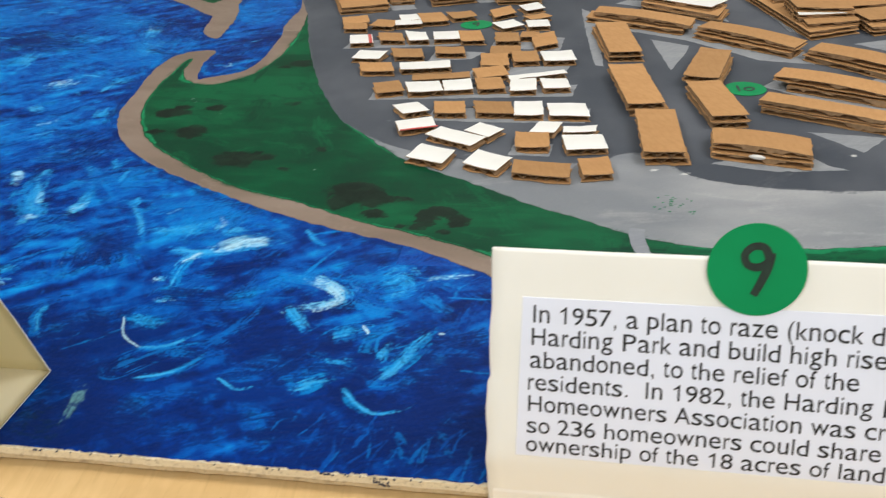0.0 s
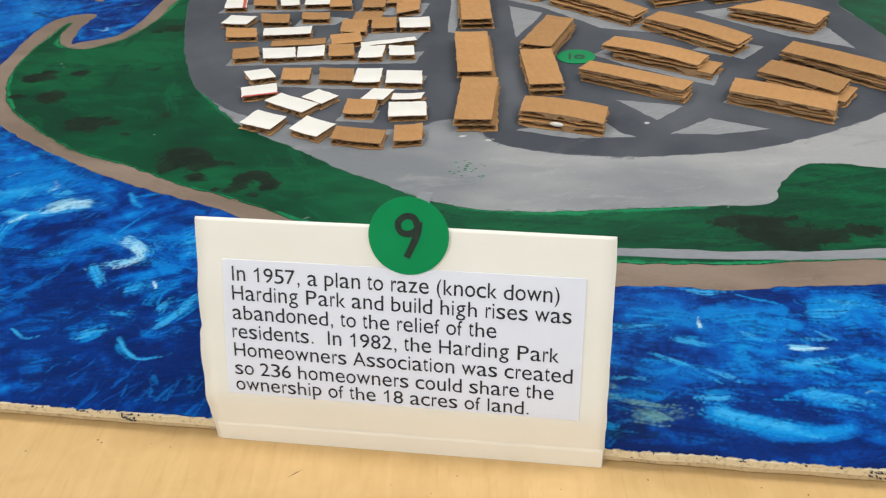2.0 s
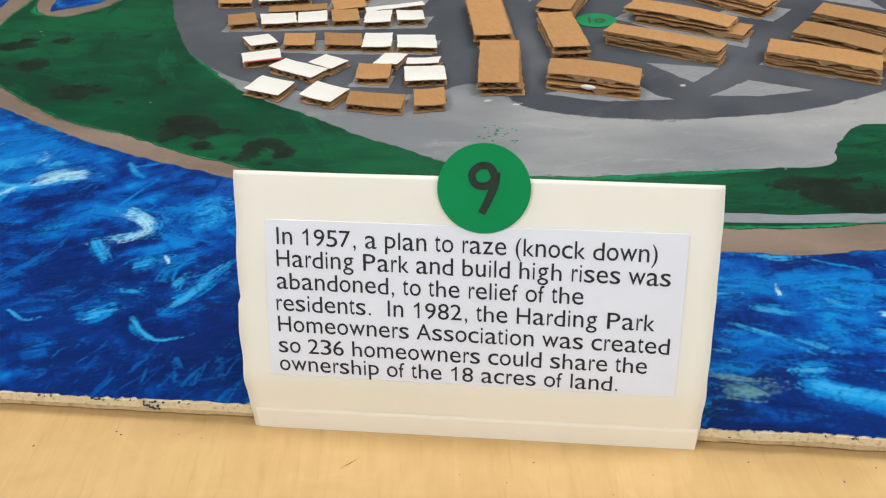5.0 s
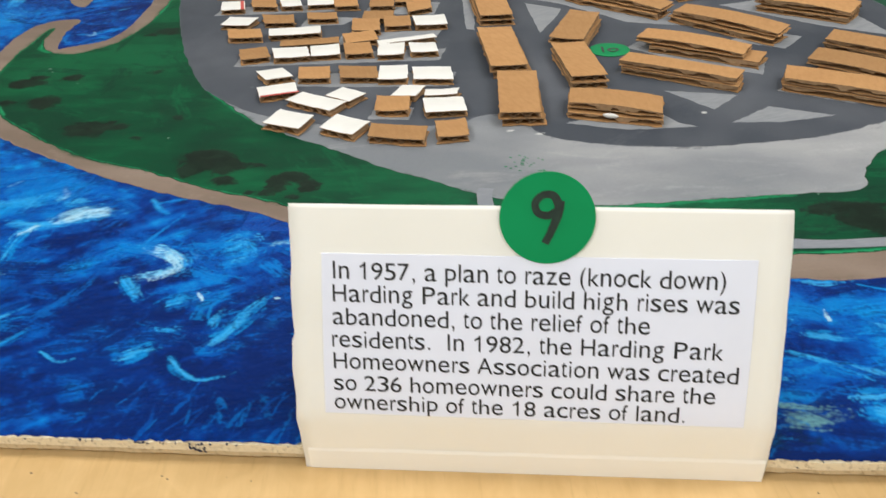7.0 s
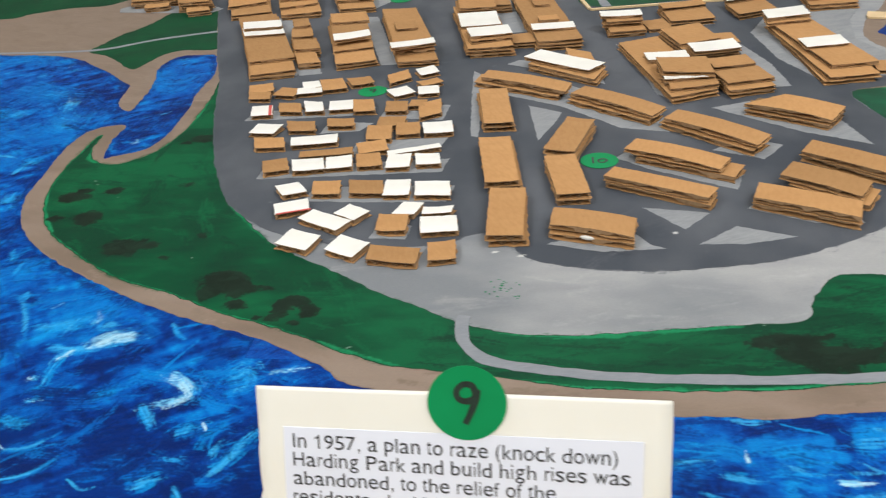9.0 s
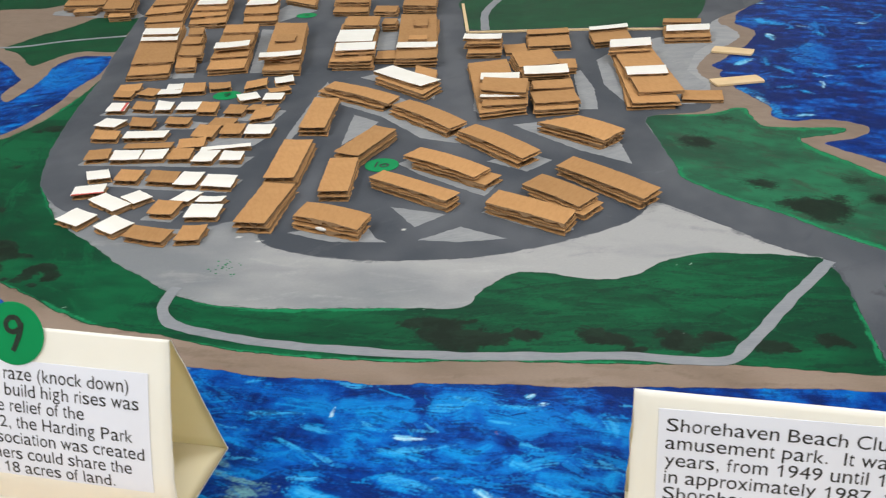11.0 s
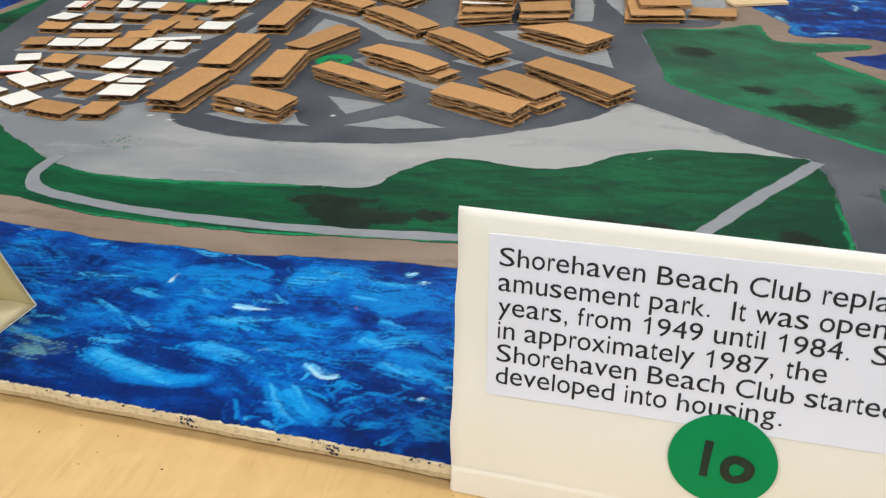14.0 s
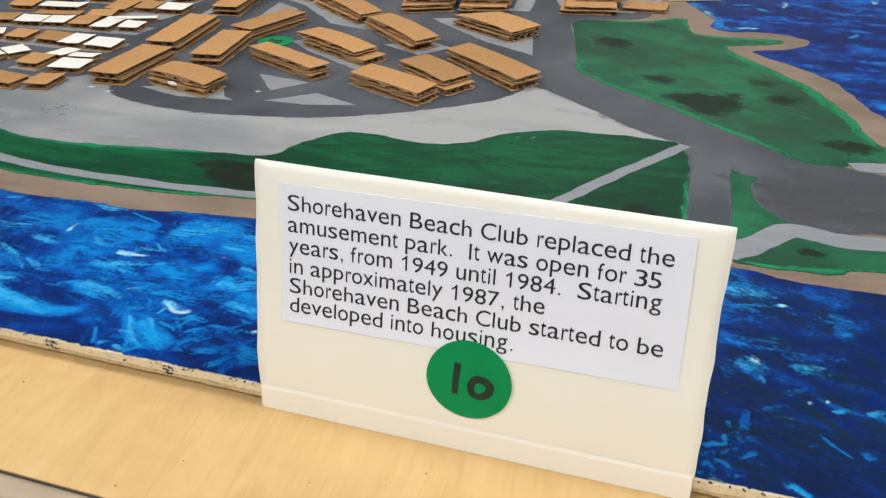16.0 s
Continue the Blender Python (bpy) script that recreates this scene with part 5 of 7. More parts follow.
scumble(230, EAST, -28, 12, 0.036, 0.009, (), (0.28, 0.52), seed=44, colours=[(0.004, 0.015, 0.050), (0.003, 0.013, 0.070), (0.005, 0.022, 0.052)])
# fine dragged bristles and small bright touches
scumble(80, SOUTH, -6, 12, 0.022, 0.0020, (0.0, 0.05, 0.5), (0.35, 0.7), seed=21)
scumble(200, WEST, 30, 30, 0.024, 0.0020, (0.0, 0.06, 0.45), (0.35, 0.65), seed=22)
scumble(110, WEST, 35, 50, 0.012, 0.0036, (0.6, 0.72, 0.85), (0.25, 0.5), 3.0, 23, thick=0.00012)
scumble(200, FAR_WEST, 30, 40, 0.015, 0.0046, (0.6, 0.72, 0.88), (0.3, 0.55), 5.0, 24, thick=0.00012)
scumble(40, SOUTH, -4, 26, 0.010, 0.0030, (0.55, 0.68, 0.85), (0.25, 0.5), 8.0, 25, thick=0.00012)
scumble(200, (0.20, 0.42, 0.003, 0.034), -10, 40, 0.008, 0.0026, (0.3, 0.42, 0.52), (0.3, 0.6), seed=26, thick=0.00010)
scumble(240, FAR_EAST, 10, 50, 0.013, 0.0040, (0.45, 0.6, 0.9), (0.35, 0.65), 12.0, 27, thick=0.00012)
scumble(18, EAST, -20, 40, 0.010, 0.0020, (0.3, 0.45, 0.6), (0.25, 0.45), seed=28, thick=0.00012)
scumble(60, (-0.10, -0.02, 0.002, 0.024), 75, 12, 0.014, 0.0016, (0.2, 0.28, 0.36), (0.3, 0.5), seed=29)
front_edge = np.array([0.0006 + 0.0012 * (noise.noise(Vector((px * 60, 0.3, 1))) * 0.6 + noise.noise(Vector((px * 400, 0.2, 5))) * 0.6 + noise.noise(Vector((px * 1100, 0.6, 2))) * 0.6) for px in NEAR.x[0]])
NEAR.sheet("wave_paint", "deep blue water paint with azure and white brush strokes", front_edge)
for canvas in SEA[1:]:
    canvas.sheet("wave_paint", "deep blue water paint with azure and white brush strokes")


SHORE_PARK = GREEN_WEST + GREEN_SOUTH + GREEN_TOWN
STREETS = TOWN_WEST + ROAD_SOUTH + ROAD_EAST

# ---- brushwork on the land, mixed the same way ----
deep_green, old_green, mid_green, new_green, bright_green = (0.006, 0.034, 0.020), (0.006, 0.047, 0.024), (0.005, 0.066, 0.029), (0.006, 0.105, 0.042), (0.012, 0.20, 0.080)
blackish = [(0.010, 0.019, 0.013), (0.012, 0.024, 0.016), (0.013, 0.030, 0.019)]
PARK = [Canvas(-0.3050, 0.3950, 0.1050, 0.5400, 0.0008)]
PARK[0].coat(0.9 * clouds(PARK[0].x, PARK[0].y * 1.5, 0.05, 3) + 0.35 * clouds(PARK[0].x * 0.3, PARK[0].y, 0.006, 4) - 0.12, old_green, mid_green, new_green)
HEADLAND = [Canvas(0.2700, 0.5600, 0.1200, 0.5050, 0.0010)]
HEADLAND[0].coat(0.9 * clouds(HEADLAND[0].x, HEADLAND[0].y, 0.04, 5) + 0.35 * clouds(HEADLAND[0].x * 0.5, HEADLAND[0].y, 0.007, 6) - 0.12, (0.018, 0.072, 0.042), (0.018, 0.105, 0.056), (0.020, 0.155, 0.076))
PALE_GROUND = [Canvas(-0.1900, 0.4050, 0.1350, 0.3600, 0.0010)]
PALE_GROUND[0].coat(clouds(PALE_GROUND[0].x * 0.5, PALE_GROUND[0].y, 0.035, 1) * 0.8 + 0.3 * np.clip((PALE_GROUND[0].x + 0.05) / 0.4, 0, 1), (0.215, 0.229, 0.248), (0.285, 0.296, 0.310), (0.375, 0.379, 0.384))
STREET = [Canvas(-0.2400, 0.5300, 0.1450, 0.5000, 0.0012), Canvas(-0.4000, 0.3900, 0.5000, 0.9600, 0.0024)]
for canvas in STREET:
    canvas.coat(clouds(canvas.x, canvas.y * 0.7, 0.05, 2), (0.064, 0.073, 0.089), (0.085, 0.094, 0.111), (0.112, 0.121, 0.139))
BEACH = [Canvas(-0.3300, 0.6000, 0.0850, 0.4800, 0.0011)]
BEACH[0].coat(clouds(BEACH[0].x * 0.5 + BEACH[0].y * 0.5, BEACH[0].y, 0.03, 7), (0.205, 0.154, 0.119), (0.248, 0.188, 0.147), (0.285, 0.220, 0.176))


def drag(on, number, where, turn, spread, length, width, colours, load=(0.25, 0.5), seed=1, fits=None, rough=0.6):
    """Loose strokes of given colours over a stretch of land."""
    rnd = random.Random(seed)
    x0, x1, y0, y1 = where
    for k in range(number):
        x, y = rnd.uniform(x0, x1), rnd.uniform(y0, y1)
        a = radians(turn + rnd.gauss(0, spread))
        ln, wd = length * rnd.uniform(0.5, 1.4), width * rnd.uniform(0.5, 1.4)
        colour, force, bend = rnd.choice(colours), rnd.uniform(*load), rnd.gauss(0, 0.25)
        if fits and not inside(x, y, fits):
            continue
        brush([(x + ln * t * math.cos(a + bend * t), y + ln * t * math.sin(a + bend * t)) for t in (-0.5, 0.0, 0.5)], wd, colour, force, 0.00002, 0.3, 3, on, rough)


drag(PARK, 420, (-0.31, 0.05, 0.10, 0.54), -38, 30, 0.040, 0.010, [old_green, deep_green, mid_green, new_green], (0.25, 0.48), 31, SHORE_PARK, 0.9)
drag(PARK, 380, (0.02, 0.40, 0.10, 0.25), 5, 10, 0.050, 0.006, [old_green, deep_green, old_green, mid_green, new_green], (0.3, 0.55), 32, SHORE_PARK, 0.9)
drag(PARK, 200, (0.10, 0.40, 0.12, 0.25), 12, 8, 0.060, 0.005, [deep_green, old_green, new_green], (0.3, 0.5), 33, SHORE_PARK, 1.0)
# tiny pale dabs: glints on dried paint ridges put in as colour, and paint specks
drag(PARK, 110, (-0.31, 0.40, 0.10, 0.50), 20, 60, 0.0022, 0.0007, [(0.25, 0.38, 0.30), (0.4, 0.45, 0.42), bright_green], (0.9, 1.2), 34, SHORE_PARK)
drag(HEADLAND, 330, (0.27, 0.56, 0.12, 0.51), -32, 18, 0.040, 0.009, [(0.016, 0.062, 0.036), (0.016, 0.080, 0.044), (0.020, 0.140, 0.068)], (0.22, 0.45), 35, None, 0.9)
drag(HEADLAND, 260, (0.30, 0.47, 0.25, 0.47), -30, 14, 0.034, 0.009, [(0.038, 0.062, 0.042), (0.048, 0.068, 0.048), (0.030, 0.064, 0.040)], (0.2, 0.45), 36, EAST_PARK)
drag(PALE_GROUND, 260, (-0.18, 0.42, 0.14, 0.34), 8, 9, 0.070, 0.012, [(0.215, 0.227, 0.243), (0.255, 0.265, 0.278), (0.31, 0.318, 0.327), (0.37, 0.374, 0.379)], (0.2, 0.40), 37, None, 0.25)
drag(PALE_GROUND, 60, (0.08, 0.40, 0.15, 0.24), 14, 8, 0.060, 0.008, [(0.45, 0.452, 0.455)], (0.2, 0.36), 38, None, 0.3)
drag(STREET, 500, (-0.44, 0.50, 0.16, 0.95), 60, 40, 0.055, 0.014, [(0.060, 0.068, 0.083), (0.074, 0.083, 0.099), (0.100, 0.109, 0.126), (0.116, 0.126, 0.144)], (0.2, 0.38), 39, None, 0.35)
drag(STREET, 50, (-0.20, 0.32, 0.20, 0.56), 10, 60, 0.012, 0.004, [(0.20, 0.21, 0.225), (0.25, 0.26, 0.27)], (0.15, 0.35), 40)
drag(STREET, 90, (0.415, 0.53, 0.166, 0.220), -6, 14, 0.040, 0.013, [(0.058, 0.062, 0.070), (0.066, 0.069, 0.077)], (0.3, 0.6), 41)
tans = [(0.205, 0.154, 0.120), (0.230, 0.174, 0.137), (0.275, 0.21, 0.166), (0.295, 0.229, 0.183)]
drag(BEACH, 260, (-0.34, 0.05, 0.09, 0.48), -40, 14, 0.036, 0.006, tans, (0.2, 0.45), 42)
drag(BEACH, 240, (0.0, 0.60, 0.085, 0.15), 4, 7, 0.044, 0.006, [(0.180, 0.134, 0.100), (0.200, 0.150, 0.114), (0.235, 0.178, 0.138), (0.26, 0.20, 0.157)], (0.3, 0.55), 43)
drag(BEACH, 110, (0.36, 0.55, 0.24, 0.48), -50, 20, 0.026, 0.006, tans, (0.2, 0.45), 44)
# dry ends of the road's grey dragged over the pale ground, and of the park's green over the beach
for k, (a, b) in enumerate(zip(ROAD_SOUTH, ROAD_SOUTH[1:])):
    rr = random.Random(k + 60)
    brush([a, ((a[0] + b[0]) / 2, (a[1] + b[1]) / 2), (b[0] + rr.uniform(-0.006, 0.010), b[1] + rr.uniform(-0.004, 0.002))], rr.uniform(0.003, 0.007), (0.092, 0.101, 0.118), rr.uniform(0.28, 0.48), 0.00002, 0.3, 4, PALE_GROUND)
for k, (a, b) in enumerate(zip(GREEN_WEST, GREEN_WEST[1:])):
    rr = random.Random(k + 90)
    brush([a, b], rr.uniform(0.002, 0.005), rr.choice((mid_green, new_green)), rr.uniform(0.2, 0.45), 0.00002, 0.3, 4, BEACH)
for k, (a, b) in enumerate(zip(GREEN_TOWN, GREEN_TOWN[1:])):
    rr = random.Random(k + 120)
    brush([a, b], rr.uniform(0.002, 0.004), rr.choice((mid_green, old_green)), rr.uniform(0.2, 0.42), 0.00002, 0.3, 4, PALE_GROUND)
for px, py, r in ((0.0470, 0.2230, 0.0018), (0.0480, 0.2450, 0.0010), (0.1320, 0.2500, 0.0012), (0.1560, 0.2440, 0.0010), (0.0320, 0.2270, 0.0014)):
    brush([(px - r, py), (px + r, py + r * 0.4)], r * 1.6, (0.62, 0.62, 0.60), 1.0, 0.00003, 0.1, 3, STREET + PALE_GROUND)
# fresh green rims, dragged along the parks' edges
for pts, width in RIMS:
    for on in (PARK, HEADLAND):
        brush(pts, width * 2.3, (0.010, 0.20, 0.080), 0.85, 0.00002, 0.15, 6, on)
        brush([(x + 0.0006, y + 0.0006) for x, y in pts], width * 1.1, (0.02, 0.27, 0.115), 0.6, 0.00003, 0.3, 6, on)


def shrub(x, y, rx, ry, on=PARK, force=0.85, lean=0.0):
    """A dark bush: short scrubbed dabs of blackish paint."""
    rnd = random.Random(int(x * 7000 + y * 9000))
    for k in range(5 + int(rx * ry / 0.000010)):
        a, r = rnd.uniform(0, 6.28), math.sqrt(rnd.random()) * 0.62
        cx, cy = x + rx * r * math.cos(a), y + ry * r * math.sin(a)
        b, ln = lean + rnd.gauss(0.0, 0.5), max(rx, ry) * rnd.uniform(0.6, 1.1)
        pts = [(cx - ln / 2 * math.cos(b), cy - ln / 2 * math.sin(b)), (cx, cy + ln * 0.06), (cx + ln / 2 * math.cos(b), cy + ln / 2 * math.sin(b))]
        brush(pts, min(rx, ry) * rnd.uniform(0.8, 1.3) + 0.001, rnd.choice(blackish), force * rnd.uniform(0.75, 1.1), 0.00002, 0.2, 3, on)


shrub(-0.1140, 0.1916, 0.0128, 0.0139)
shrub(-0.1182, 0.1806, 0.0090, 0.0089)
shrub(-0.1027, 0.1863, 0.0066, 0.0101)
shrub(-0.1008, 0.1695, 0.0061, 0.0063)
shrub(-0.1142, 0.1972, 0.0077, 0.0083)
shrub(-0.0754, 0.1661, 0.0062, 0.0092)
shrub(-0.0691, 0.1733, 0.0086, 0.0062)
shrub(-0.0588, 0.1656, 0.0050, 0.0080)
shrub(-0.0780, 0.1582, 0.0034, 0.0040)
shrub(-0.0635, 0.1548, 0.0033, 0.0024)
shrub(-0.1924, 0.2316, 0.0130, 0.0099)
shrub(-0.1801, 0.2324, 0.0088, 0.0049)
shrub(-0.1980, 0.2264, 0.0081, 0.0070)
shrub(-0.2342, 0.2694, 0.0111, 0.0075)
shrub(-0.2344, 0.2635, 0.0081, 0.0057)
shrub(-0.2631, 0.2979, 0.0118, 0.0083)
shrub(-0.2577, 0.3061, 0.0071, 0.0056)
shrub(-0.2376, 0.3076, 0.0079, 0.0065)
shrub(-0.2580, 0.2665, 0.0060, 0.0034)
shrub(-0.1613, 0.2185, 0.0026, 0.0040)
shrub(-0.1491, 0.2452, 0.0041, 0.0036)
shrub(-0.0899, 0.1866, 0.0054, 0.0022)
shrub(-0.0854, 0.1585, 0.0039, 0.0015)
shrub(0.1889, 0.1346, 0.0237, 0.0079)
shrub(0.1750, 0.1471, 0.0195, 0.0059)
shrub(0.1611, 0.1454, 0.0084, 0.0039)
shrub(0.2239, 0.1432, 0.0107, 0.0043)
shrub(0.2609, 0.1454, 0.0131, 0.0067)
shrub(0.2511, 0.1505, 0.0080, 0.0039)
shrub(0.2971, 0.1475, 0.0123, 0.0077)
shrub(0.2909, 0.1547, 0.0078, 0.0049)
shrub(0.3138, 0.1541, 0.0087, 0.0059)
shrub(0.2751, 0.1380, 0.0102, 0.0028)
shrub(0.3398, 0.1491, 0.012, 0.006)
shrub(0.3665, 0.1594, 0.009, 0.006)
shrub(-0.2066, 0.3976, 0.010, 0.007)
shrub(-0.2165, 0.3897, 0.005, 0.003)
shrub(-0.1878, 0.3165, 0.007, 0.005, force=0.5)
shrub(-0.2620, 0.3560, 0.008, 0.003)
shrub(0.4379, 0.1416, 0.0055, 0.0044, HEADLAND)
shrub(0.3822, 0.3131, 0.0242, 0.0120, HEADLAND, 0.6, -0.45)
shrub(0.3878, 0.3001, 0.0094, 0.0110, HEADLAND, 0.6, -0.45)
shrub(0.3563, 0.3460, 0.0103, 0.0090, HEADLAND, 0.5, -0.45)
shrub(0.3157, 0.4180, 0.0137, 0.0130, HEADLAND, 0.5, -0.45)
shrub(0.4003, 0.3272, 0.0072, 0.0060, HEADLAND, 0.5, -0.45)
shrub(0.4282, 0.3279, 0.0096, 0.0110, HEADLAND, 0.5, -0.45)
shrub(0.4575, 0.2644, 0.0141, 0.0080, HEADLAND, 0.6, -0.45)
shrub(0.4154, 0.3558, 0.0102, 0.0080, HEADLAND, 0.4, -0.45)
shrub(0.3400, 0.4720, 0.0100, 0.0060, HEADLAND, 0.4, -0.45)
for canvases, name, label, z, on, off in (
    (PARK, "green_brushwork", "dark and fresh green brush strokes and blackish shrubs on the shore park", 0.00036, (SHORE_PARK,), ()),
    (HEADLAND, "green_brushwork", "mottled green and brownish brush strokes on the headland parks", 0.00036, (EAST_PARK, ROADSIDE, POINT), ()),
    (PALE_GROUND, "pale_brushwork", "soft grey and whitish brush strokes on the pale ground", 0.00030, (PALE,), (STREETS, SHORE_PARK)),
    (STREET, "street_brushwork", "lighter and darker grey brush strokes on the streets", 0.00042, (STREETS,), ()),
    (BEACH, "sand_brushwork", "darker and lighter brush strokes on the beach", 0.00024, (LAND,), (SHORE_PARK, PALE, EAST_PARK)),
):
    for canvas in canvases:
        canvas.sheet(name, label, None, z, on, off)


# specks of green on the pale ground
rnd = random.Random(3)
bm = bmesh.new()
for k in range(26):
    cx, cy = rnd.gauss(0.0391, 0.0045), rnd.gauss(0.1910, 0.0045)
    prism(bm, flowing(blotch(cx, cy, rnd.uniform(0.0003, 0.0011), rnd.uniform(0.0002, 0.0007), k), 1, 0), 0.0002, 0.00036)
tagged(part("speckle", bm, GRASS_LIGHT, board, "small green paint specks"), kind="stuff")


# ---- corrugated cardboard ----
SHEET = 0.0036


def rough_outline(w, d, skew, rnd, rag=0.00018, taper=0.0):
    """The outline of a hand-cut sheet, corners first, with slightly uneven edges."""
    corners = [(-w / 2 - skew / 2, -d / 2), (w / 2 - skew / 2, -d / 2), (w / 2 + skew / 2 - taper * 0.1, d / 2), (-w / 2 + skew / 2 + taper, d / 2)]
    corners = [(x + rnd.gauss(0, 0.0003), y + rnd.gauss(0, 0.0003)) for x, y in corners]
    out = []
    for (ax, ay), (bx, by) in zip(corners, corners[1:] + corners[:1]):
        n = max(2, min(14, int(math.hypot(bx - ax, by - ay) / 0.004)))
        for i in range(n):
            t = i / n
            j = rag if i else 0
            out.append((ax + (bx - ax) * t + rnd.gauss(0, j), ay + (by - ay) * t + rnd.gauss(0, j)))
    return out


def lift(bm, bow, w, sag, d, at):
    """Curl a sheet slightly along its length and across it."""
    for v in bm.verts:
        x, y = v.co.x - at[0], v.co.y - at[1]
        v.co.z += bow * (2 * x / w) ** 2 + sag * x / w + sag * y / d


def sheet(parent, w, d, skew, z, rnd, top=None, along="x", name="sheet", taper=0.0, shift=(0, 0, 0), label="", deep=SHEET, arch=0.0):
    """One sheet of corrugated board: two thin liners, and the waves between them."""
    outline = rough_outline(w, d, skew, rnd, taper=taper)
    dx, dy, turn = shift
    c, s = math.cos(radians(turn)), math.sin(radians(turn))
    place = lambda x, y: (dx + x * c - y * s, dy + x * s + y * c)
    bow, sag = rnd.uniform(-0.0001, 0.0005) - arch, rnd.uniform(-0.0004, 0.0004)
    z += arch
    skin = 0.00042

    def edges(bm, face):
        """Torn edges and, on white board, a white upper face."""
        for f in bm.faces:
            if abs(f.normal.z) < 0.5:
                f.material_index = 1
            elif f.normal.z > 0:
                f.material_index = 2 if face else 0

    bm = bmesh.new()
    prism(bm, [place(x, y) for x, y in outline], z + deep - skin, z + deep)
    bm.normal_update()
    edges(bm, top)
    lift(bm, bow, w, sag, d, (dx, dy))
    upper = part(name, bm, [KRAFT, KRAFT_EDGE] + ([top] if top else []), parent, label)
    bm = bmesh.new()
    grow = 1 + 0.02 * rnd.random()
    inner = [(x * grow + rnd.gauss(0, 0.0005), y * grow + rnd.gauss(0, 0.0005)) for x, y in outline]
    prism(bm, [place(x, y) for x, y in inner], z, z + skin)
    bm.normal_update()
    edges(bm, None)
    part("bottom_liner", bm, [KRAFT, KRAFT_EDGE], upper)
    bm = bmesh.new()
    pitch, e = rnd.uniform(0.0064, 0.0078), 0.0003
    length = w if along == "x" else d
    waves = max(2, round(length / pitch))
    steps = waves * 8
    lines = []
    for i in range(steps + 1):
        t = i / steps - 0.5
        h = z + deep / 2 - (deep / 2 - skin - 0.0003) * math.cos(2 * math.pi * waves * (t + 0.5)) * rnd.uniform(0.9, 1.0)
        row = []
        for f in (-0.5, 0.5):
            j = rnd.uniform(0.0, 0.0007)
            if along == "x":
                x, y = t * (w - 0.0006) + skew * f, f * (d - 0.0002 - j)
            else:
                x, y = f * (w - 0.0002 - j) + skew * t, t * (d - 0.0044)
            if taper and y > 0:
                x = max(x, -w / 2 + taper * 2 * y / d)
            row.append((*place(x, y), h))
        lines.append(row)
    for o in (0, e):
        vs = [[bm.verts.new((x, y, h - o + e / 2)) for x, y, h in row] for row in lines]
        for a, b in zip(vs, vs[1:]):
            bm.faces.new((a[0], b[0], b[1], a[1]) if not o else (a[1], b[1], b[0], a[0]))
    lift(bm, bow, w, sag, d, (dx, dy))
    part("fluting", bm, KRAFT_CORE, upper)
    if along == "y":
        # the closed sides: torn paper hanging over the fluting
        bm = bmesh.new()
        n = max(4, int(w / 0.0019))
        for side in (-1,):
            seed, last = rnd.uniform(0, 90), None
            for i in range(n + 1):
                t = i / n - 0.5
                x, y = t * w + side * skew / 2, side * (d / 2 - rnd.uniform(0.0, 0.0003))
                drop = deep * min(0.92, max(0.06, 0.42 + 0.85 * noise.noise(Vector((t * w * 90, seed, 0))) + rnd.gauss(0, 0.10)))
                pair = (bm.verts.new((*place(x, y), z + deep - skin * 0.6)), bm.verts.new((*place(x + rnd.gauss(0, 0.0003), y - side * rnd.uniform(0.0, 0.0004)), z + deep - drop)))
                if last:
                    bm.faces.new((last[0], last[1], pair[1], pair[0]))
                last = pair
        lift(bm, bow, w, sag, d, (dx, dy))
        part("torn_side", bm, KRAFT_EDGE, upper)
    return upper


seeds = [100]


def maker():
    seeds[0] += 1
    return random.Random(seeds[0])


BASE = 0.0006


def house(x, y, w, d, turn, skew, colour="brown", layers=1):
    rnd = maker()
    label = {"brown": "small brown corrugated cardboard house glued flat on the map", "white": "small white-topped corrugated cardboard house on the map", "red": "small white cardboard house with a red printed edge"}[colour]
    ob = thing("model_house", label, "model house", "cardboard houses", at=pose(x, y, BASE, 0, 0, turn))
    for k in range(layers):
        up = sheet(ob, w, d, skew, k * SHEET, rnd, WHITE_LINER if colour != "brown" and k == layers - 1 else None, "x", "roof" if k == layers - 1 else "sheet", shift=(rnd.gauss(0, 0.0006), rnd.gauss(0, 0.0006), rnd.gauss(0, 1.5)))
    if colour == "red":
        bm = bmesh.new()
        if w > 0.020:
            box(bm, -w / 2, w / 2, -d / 2 - 0.0004, -d / 2 + 0.0010, layers * SHEET, layers * SHEET + 0.0003)
        else:
            for v in box(bm, w / 2 - 0.0022, w / 2 + 0.0002, -d / 2, d / 2, layers * SHEET, layers * SHEET + 0.0003):
                v.co.x += skew * v.co.y / d
        part("printed_edge", bm, RED_PRINT, ob, "red printed edge")
    return ob


def block(x, y, w, d, turn, skew, layers=2, along="x", slide=(0.0, 0.0), top=None, taper=0.0, label="brown corrugated cardboard apartment block of stacked sheets"):
    """A long building of stacked sheets; slide moves the lower sheets."""
    rnd = maker()
    ob = thing("model_block", label, "model building", "cardboard blocks", at=pose(x, y, BASE, 0, 0, turn))
    for k in range(layers):
        last = k == layers - 1
        off = (0, 0, 0) if last else (slide[0] + rnd.gauss(0, 0.0006), slide[1] + rnd.gauss(0, 0.0006), rnd.gauss(0, 1.0))
        sheet(ob, w * (1 if last else 1 + rnd.uniform(-0.02, 0.02)), d, skew, k * SHEET, rnd, top if last else None, along, "roof" if last else "sheet", taper, off, arch=rnd.uniform(0.0006, 0.0016) if last and along == "y" else 0.0)
    return ob


LEVEL = 0.0029


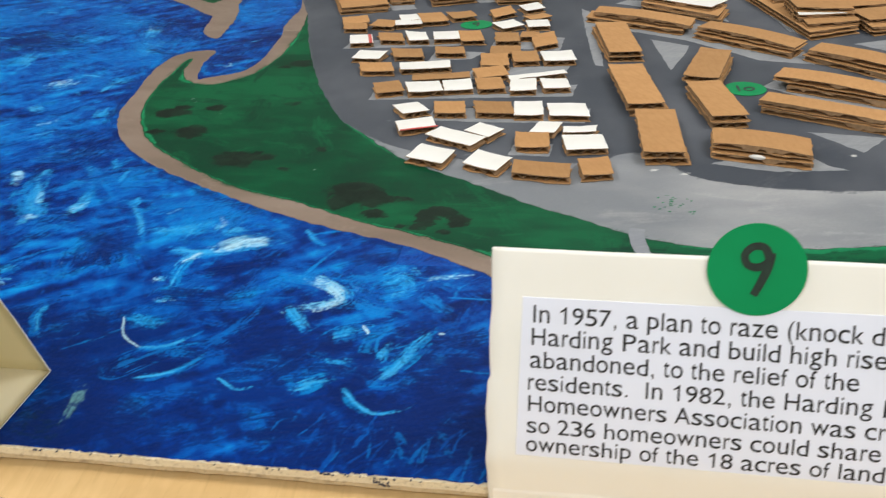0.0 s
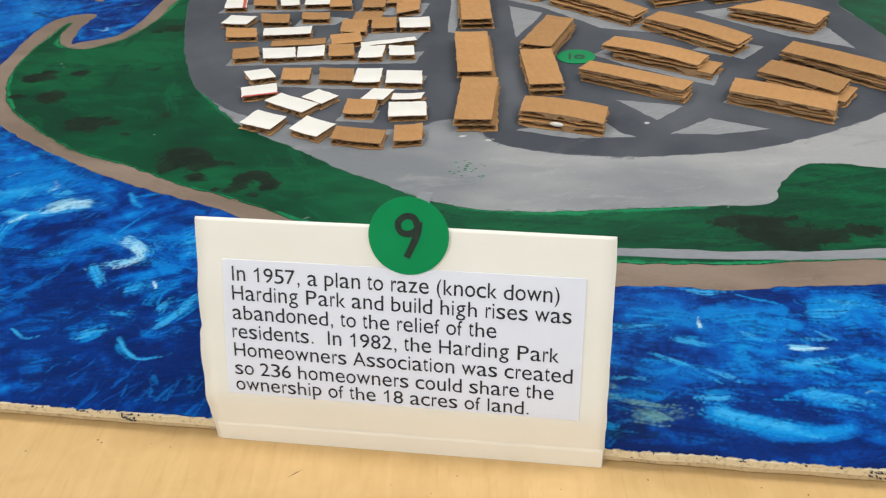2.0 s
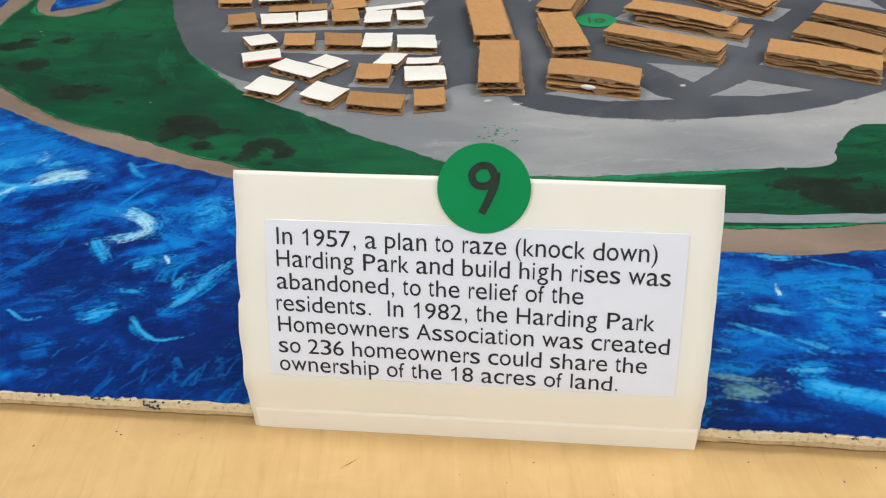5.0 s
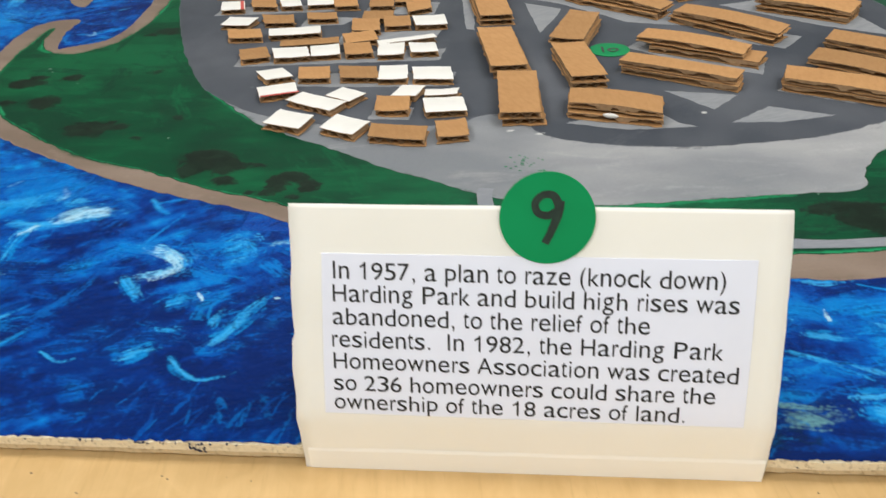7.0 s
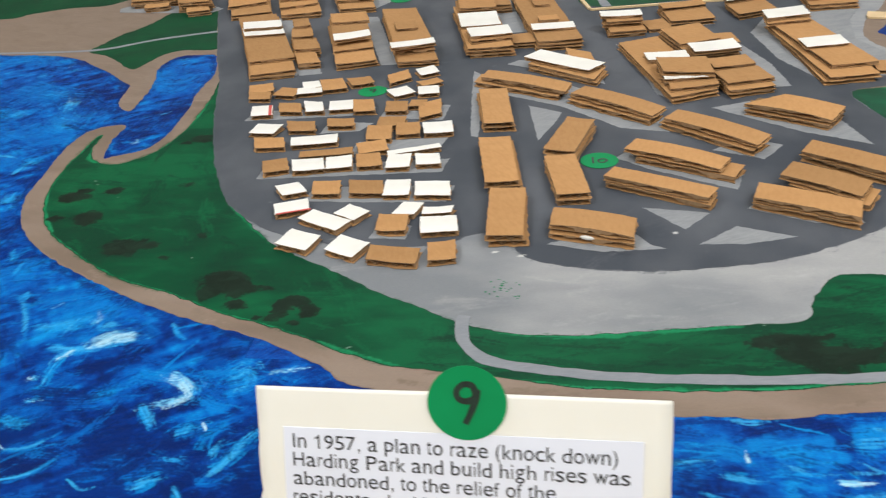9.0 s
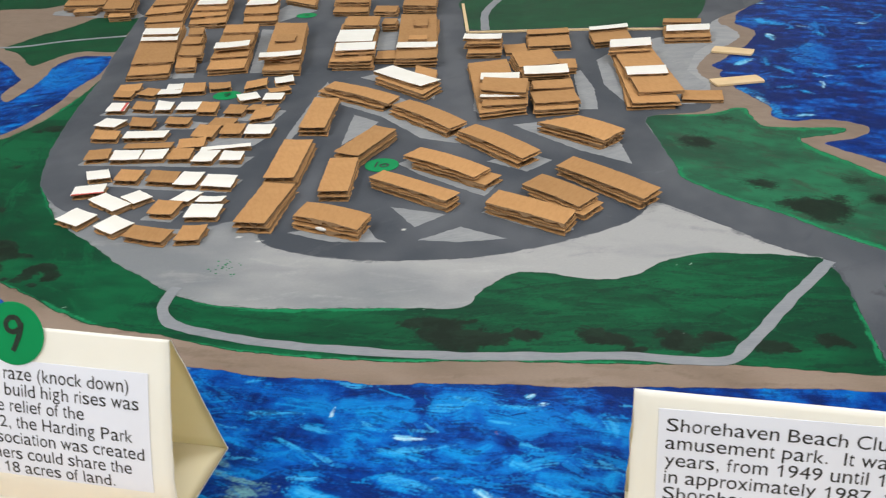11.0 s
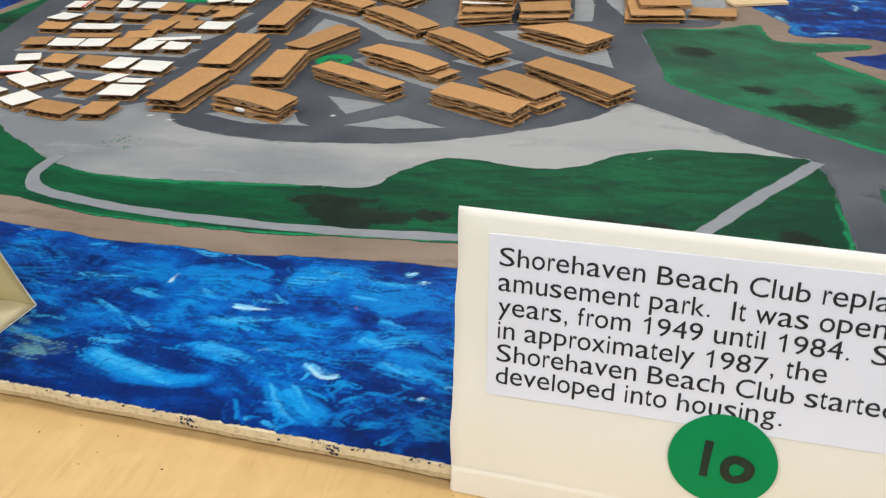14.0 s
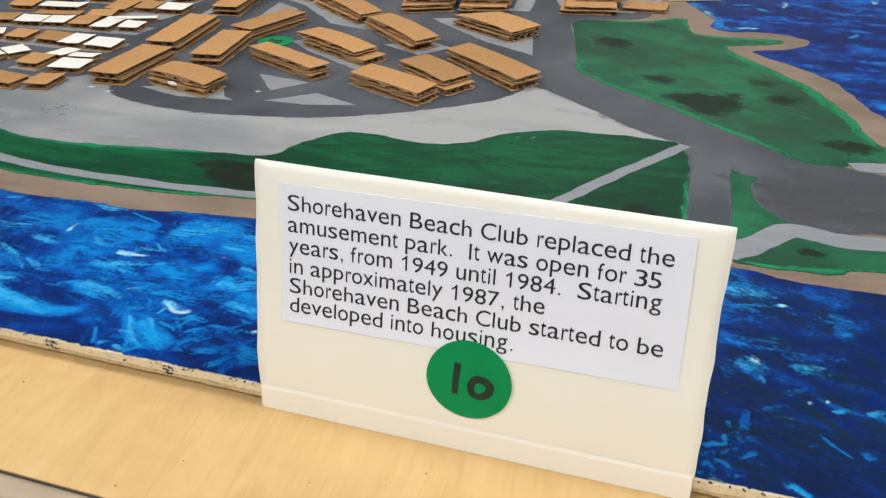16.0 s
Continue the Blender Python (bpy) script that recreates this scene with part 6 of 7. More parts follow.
def stack(label, along, sheets):
    """A big building of stacked sheets: x, y, width, depth, turn, skew, sheets below, sheets, colour of the top."""
    rnd = maker()
    x, y, _, _, turn = sheets[0][:5]
    ob = thing("model_tower", label, "model building", "cardboard towers", at=pose(x, y, BASE, 0, 0, turn))
    back = pose(x, y, BASE, 0, 0, turn).inverted()
    for sx, sy, w, d, st, skew, below, count, colour in sheets:
        p = back @ Vector((sx, sy, 0))
        for k in range(count):
            top = colour == "white" and k == count - 1
            slip = (rnd.gauss(0, 0.0008), rnd.gauss(-0.0003, 0.0010), rnd.gauss(0, 1.2)) if k < count - 1 else (0, 0, 0)
            sheet(ob, w * (1 + rnd.uniform(-0.02, 0.02)) if k < count - 1 else w, d, skew, (below + k) * LEVEL + 0.0003 * (below > 0), rnd, WHITE_LINER if top else None, along, "roof_slab" if below else "storey", 0, (p.x + slip[0], p.y + slip[1], st - turn + slip[2]), "white roof slab" if top else "", LEVEL - 0.0001)
    return ob


# rows of small houses, from the far street to the near one
house(-0.1924, 0.4986, 0.0210, 0.0207, 14, -0.0006)
house(-0.1887, 0.4798, 0.0196, 0.0162, -5, -0.0056)
house(-0.1669, 0.4887, 0.0192, 0.0193, -9, -0.0020)
house(-0.1489, 0.4909, 0.0208, 0.0158, 14, -0.0003, "white")
house(-0.1500, 0.5050, 0.0144, 0.0168, 12, -0.0025, "white")
house(-0.1303, 0.5059, 0.0210, 0.0286, 10, -0.0039)
house(-0.1077, 0.5107, 0.0192, 0.0190, 12, -0.0043)
house(-0.0756, 0.5197, 0.0216, 0.0209, 41, 0.0094)
house(-0.0526, 0.5345, 0.0175, 0.0187, 32, 0.0025, "white")
house(-0.0471, 0.5046, 0.0195, 0.0134, 33, -0.0000)
house(-0.0680, 0.4834, 0.0183, 0.0189, 29, -0.0010, "white")
house(-0.0437, 0.4855, 0.0171, 0.0195, 13, -0.0003, "white")
house(-0.1758, 0.4448, 0.0179, 0.0218, 4, -0.0046, "red")
house(-0.1529, 0.4505, 0.0190, 0.0201, -4, -0.0081)
house(-0.1330, 0.4520, 0.0160, 0.0226, -4, -0.0085, "white")
house(-0.1115, 0.4551, 0.0198, 0.0221, 10, -0.0011, "white")
house(-0.0922, 0.4523, 0.0175, 0.0258, 4, -0.0052)
house(-0.0645, 0.4495, 0.0182, 0.0223, -4, -0.0038)
house(-0.0489, 0.4560, 0.0134, 0.0149, 6, 0.0012)
house(-0.0368, 0.4439, 0.0197, 0.0287, 31, 0.0120)
house(-0.1595, 0.4059, 0.0213, 0.0186, -5, -0.0002, "white")
house(-0.1312, 0.4107, 0.0225, 0.0185, -1, -0.0063)
house(-0.1026, 0.4168, 0.0209, 0.0164, 2, -0.0029)
house(-0.0637, 0.4180, 0.0215, 0.0172, -4, -0.0014)
house(-0.0681, 0.3960, 0.0190, 0.0261, -0, -0.0040)
house(-0.0470, 0.4033, 0.0178, 0.0236, 7, -0.0022)
house(-0.0258, 0.4035, 0.0215, 0.0235, 11, -0.0002, "white")
house(-0.1478, 0.3791, 0.0228, 0.0194, 2, -0.0058)
house(-0.1135, 0.3837, 0.0349, 0.0172, 12, -0.0002, "white")
house(-0.0988, 0.3602, 0.0376, 0.0101, 9, -0.0005)
house(-0.0675, 0.3691, 0.0211, 0.0185, 15, -0.0007)
house(-0.0359, 0.3636, 0.0379, 0.0067, 15, 0.0000, "white")
house(-0.1295, 0.3389, 0.0174, 0.0208, 20, -0.0000)
house(-0.1065, 0.3394, 0.0226, 0.0201, 5, -0.0038, "white")
house(-0.0858, 0.3441, 0.0182, 0.0196, 12, -0.0014, "white")
house(-0.0650, 0.3469, 0.0170, 0.0216, 10, -0.0024)
house(-0.0446, 0.3441, 0.0165, 0.0215, 1, -0.0007, "white")
house(-0.0244, 0.3464, 0.0169, 0.0181, 4, -0.0032, "white")
house(-0.1089, 0.3014, 0.0161, 0.0175, 27, -0.0031, "white")
house(-0.0846, 0.3037, 0.0185, 0.0202, 1, -0.0029)
house(-0.0580, 0.3043, 0.0223, 0.0201, -2, -0.0049)
house(-0.0369, 0.3034, 0.0169, 0.0220, 3, -0.0014, "white")
house(-0.0152, 0.3025, 0.0228, 0.0206, -1, -0.0028, "white")
house(-0.0997, 0.2764, 0.0218, 0.0161, 20, 0.0004, "red")
house(-0.0746, 0.2594, 0.0321, 0.0143, -30, 0.0006, "white")
house(-0.0602, 0.2683, 0.0174, 0.0145, -32, -0.0008, "white")
house(-0.0246, 0.2742, 0.0138, 0.0156, -7, 0.0034, "white")
house(-0.0055, 0.2711, 0.0188, 0.0088, 6, 0.0008, "white")
house(-0.0320, 0.2550, 0.0186, 0.0199, -1, -0.0018)
house(-0.0043, 0.2546, 0.0221, 0.0206, 7, -0.0012, "white")
house(-0.0831, 0.2350, 0.0216, 0.0193, -24, -0.0019, "white")
house(-0.0532, 0.2266, 0.0218, 0.0185, -30, -0.0022, "white")
house(-0.0245, 0.2178, 0.0301, 0.0164, -7, -0.0018)
house(0.0025, 0.2212, 0.0160, 0.0208, 16, 0.0017)

# blocks of flats round the green
block(0.0147, 0.4382, 0.0226, 0.0728, 2, -0.0079)
block(0.0249, 0.3387, 0.0220, 0.0734, 8, -0.0007, slide=(0.003, 0.0))
block(0.0357, 0.2636, 0.0216, 0.0615, 2, -0.0006, 2, slide=(0.002, 0.001))
block(0.0721, 0.3788, 0.0211, 0.0589, -17, -0.0028, slide=(0.003, -0.001))
block(0.0702, 0.3141, 0.0208, 0.0582, 9, -0.0004, slide=(0.001, -0.002))
near = block(0.0860, 0.2492, 0.0486, 0.0218, -16, -0.0042, 2, "y", (0.0, -0.002))
bm = bmesh.new()
bmesh.ops.create_uvsphere(bm, u_segments=12, v_segments=6, radius=1, matrix=pose(0.0005, -0.0128, 0.0038) @ Matrix.Diagonal((0.0042, 0.0012, 0.0013, 1)))
part("glue_blob", bm, GLUE, near, "dried white glue blob", True)
block(0.0344, 0.4923, 0.0800, 0.0195, -29, -0.0055, 2, "y", (-0.004, -0.003))
block(0.1060, 0.4431, 0.0766, 0.0202, -40, -0.0031, 2, "y", (-0.002, -0.003))
block(0.1710, 0.3883, 0.0751, 0.0202, -42, -0.0023, 2, "y", (-0.001, -0.002))
block(0.1407, 0.3437, 0.0660, 0.0202, -30, -0.0010, 2, "y", (0.009, -0.001))
block(0.1267, 0.3009, 0.0678, 0.0157, -28, -0.0007, 2, "y", (0.0, -0.001))
block(0.2302, 0.4251, 0.0627, 0.0297, -32, 0.0, 2, "y", (0.0, -0.002), None, 0.018, "cardboard block with a tapered, hand-cut roof")
block(0.2535, 0.3297, 0.0765, 0.0210, -39, -0.0028, 2, "y", (0.0, -0.001))
block(0.2243, 0.3041, 0.0492, 0.0224, -37, -0.0028, 2, "y", (0.006, -0.001))
block(0.2081, 0.2764, 0.0582, 0.0208, -26, -0.0031, 2, "y", (0.0, -0.001))

# the big buildings of the northern blocks
stack("terraced cardboard building with two white roof slabs", "y", [
    (-0.2294, 0.6255, 0.0407, 0.1967, 15, -0.0231, 0, 2, "brown"),
    (-0.2346, 0.6388, 0.0408, 0.1685, 17, -0.0172, 2, 1, "brown"),
    (-0.2372, 0.6464, 0.0413, 0.0273, 6, -0.0082, 3, 1, "white"),
    (-0.2420, 0.6604, 0.0394, 0.0267, 7, -0.0065, 3, 2, "white")])
stack("narrow row of overlapping small cardboard sheets", "y", [
    (-0.1745, 0.5784, 0.0201, 0.0423, 8, -0.0110, 0, 2, "brown"),
    (-0.1832, 0.6092, 0.0242, 0.0376, 5, -0.0105, 0, 3, "brown"),
    (-0.1945, 0.6375, 0.0204, 0.0307, 6, -0.0064, 0, 4, "brown"),
    (-0.2023, 0.6642, 0.0160, 0.0294, 12, -0.0043, 0, 5, "brown")])
stack("terraced cardboard building with a white slab", "y", [
    (-0.1422, 0.6254, 0.0363, 0.1447, 17, 0.0009, 0, 2, "brown"),
    (-0.1466, 0.6404, 0.0372, 0.1135, 17, 0.0011, 2, 1, "brown"),
    (-0.1504, 0.6561, 0.0358, 0.0811, 19, 0.0015, 3, 1, "brown"),
    (-0.1375, 0.6115, 0.0343, 0.0224, 22, 0.0013, 4, 1, "white"),
    (-0.1549, 0.6764, 0.0368, 0.0357, 9, -0.0055, 4, 1, "brown")])
stack("terraced cardboard building with a narrow white slab", "y", [
    (-0.0873, 0.6337, 0.0362, 0.1619, 6, -0.0286, 0, 2, "brown"),
    (-0.0901, 0.6441, 0.0362, 0.1406, 6, -0.0250, 2, 1, "brown"),
    (-0.0912, 0.6493, 0.0360, 0.1302, 6, -0.0235, 3, 1, "brown"),
    (-0.0728, 0.5799, 0.0411, 0.0178, 19, 0.0011, 4, 1, "white"),
    (-0.0896, 0.6401, 0.0205, 0.0269, 11, -0.0019, 4, 1, "brown")])
stack("cardboard building with two broad white roof slabs", "y", [
    (-0.0182, 0.6524, 0.0406, 0.1494, 7, -0.0146, 0, 3, "brown"),
    (-0.0208, 0.6643, 0.0392, 0.0490, 9, -0.0017, 3, 1, "white"),
    (-0.0056, 0.6117, 0.0389, 0.0304, 14, 0.0006, 3, 2, "white"),
    (-0.0285, 0.7158, 0.0373, 0.0421, 4, -0.0052, 3, 2, "brown")])
stack("small low cardboard annexe", "y", [
    (0.0252, 0.6155, 0.0213, 0.0283, 7, -0.0011, 0, 2, "brown")])
stack("small low cardboard annexe", "y", [
    (-0.0039, 0.7391, 0.0159, 0.0271, 5, -0.0013, 0, 3, "brown")])
stack("cardboard building with a white slab and two small slabs", "y", [
    (0.0417, 0.6821, 0.0407, 0.1790, 6, -0.0189, 0, 3, "brown"),
    (0.0528, 0.6317, 0.0400, 0.0218, 8, -0.0001, 3, 1, "white"),
    (0.0473, 0.6597, 0.0191, 0.0158, 6, -0.0005, 3, 1, "brown"),
    (0.0356, 0.7253, 0.0149, 0.0356, 5, -0.0036, 3, 1, "brown")])
stack("long cardboard block with a slanting white roof", "y", [
    (0.0668, 0.5310, 0.0705, 0.0281, -39, -0.0097, 0, 2, "brown"),
    (0.0648, 0.5368, 0.0696, 0.0236, -37, -0.0000, 2, 1, "white"),
    (0.0800, 0.5447, 0.0232, 0.0458, -19, -0.0234, 0, 2, "brown")])
stack("far stepped cardboard stack", "y", [
    (-0.3612, 0.7776, 0.0252, 0.0407, 18, -0.0055, 0, 2, "brown"),
    (-0.3817, 0.8185, 0.0373, 0.0862, 6, -0.0268, 0, 4, "brown")])
stack("far stepped cardboard stack", "y", [
    (-0.3093, 0.8129, 0.0448, 0.1591, 17, -0.0082, 0, 2, "brown"),
    (-0.3158, 0.8279, 0.0438, 0.1256, 26, 0.0170, 2, 1, "brown"),
    (-0.3203, 0.8442, 0.0411, 0.0928, 22, 0.0035, 3, 1, "brown")])
stack("far stepped cardboard stack with a white slab", "y", [
    (-0.2442, 0.7932, 0.0434, 0.1298, 9, -0.0231, 0, 2, "brown"),
    (-0.2483, 0.8047, 0.0422, 0.1072, 21, 0.0041, 2, 1, "brown"),
    (-0.2507, 0.8140, 0.0426, 0.0866, 8, -0.0165, 3, 1, "brown"),
    (-0.2466, 0.8042, 0.0362, 0.0304, 9, -0.0045, 4, 1, "white")])
stack("far stepped cardboard stack with a white slab", "y", [
    (-0.1798, 0.7962, 0.0398, 0.1061, 9, -0.0178, 0, 2, "brown"),
    (-0.1837, 0.8079, 0.0405, 0.0818, 9, -0.0138, 2, 1, "brown"),
    (-0.1867, 0.8172, 0.0366, 0.0310, 17, 0.0027, 3, 1, "white")])
stack("far flat cardboard sheet", "y", [
    (-0.1536, 0.8648, 0.0556, 0.0371, -29, -0.0355, 0, 2, "brown")])
stack("plain stacked cardboard building at the far end", "y", [
    (-0.0747, 0.8293, 0.0434, 0.0722, -1, -0.0175, 0, 2, "brown"),
    (-0.0771, 0.8412, 0.0430, 0.0480, -4, -0.0143, 2, 2, "brown")])
stack("far low cardboard sheet", "y", [
    (-0.0274, 0.8115, 0.0277, 0.0330, 3, -0.0030, 0, 2, "brown")])
stack("plain stacked cardboard building at the far end", "y", [
    (0.0101, 0.8362, 0.0405, 0.0649, -3, -0.0145, 0, 4, "brown")])
stack("stepped cardboard stack with a white slab", "y", [
    (0.1197, 0.6457, 0.0343, 0.0393, 10, 0.0015, 0, 2, "brown"),
    (0.1174, 0.6534, 0.0366, 0.0232, 12, 0.0041, 2, 1, "brown"),
    (0.1182, 0.6521, 0.0337, 0.0262, 8, 0.0012, 3, 1, "brown"),
    (0.1163, 0.6552, 0.0383, 0.0183, 2, -0.0005, 4, 1, "white")])
stack("small low cardboard annexe", "y", [
    (0.1494, 0.6554, 0.0221, 0.0308, 15, 0.0018, 0, 1, "brown")])
stack("cardboard stack with open flutes in front", "x", [
    (0.1798, 0.6841, 0.0419, 0.0556, 12, 0.0038, 0, 2, "brown"),
    (0.1776, 0.7018, 0.0442, 0.0197, 17, 0.0026, 2, 1, "brown")])
stack("cardboard stack with a tilted white slab", "x", [
    (0.2423, 0.6989, 0.0417, 0.0418, 27, 0.0125, 0, 2, "brown"),
    (0.2389, 0.7222, 0.0428, 0.0148, 25, 0.0057, 2, 1, "white")])
stack("cardboard stack with a white slab", "y", [
    (0.3192, 0.7198, 0.0460, 0.0449, 7, 0.0057, 0, 2, "brown"),
    (0.3206, 0.7237, 0.0443, 0.0235, 10, 0.0050, 2, 1, "white"),
    (0.3153, 0.7526, 0.0396, 0.0175, 4, 0.0022, 2, 1, "brown")])
stack("long cardboard building with two white slabs", "y", [
    (0.2759, 0.5637, 0.0394, 0.1497, 13, 0.0117, 0, 2, "brown"),
    (0.2778, 0.5731, 0.0380, 0.1322, 14, 0.0054, 2, 1, "brown"),
    (0.2786, 0.5604, 0.0360, 0.0246, 12, 0.0021, 3, 1, "white"),
    (0.2632, 0.6372, 0.0390, 0.0345, 13, 0.0081, 3, 1, "brown"),
    (0.2630, 0.6405, 0.0403, 0.0274, 17, 0.0073, 4, 1, "white")])
stack("small low cardboard annexe", "y", [
    (0.3256, 0.5209, 0.0326, 0.0251, 4, 0.0027, 0, 1, "brown")])
stack("long cardboard building with crossing slabs", "y", [
    (0.1472, 0.5292, 0.0395, 0.1417, 26, 0.0301, 0, 2, "brown"),
    (0.1501, 0.5419, 0.0351, 0.0215, 8, -0.0002, 2, 1, "white"),
    (0.1647, 0.4744, 0.0378, 0.0199, 15, 0.0029, 2, 1, "brown"),
    (0.1596, 0.4834, 0.0348, 0.0147, 7, 0.0013, 2, 2, "white"),
    (0.1603, 0.4993, 0.0391, 0.0374, -4, -0.0052, 2, 3, "brown")])
stack("cardboard tower with a white slab", "y", [
    (0.1802, 0.5887, 0.0427, 0.0779, 23, 0.0075, 0, 2, "brown"),
    (0.1748, 0.6026, 0.0389, 0.0481, 23, 0.0066, 2, 1, "brown"),
    (0.1900, 0.5557, 0.0400, 0.0250, 14, 0.0028, 2, 2, "white")])
stack("small low cardboard annexe", "y", [
    (0.2051, 0.5974, 0.0180, 0.0303, 7, -0.0004, 0, 2, "brown")])
stack("cardboard stack of two terraces", "y", [
    (0.2024, 0.5031, 0.0365, 0.0745, 16, 0.0095, 0, 2, "brown"),
    (0.2042, 0.4894, 0.0372, 0.0288, 17, 0.0008, 2, 1, "brown"),
    (0.1988, 0.5228, 0.0350, 0.0243, 17, 0.0031, 2, 1, "brown")])
stack("far stepped cardboard stack in three terraces", "y", [
    (-0.4423, 0.8420, 0.0540, 0.0760, 8, -0.0200, 0, 3, "brown"),
    (-0.4480, 0.8560, 0.0500, 0.0480, 10, -0.0120, 3, 1, "brown"),
    (-0.4510, 0.8660, 0.0480, 0.0300, 6, -0.0080, 4, 1, "brown")])
stack("small low cardboard annexe", "y", [
    (-0.4170, 0.7925, 0.0290, 0.0180, 12, -0.0020, 0, 2, "brown")])

# ---- wooden sticks: piers and a fence ----


def stick(name, x0, y0, x1, y1, width, z, label, category, thick=0.0018):
    a, b = Vector((x0, y0)), Vector((x1, y1))
    ln = (b - a).length
    ob = thing(name, label, category, name + "s", at=pose((x0 + x1) / 2, (y0 + y1) / 2, z, 0, 0, math.degrees(math.atan2(y1 - y0, x1 - x0))))
    bm = bmesh.new()
    ends = []
    for sgn in (1, -1):
        for k in range(7):
            t = radians(-90 + 180 * k / 6)
            ends.append((sgn * (ln / 2 - width / 2 * 0.12 + width / 2 * 0.12 * math.cos(t)), sgn * width / 2 * math.sin(t)))
    prism(bm, ends, 0, thick)
    part("stick", bm, STICK, ob)
    return ob


stick("pier_stick", 0.3425, 0.6700, 0.3800, 0.6596, 0.019, 0.0007, "flat pale wooden stick laid as a pier over the water", "pier")
stick("pier_stick", 0.3359, 0.5606, 0.3782, 0.5766, 0.018, 0.0007, "flat pale wooden stick laid as a pier over the water", "pier")
for seg in ((0.0880, 0.7230, 0.1582, 0.7339), (0.1582, 0.7339, 0.2280, 0.7423), (0.2280, 0.7423, 0.2970, 0.7470), (0.0580, 0.8570, 0.0873, 0.7263)):
    stick("fence_stick", *seg, 0.0035, 0.0007, "thin pale wooden stick glued down as a fence", "fence")


# ---- green stickers on the map ----
def stroke_mesh(bm, pts, width, z):
    """A marker line of even width."""
    line = ribbon(pts, width, wobble=0.0)
    half = len(line) // 2
    right, left = line[:half], line[half:][::-1]
    a = [bm.verts.new((x, y, z + 0.0000015 * k)) for k, (x, y) in enumerate(right)]
    b = [bm.verts.new((x, y, z + 0.0000015 * k)) for k, (x, y) in enumerate(left)]
    for i in range(half - 1):
        try:
            bm.faces.new((a[i], a[i + 1], b[i + 1], b[i]))
        except ValueError:
            pass


NINE = [(0.0028, 0.0035), (0.0012, 0.0062), (-0.0016, 0.0062), (-0.0034, 0.0040), (-0.0026, 0.0014), (0.0, 0.0008), (0.0024, 0.0022), (0.0030, 0.0048), (0.0026, 0.0010), (0.0012, -0.0034), (-0.0002, -0.0068)]
ONE = [(-0.0040, 0.0052), (-0.0042, 0.0), (-0.0042, -0.0050)]
ROUND = [(0.0022, 0.0014), (0.0009, -0.0006), (0.0013, -0.0034), (0.0034, -0.0043), (0.0058, -0.0028), (0.0064, -0.0004), (0.0050, 0.0010), (0.0034, 0.0014), (0.0018, 0.0012)]
NOUGHT = [(0.0014, 0.0018), (-0.0006, -0.0004), (-0.0002, -0.0030), (0.0020, -0.0040), (0.0042, -0.0026), (0.0046, 0.0002), (0.0030, 0.0016), (0.0010, 0.0014)]


def map_sticker(x, y, z, turn, digits, label):
    ob = thing("map_sticker", label, "sticker", "map stickers", at=pose(x, y, z, 0, 0, turn))
    bm = bmesh.new()
    prism(bm, [(0.0125 * math.cos(2 * math.pi * k / 48), 0.0125 * math.sin(2 * math.pi * k / 48)) for k in range(48)], 0, 0.0002)
    part("disc", bm, STICKER, ob)
    bm = bmesh.new()
    for pts in digits:
        stroke_mesh(bm, pts, 0.0016, 0.0004)
    bmesh.ops.recalc_face_normals(bm, faces=bm.faces)
    part("digits", bm, MARKER, ob, "black marker number")


map_sticker(-0.0937, 0.4941, 0.0007, 10, [[(p[0] * 0.75, p[1] * 0.75) for p in NINE]], "round green sticker with a handwritten 9 among the houses")
map_sticker(0.0915, 0.3490, 0.0007, 4, [ONE, NOUGHT], "round green sticker with a handwritten 10 between the blocks")
map_sticker(-0.1238, 0.7971, 0.0007, 10, [[(0.003, -0.003), (-0.002, 0.0), (0.002, 0.004)]], "round green sticker among the far buildings")


# ---- folded tent cards along the front edge ----
def between(table_of, z):
    for (z0, y0), (z1, y1) in zip(table_of, table_of[1:]):
        if z <= z1:
            f = (z - z0) / (z1 - z0)
            return y0 + (y1 - y0) * f
    return table_of[-1][1]


def face_of(profile):
    """The front panel's depth at each height, smoothed."""
    fine = [(z, y) for z, y in flowing(profile, 8, 0.0, False)]
    return lambda z: between(fine, z)


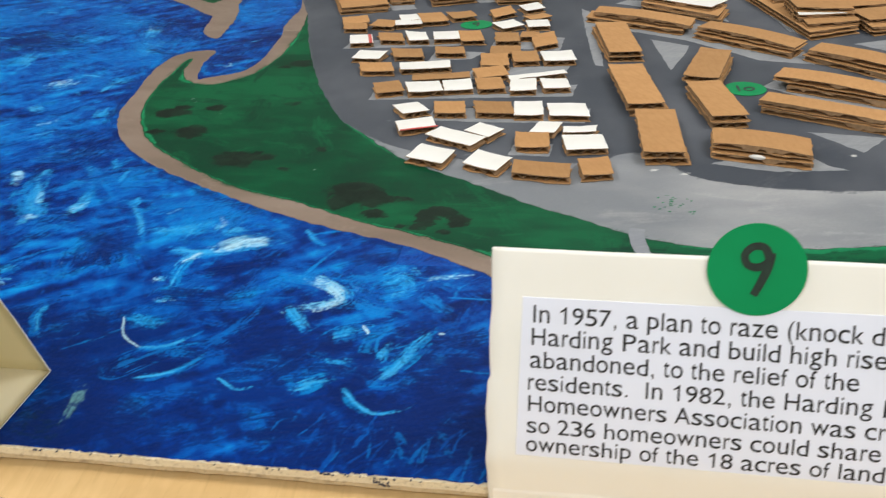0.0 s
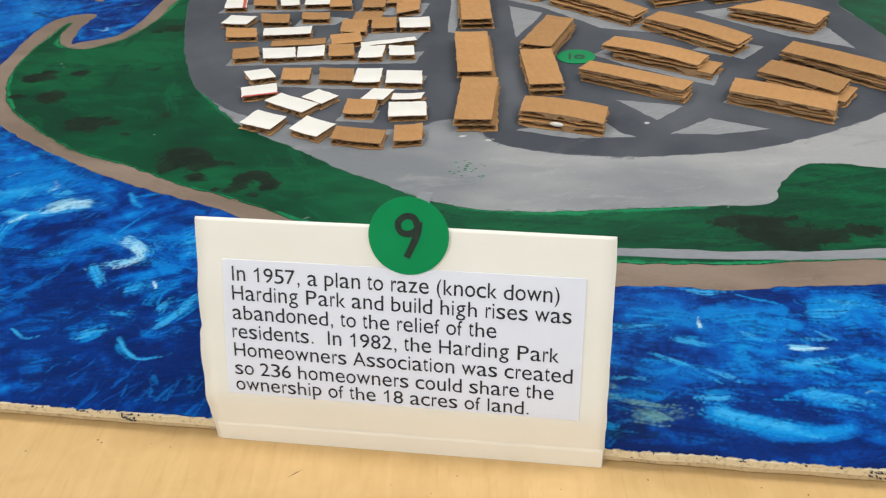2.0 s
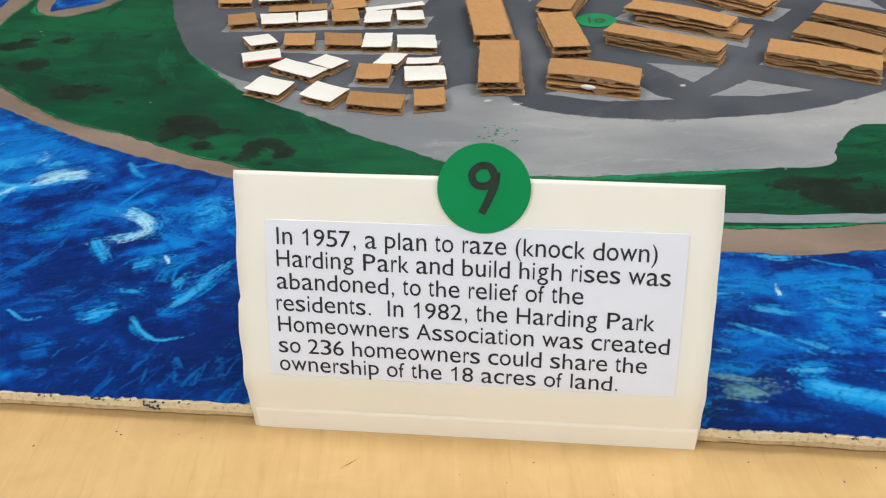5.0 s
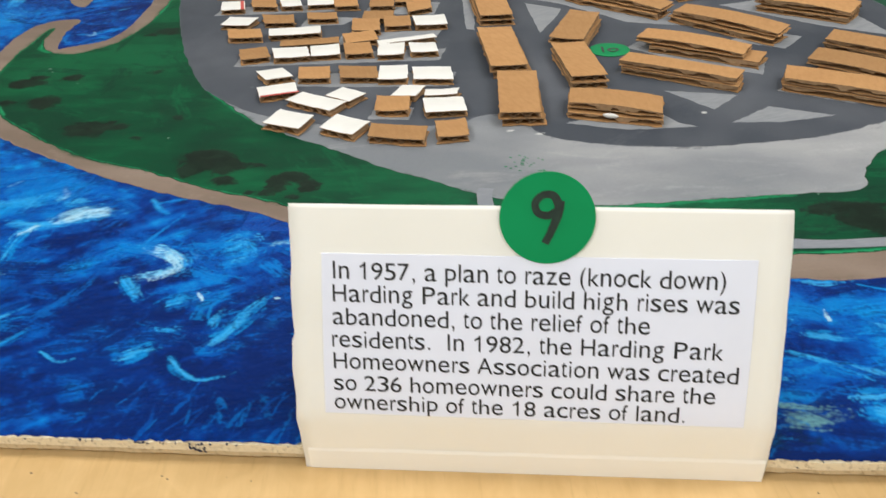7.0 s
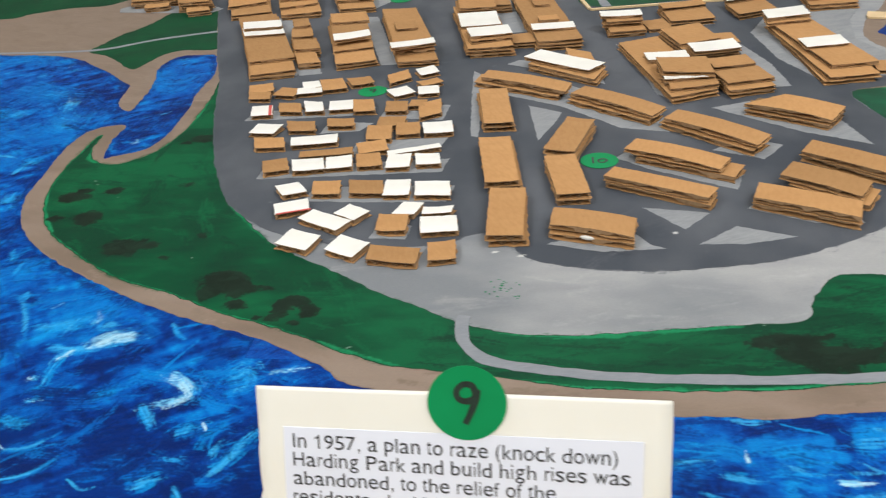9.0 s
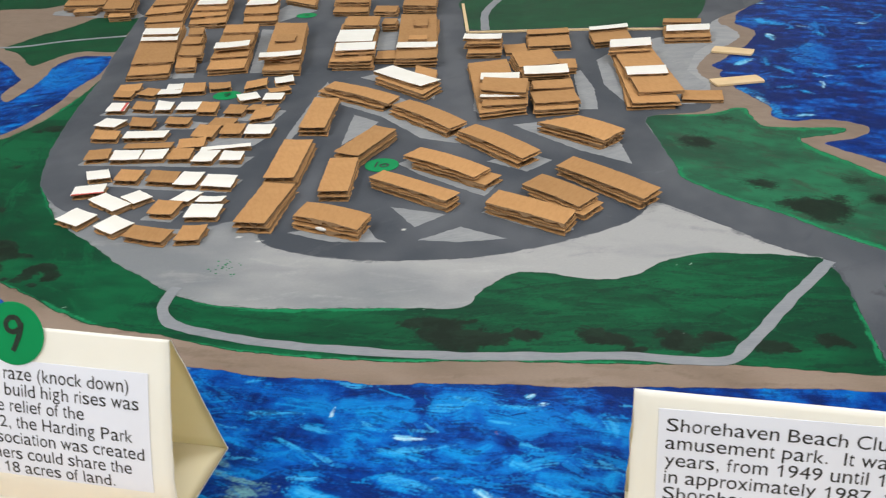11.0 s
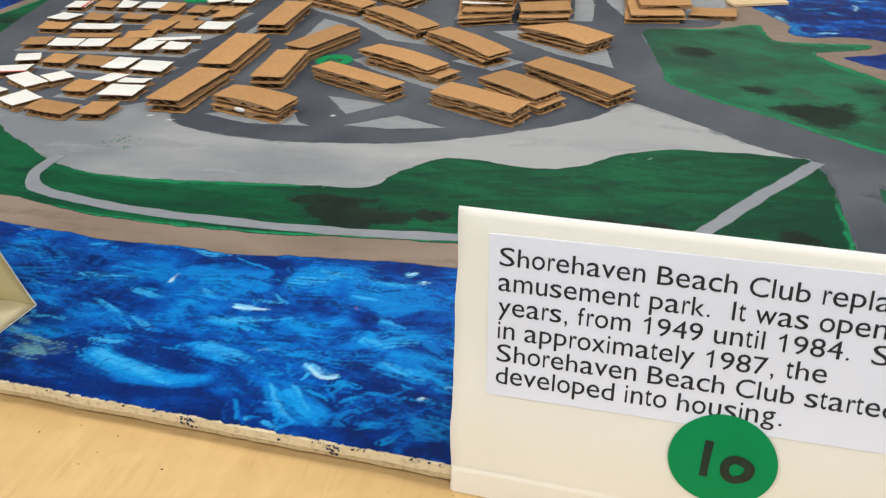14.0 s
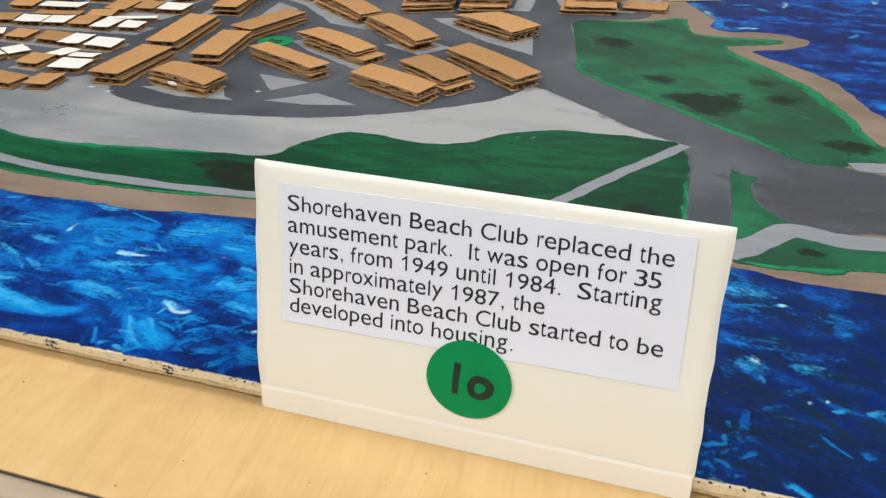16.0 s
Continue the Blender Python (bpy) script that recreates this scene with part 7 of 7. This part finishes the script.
def tent(name, x0, x1, profile, top, tip, label, tilt=0.0, notch=-1.0):
    """A strip of card folded into a triangle: a bowed front, a back that leans away, and a base on the board."""
    ob = thing(name, label, "tent card", "tent cards")
    front = face_of(profile)
    thick = 0.0005
    path = [(front(-0.0071), -0.0071)]
    z = -0.0055
    while z < top - 0.001:
        path.append((front(z), z))
        z += 0.0022
    crown = front(top)
    path += [(crown - 0.0002, top - 0.0006), (crown + 0.0006, top), (crown + 0.0016, top - 0.0007)]
    n = 10
    for k in range(1, n + 1):
        f = k / n
        path.append((crown + 0.0016 + (tip - crown - 0.0016) * f, (top - 0.0007) + (0.0014 - top + 0.0007) * f))
    path += [(tip + 0.0002, 0.0010), (tip - 0.0008, 0.0007), (tip * 0.5, 0.0006), (0.0030, 0.0006)]
    bm = bmesh.new()
    cols = 30
    grid = []
    m = len(path)
    for c in range(cols + 1):
        x = x0 + (x1 - x0) * c / cols
        row = []
        for i, (y, zz) in enumerate(path):
            wave = 0.0003 * noise.noise(Vector((x * 30, y * 30, zz * 30 + x0 * 7)))
            nick = 0.0005 * noise.noise(Vector((zz * 120, y * 60, x0 * 50 + c))) if c in (0, cols) else 0.0
            nick -= 0.0009 if c == 0 and zz < notch and y < 0.012 else 0.0
            row.append(bm.verts.new((x + nick, y + wave, zz + tilt * (2 * c / cols - 1) * max(0.0, zz) / top)))
        grid.append(row)
    for a, b in zip(grid, grid[1:]):
        for i in range(m - 1):
            face = bm.faces.new((a[i], b[i], b[i + 1], a[i + 1]))
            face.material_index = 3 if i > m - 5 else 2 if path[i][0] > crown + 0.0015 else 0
    # the inner face, and the cut edges seen from the ends
    inner = []
    for c in range(cols + 1):
        rim = []
        for i in range(m):
            p, q = Vector(path[max(i - 1, 0)]), Vector(path[min(i + 1, m - 1)])
            way = (q - p).normalized()
            rim.append(bm.verts.new(grid[c][i].co + Vector((0, way.y * thick, -way.x * thick))))
        inner.append(rim)
        if c in (0, cols):
            for i in range(m - 1):
                bm.faces.new((grid[c][i], grid[c][i + 1], rim[i + 1], rim[i]))
    for a, b in zip(inner, inner[1:]):
        for i in range(m - 1):
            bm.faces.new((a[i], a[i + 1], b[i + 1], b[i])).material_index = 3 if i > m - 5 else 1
    part("folded_card", bm, [CARDSTOCK, CARD_INSIDE_BOUNCE, CARD_BACK, CARD_BASE_SHADED], ob, "", True)
    # the glued flap along the foot of the front
    bm = bmesh.new()
    cells = []
    for c in range(41):
        x = x0 + 0.0006 + (x1 - x0 - 0.0010) * c / 40
        edge = 0.0016 + 0.0004 * noise.noise(Vector((x * 150, x0, 3)))
        cells.append([bm.verts.new((x, front(zz) - off, zz)) for zz, off in ((-0.0071, 0.0003), (-0.003, 0.0004), (edge - 0.0012, 0.0004), (edge, 0.0001))])
    for a, b in zip(cells, cells[1:]):
        for k in range(3):
            bm.faces.new((a[k], b[k], b[k + 1], a[k + 1]))
    bmesh.ops.recalc_face_normals(bm, faces=bm.faces)
    part("foot_flap", bm, CARDSTOCK, ob, "folded flap along the foot", False)
    return ob, front


def on_front(bm, front, off):
    """Bend a flat x-z drawing onto the bowed front of a card."""
    for v in bm.verts:
        x, z = v.co.x, v.co.y
        v.co = (x, front(z) - off - v.co.z, z)


def pasted(ob, front, corners, label="white printed paper label"):
    """The paper strip pasted on the front; corners: top left, top right, bottom right, bottom left."""
    (ax, az), (bx, bz), (cx, cz), (dx, dz) = corners
    bm = bmesh.new()
    grid = []
    for r in range(25):
        f = r / 24
        row = []
        for c in range(13):
            g = c / 12
            top = Vector((ax + (bx - ax) * g, az + (bz - az) * g))
            low = Vector((dx + (cx - dx) * g, dz + (cz - dz) * g))
            p = top + (low - top) * f
            row.append(bm.verts.new((p.x, p.y, 0)))
        grid.append(row)
    for a, b in zip(grid, grid[1:]):
        for k in range(12):
            bm.faces.new((a[k], b[k], b[k + 1], a[k + 1]))
    rim = bmesh.ops.extrude_face_region(bm, geom=list(bm.faces))
    for v in rim["geom"]:
        if isinstance(v, bmesh.types.BMVert):
            v.co.z += 0.0002
    on_front(bm, front, 0.0002)
    bmesh.ops.recalc_face_normals(bm, faces=bm.faces)
    return part("pasted_label", bm, LABEL, ob, label, False)


# the print's proportions, in thousandths of its size: advance, and the ink's left, right, foot and top
PRINT = {}
for row in ("a 556 36 530 -15 538|b 556 58 517 -15 718|c 500 30 477 -15 538|d 556 35 499 -15 718|e 556 40 516 -15 538|f 278 14 262 0 728",
            "g 556 40 499 -220 538|h 556 65 491 0 718|i 222 67 155 0 718|k 500 67 501 0 718|l 222 67 155 0 718|m 833 65 769 0 538",
            "n 556 65 491 0 538|o 556 35 521 -14 538|p 556 58 517 -207 538|r 333 77 332 0 538|s 500 32 464 -15 538|t 278 14 257 -7 669",
            "u 556 68 489 -15 523|v 500 8 492 0 523|w 722 14 709 0 523|x 500 11 490 0 523|y 500 11 489 -214 523|z 500 31 469 0 523",
            "A 667 14 654 0 718|B 667 74 627 0 718|C 722 44 681 -19 737|H 722 77 646 0 718|I 278 91 188 0 718|P 667 86 622 0 718|S 667 49 620 -19 737",
            "0 556 37 519 -19 703|1 556 101 359 0 703|2 556 26 507 0 703|3 556 34 522 -19 703|4 556 25 523 0 703|5 556 32 514 -19 688|6 556 38 518 -19 703",
            "7 556 37 523 0 688|8 556 38 517 -19 703|9 556 42 514 -19 703|, 278 87 191 -147 106|. 278 87 191 0 106|( 333 68 299 -207 733|) 333 34 265 -207 733"):
    for entry in row.split("|"):
        sign, *sizes = entry.split()
        PRINT[sign] = [int(v) / 1000 for v in sizes]
PRINT[" "] = [0.278]
SIGNS = {}


def sign_of(char):
    """The flat shape of one character, set into the print's proportions: corner points and faces."""
    if char not in SIGNS:
        if char == "1":
            pts = [Vector((x / 1000, y / 1000)) for x, y in ((273, 0), (359, 0), (359, 706), (303, 706), (245, 622), (109, 540), (109, 458), (196, 496), (273, 548))]
            verts, _, faces, *_ = geometry.delaunay_2d_cdt(pts, [], [list(range(len(pts)))], 1, 1e-5)
            SIGNS[char] = ([(v.x, v.y) for v in verts], [list(f) for f in faces])
        else:
            curve = bpy.data.curves.new("sign", "FONT")
            curve.body, curve.size, curve.resolution_u, curve.offset = char, 1.0, 3, 0.0
            holder = new("sign", curve)
            bpy.context.view_layer.update()
            me = bpy.data.meshes.new_from_object(holder.evaluated_get(bpy.context.evaluated_depsgraph_get()))
            bpy.data.objects.remove(holder)
            bpy.data.curves.remove(curve)
            co = [v.co.copy() for v in me.vertices]
            _, left, right, foot, head = PRINT[char]
            xs, ys = [p.x for p in co], [p.y for p in co]
            fit = lambda v, lo, hi, a, b: a + (b - a) * (v - lo) / (hi - lo)
            SIGNS[char] = ([(fit(p.x, min(xs), max(xs), left, right), fit(p.y, min(ys), max(ys), foot, head)) for p in co], [list(f.vertices) for f in me.polygons])
            bpy.data.meshes.remove(me)
    return SIGNS[char]


def lettering(ob, front, text, x0, x1, z0, z1, height):
    """One line of print, from x0 to x1, its foot at z0 on the left and z1 on the right."""
    bm = bmesh.new()
    pen = 0.0
    for char in text:
        if char != " ":
            pts, faces = sign_of(char)
            vs = [bm.verts.new((pen + x, y, 0)) for x, y in pts]
            for f in faces:
                bm.faces.new([vs[i] for i in f])
        pen += PRINT[char][0]
    lo, hi = min(v.co.x for v in bm.verts), max(v.co.x for v in bm.verts)
    for v in bm.verts:
        f = (v.co.x - lo) / (hi - lo)
        v.co = (x0 + (x1 - x0) * f, z0 + (z1 - z0) * f + v.co.y * height, 0)
    on_front(bm, front, 0.00052)
    bmesh.ops.recalc_face_normals(bm, faces=bm.faces)
    part("text_line", bm, INK, ob)


def card_sticker(ob, front, x, z, turn, digits, label, squat=1.0):
    bm = bmesh.new()
    rings = [[bm.verts.new((0, 0, 0))]]
    for r in range(1, 7):
        rings.append([bm.verts.new((0.0125 * r / 6 * math.cos(2 * math.pi * k / 48), 0.0125 * r / 6 * math.sin(2 * math.pi * k / 48), 0)) for k in range(48)])
    for k in range(48):
        bm.faces.new((rings[0][0], rings[1][k], rings[1][(k + 1) % 48]))
        for r in range(1, 6):
            bm.faces.new((rings[r][k], rings[r + 1][k], rings[r + 1][(k + 1) % 48], rings[r][(k + 1) % 48]))
    rim = bmesh.ops.extrude_face_region(bm, geom=list(bm.faces))
    for v in rim["geom"]:
        if isinstance(v, bmesh.types.BMVert):
            v.co.z += 0.0002
    c, s = math.cos(radians(turn)), math.sin(radians(turn))
    for v in bm.verts:
        v.co = (x + v.co.x * c - v.co.y * s, z + (v.co.x * s + v.co.y * c) * squat, v.co.z)
    on_front(bm, front, 0.0006)
    bmesh.ops.recalc_face_normals(bm, faces=bm.faces)
    disc = part("round_sticker", bm, STICKER, ob, label, False)
    bm = bmesh.new()
    for pts in digits:
        stroke_mesh(bm, pts, 0.0021, 0)
    for v in bm.verts:
        v.co = (x + v.co.x * c - v.co.y * s, z + (v.co.x * s + v.co.y * c) * squat, v.co.z)
    on_front(bm, front, 0.00095)
    bmesh.ops.recalc_face_normals(bm, faces=bm.faces)
    part("marker_number", bm, MARKER, disc, "handwritten black number")


BOWED = [(-0.0071, -0.0012), (-0.001, -0.0016), (0.008, -0.0022), (0.0155, -0.0022), (0.030, 0.0012), (0.045, 0.0055), (0.0575, 0.0096), (0.0728, 0.0151), (0.090, 0.0213)]
UPRIGHT = [(-0.0071, -0.0014), (0.0, -0.0012), (0.010, -0.0006), (0.0217, 0.0010), (0.0343, 0.0037), (0.050, 0.0066), (0.0668, 0.0096), (0.0742, 0.0118), (0.090, 0.016)]

nine, front = tent("tent_card", -0.0241, 0.1074, BOWED, 0.0725, 0.0400, "cream tent card numbered 9 with a printed label", -0.0006, 0.037)
pasted(nine, front, ((-0.0154, 0.0607), (0.0991, 0.0600), (0.0988, 0.0143), (-0.0166, 0.0157)))
LINES = [
    ("In 1957, a plan to raze (knock down)", -0.0124, 0.0912, 0.0542, 0.0525),
    ("Harding Park and build high rises was", -0.0127, 0.0951, 0.0481, 0.0463),
    ("abandoned, to the relief of the", -0.0130, 0.0723, 0.0418, 0.0405),
    ("residents.  In 1982, the Harding Park", -0.0134, 0.0918, 0.0355, 0.0338),
    ("Homeowners Association was created", -0.0133, 0.0962, 0.0293, 0.0273),
    ("so 236 homeowners could share the", -0.0136, 0.0906, 0.0229, 0.0213),
    ("ownership of the 18 acres of land.", -0.0137, 0.0830, 0.0172, 0.0155),
]
for text, xa, xb, za, zb in LINES:
    lettering(nine, front, text, xa, xb, za, zb, 0.0064)
card_sticker(nine, front, 0.0448, 0.0703, -3, [NINE], "round green sticker over the top edge", 0.915)

ten, front = tent("tent_card", 0.2722, 0.4034, UPRIGHT, 0.0713, 0.0405, "cream tent card numbered 10 with a printed label", -0.0005)
pasted(ten, front, ((0.2800, 0.0665), (0.3950, 0.0676), (0.3957, 0.0265), (0.2812, 0.0251)))
LINES = [
    ("Shorehaven Beach Club replaced the", 0.2828, 0.3902, 0.0590, 0.0593),
    ("amusement park.  It was open for 35", 0.2828, 0.3878, 0.0526, 0.0531),
    ("years, from 1949 until 1984.  Starting", 0.2831, 0.3886, 0.0464, 0.0472),
    ("in approximately 1987, the", 0.2833, 0.3588, 0.0402, 0.0409),
    ("Shorehaven Beach Club started to be", 0.2833, 0.3906, 0.0343, 0.0348),
    ("developed into housing.", 0.2834, 0.3511, 0.0285, 0.0289),
]
for text, xa, xb, za, zb in LINES:
    lettering(ten, front, text, xa, xb, za, zb, 0.0062)
card_sticker(ten, front, 0.3394, 0.0177, -2, [[(x * 0.88, y) for x, y in ONE], ROUND], "round green sticker below the label", 0.96)

tent("tent_card", -0.3220, -0.1905, BOWED, 0.0726, 0.0385, "cream tent card standing at the board's edge")
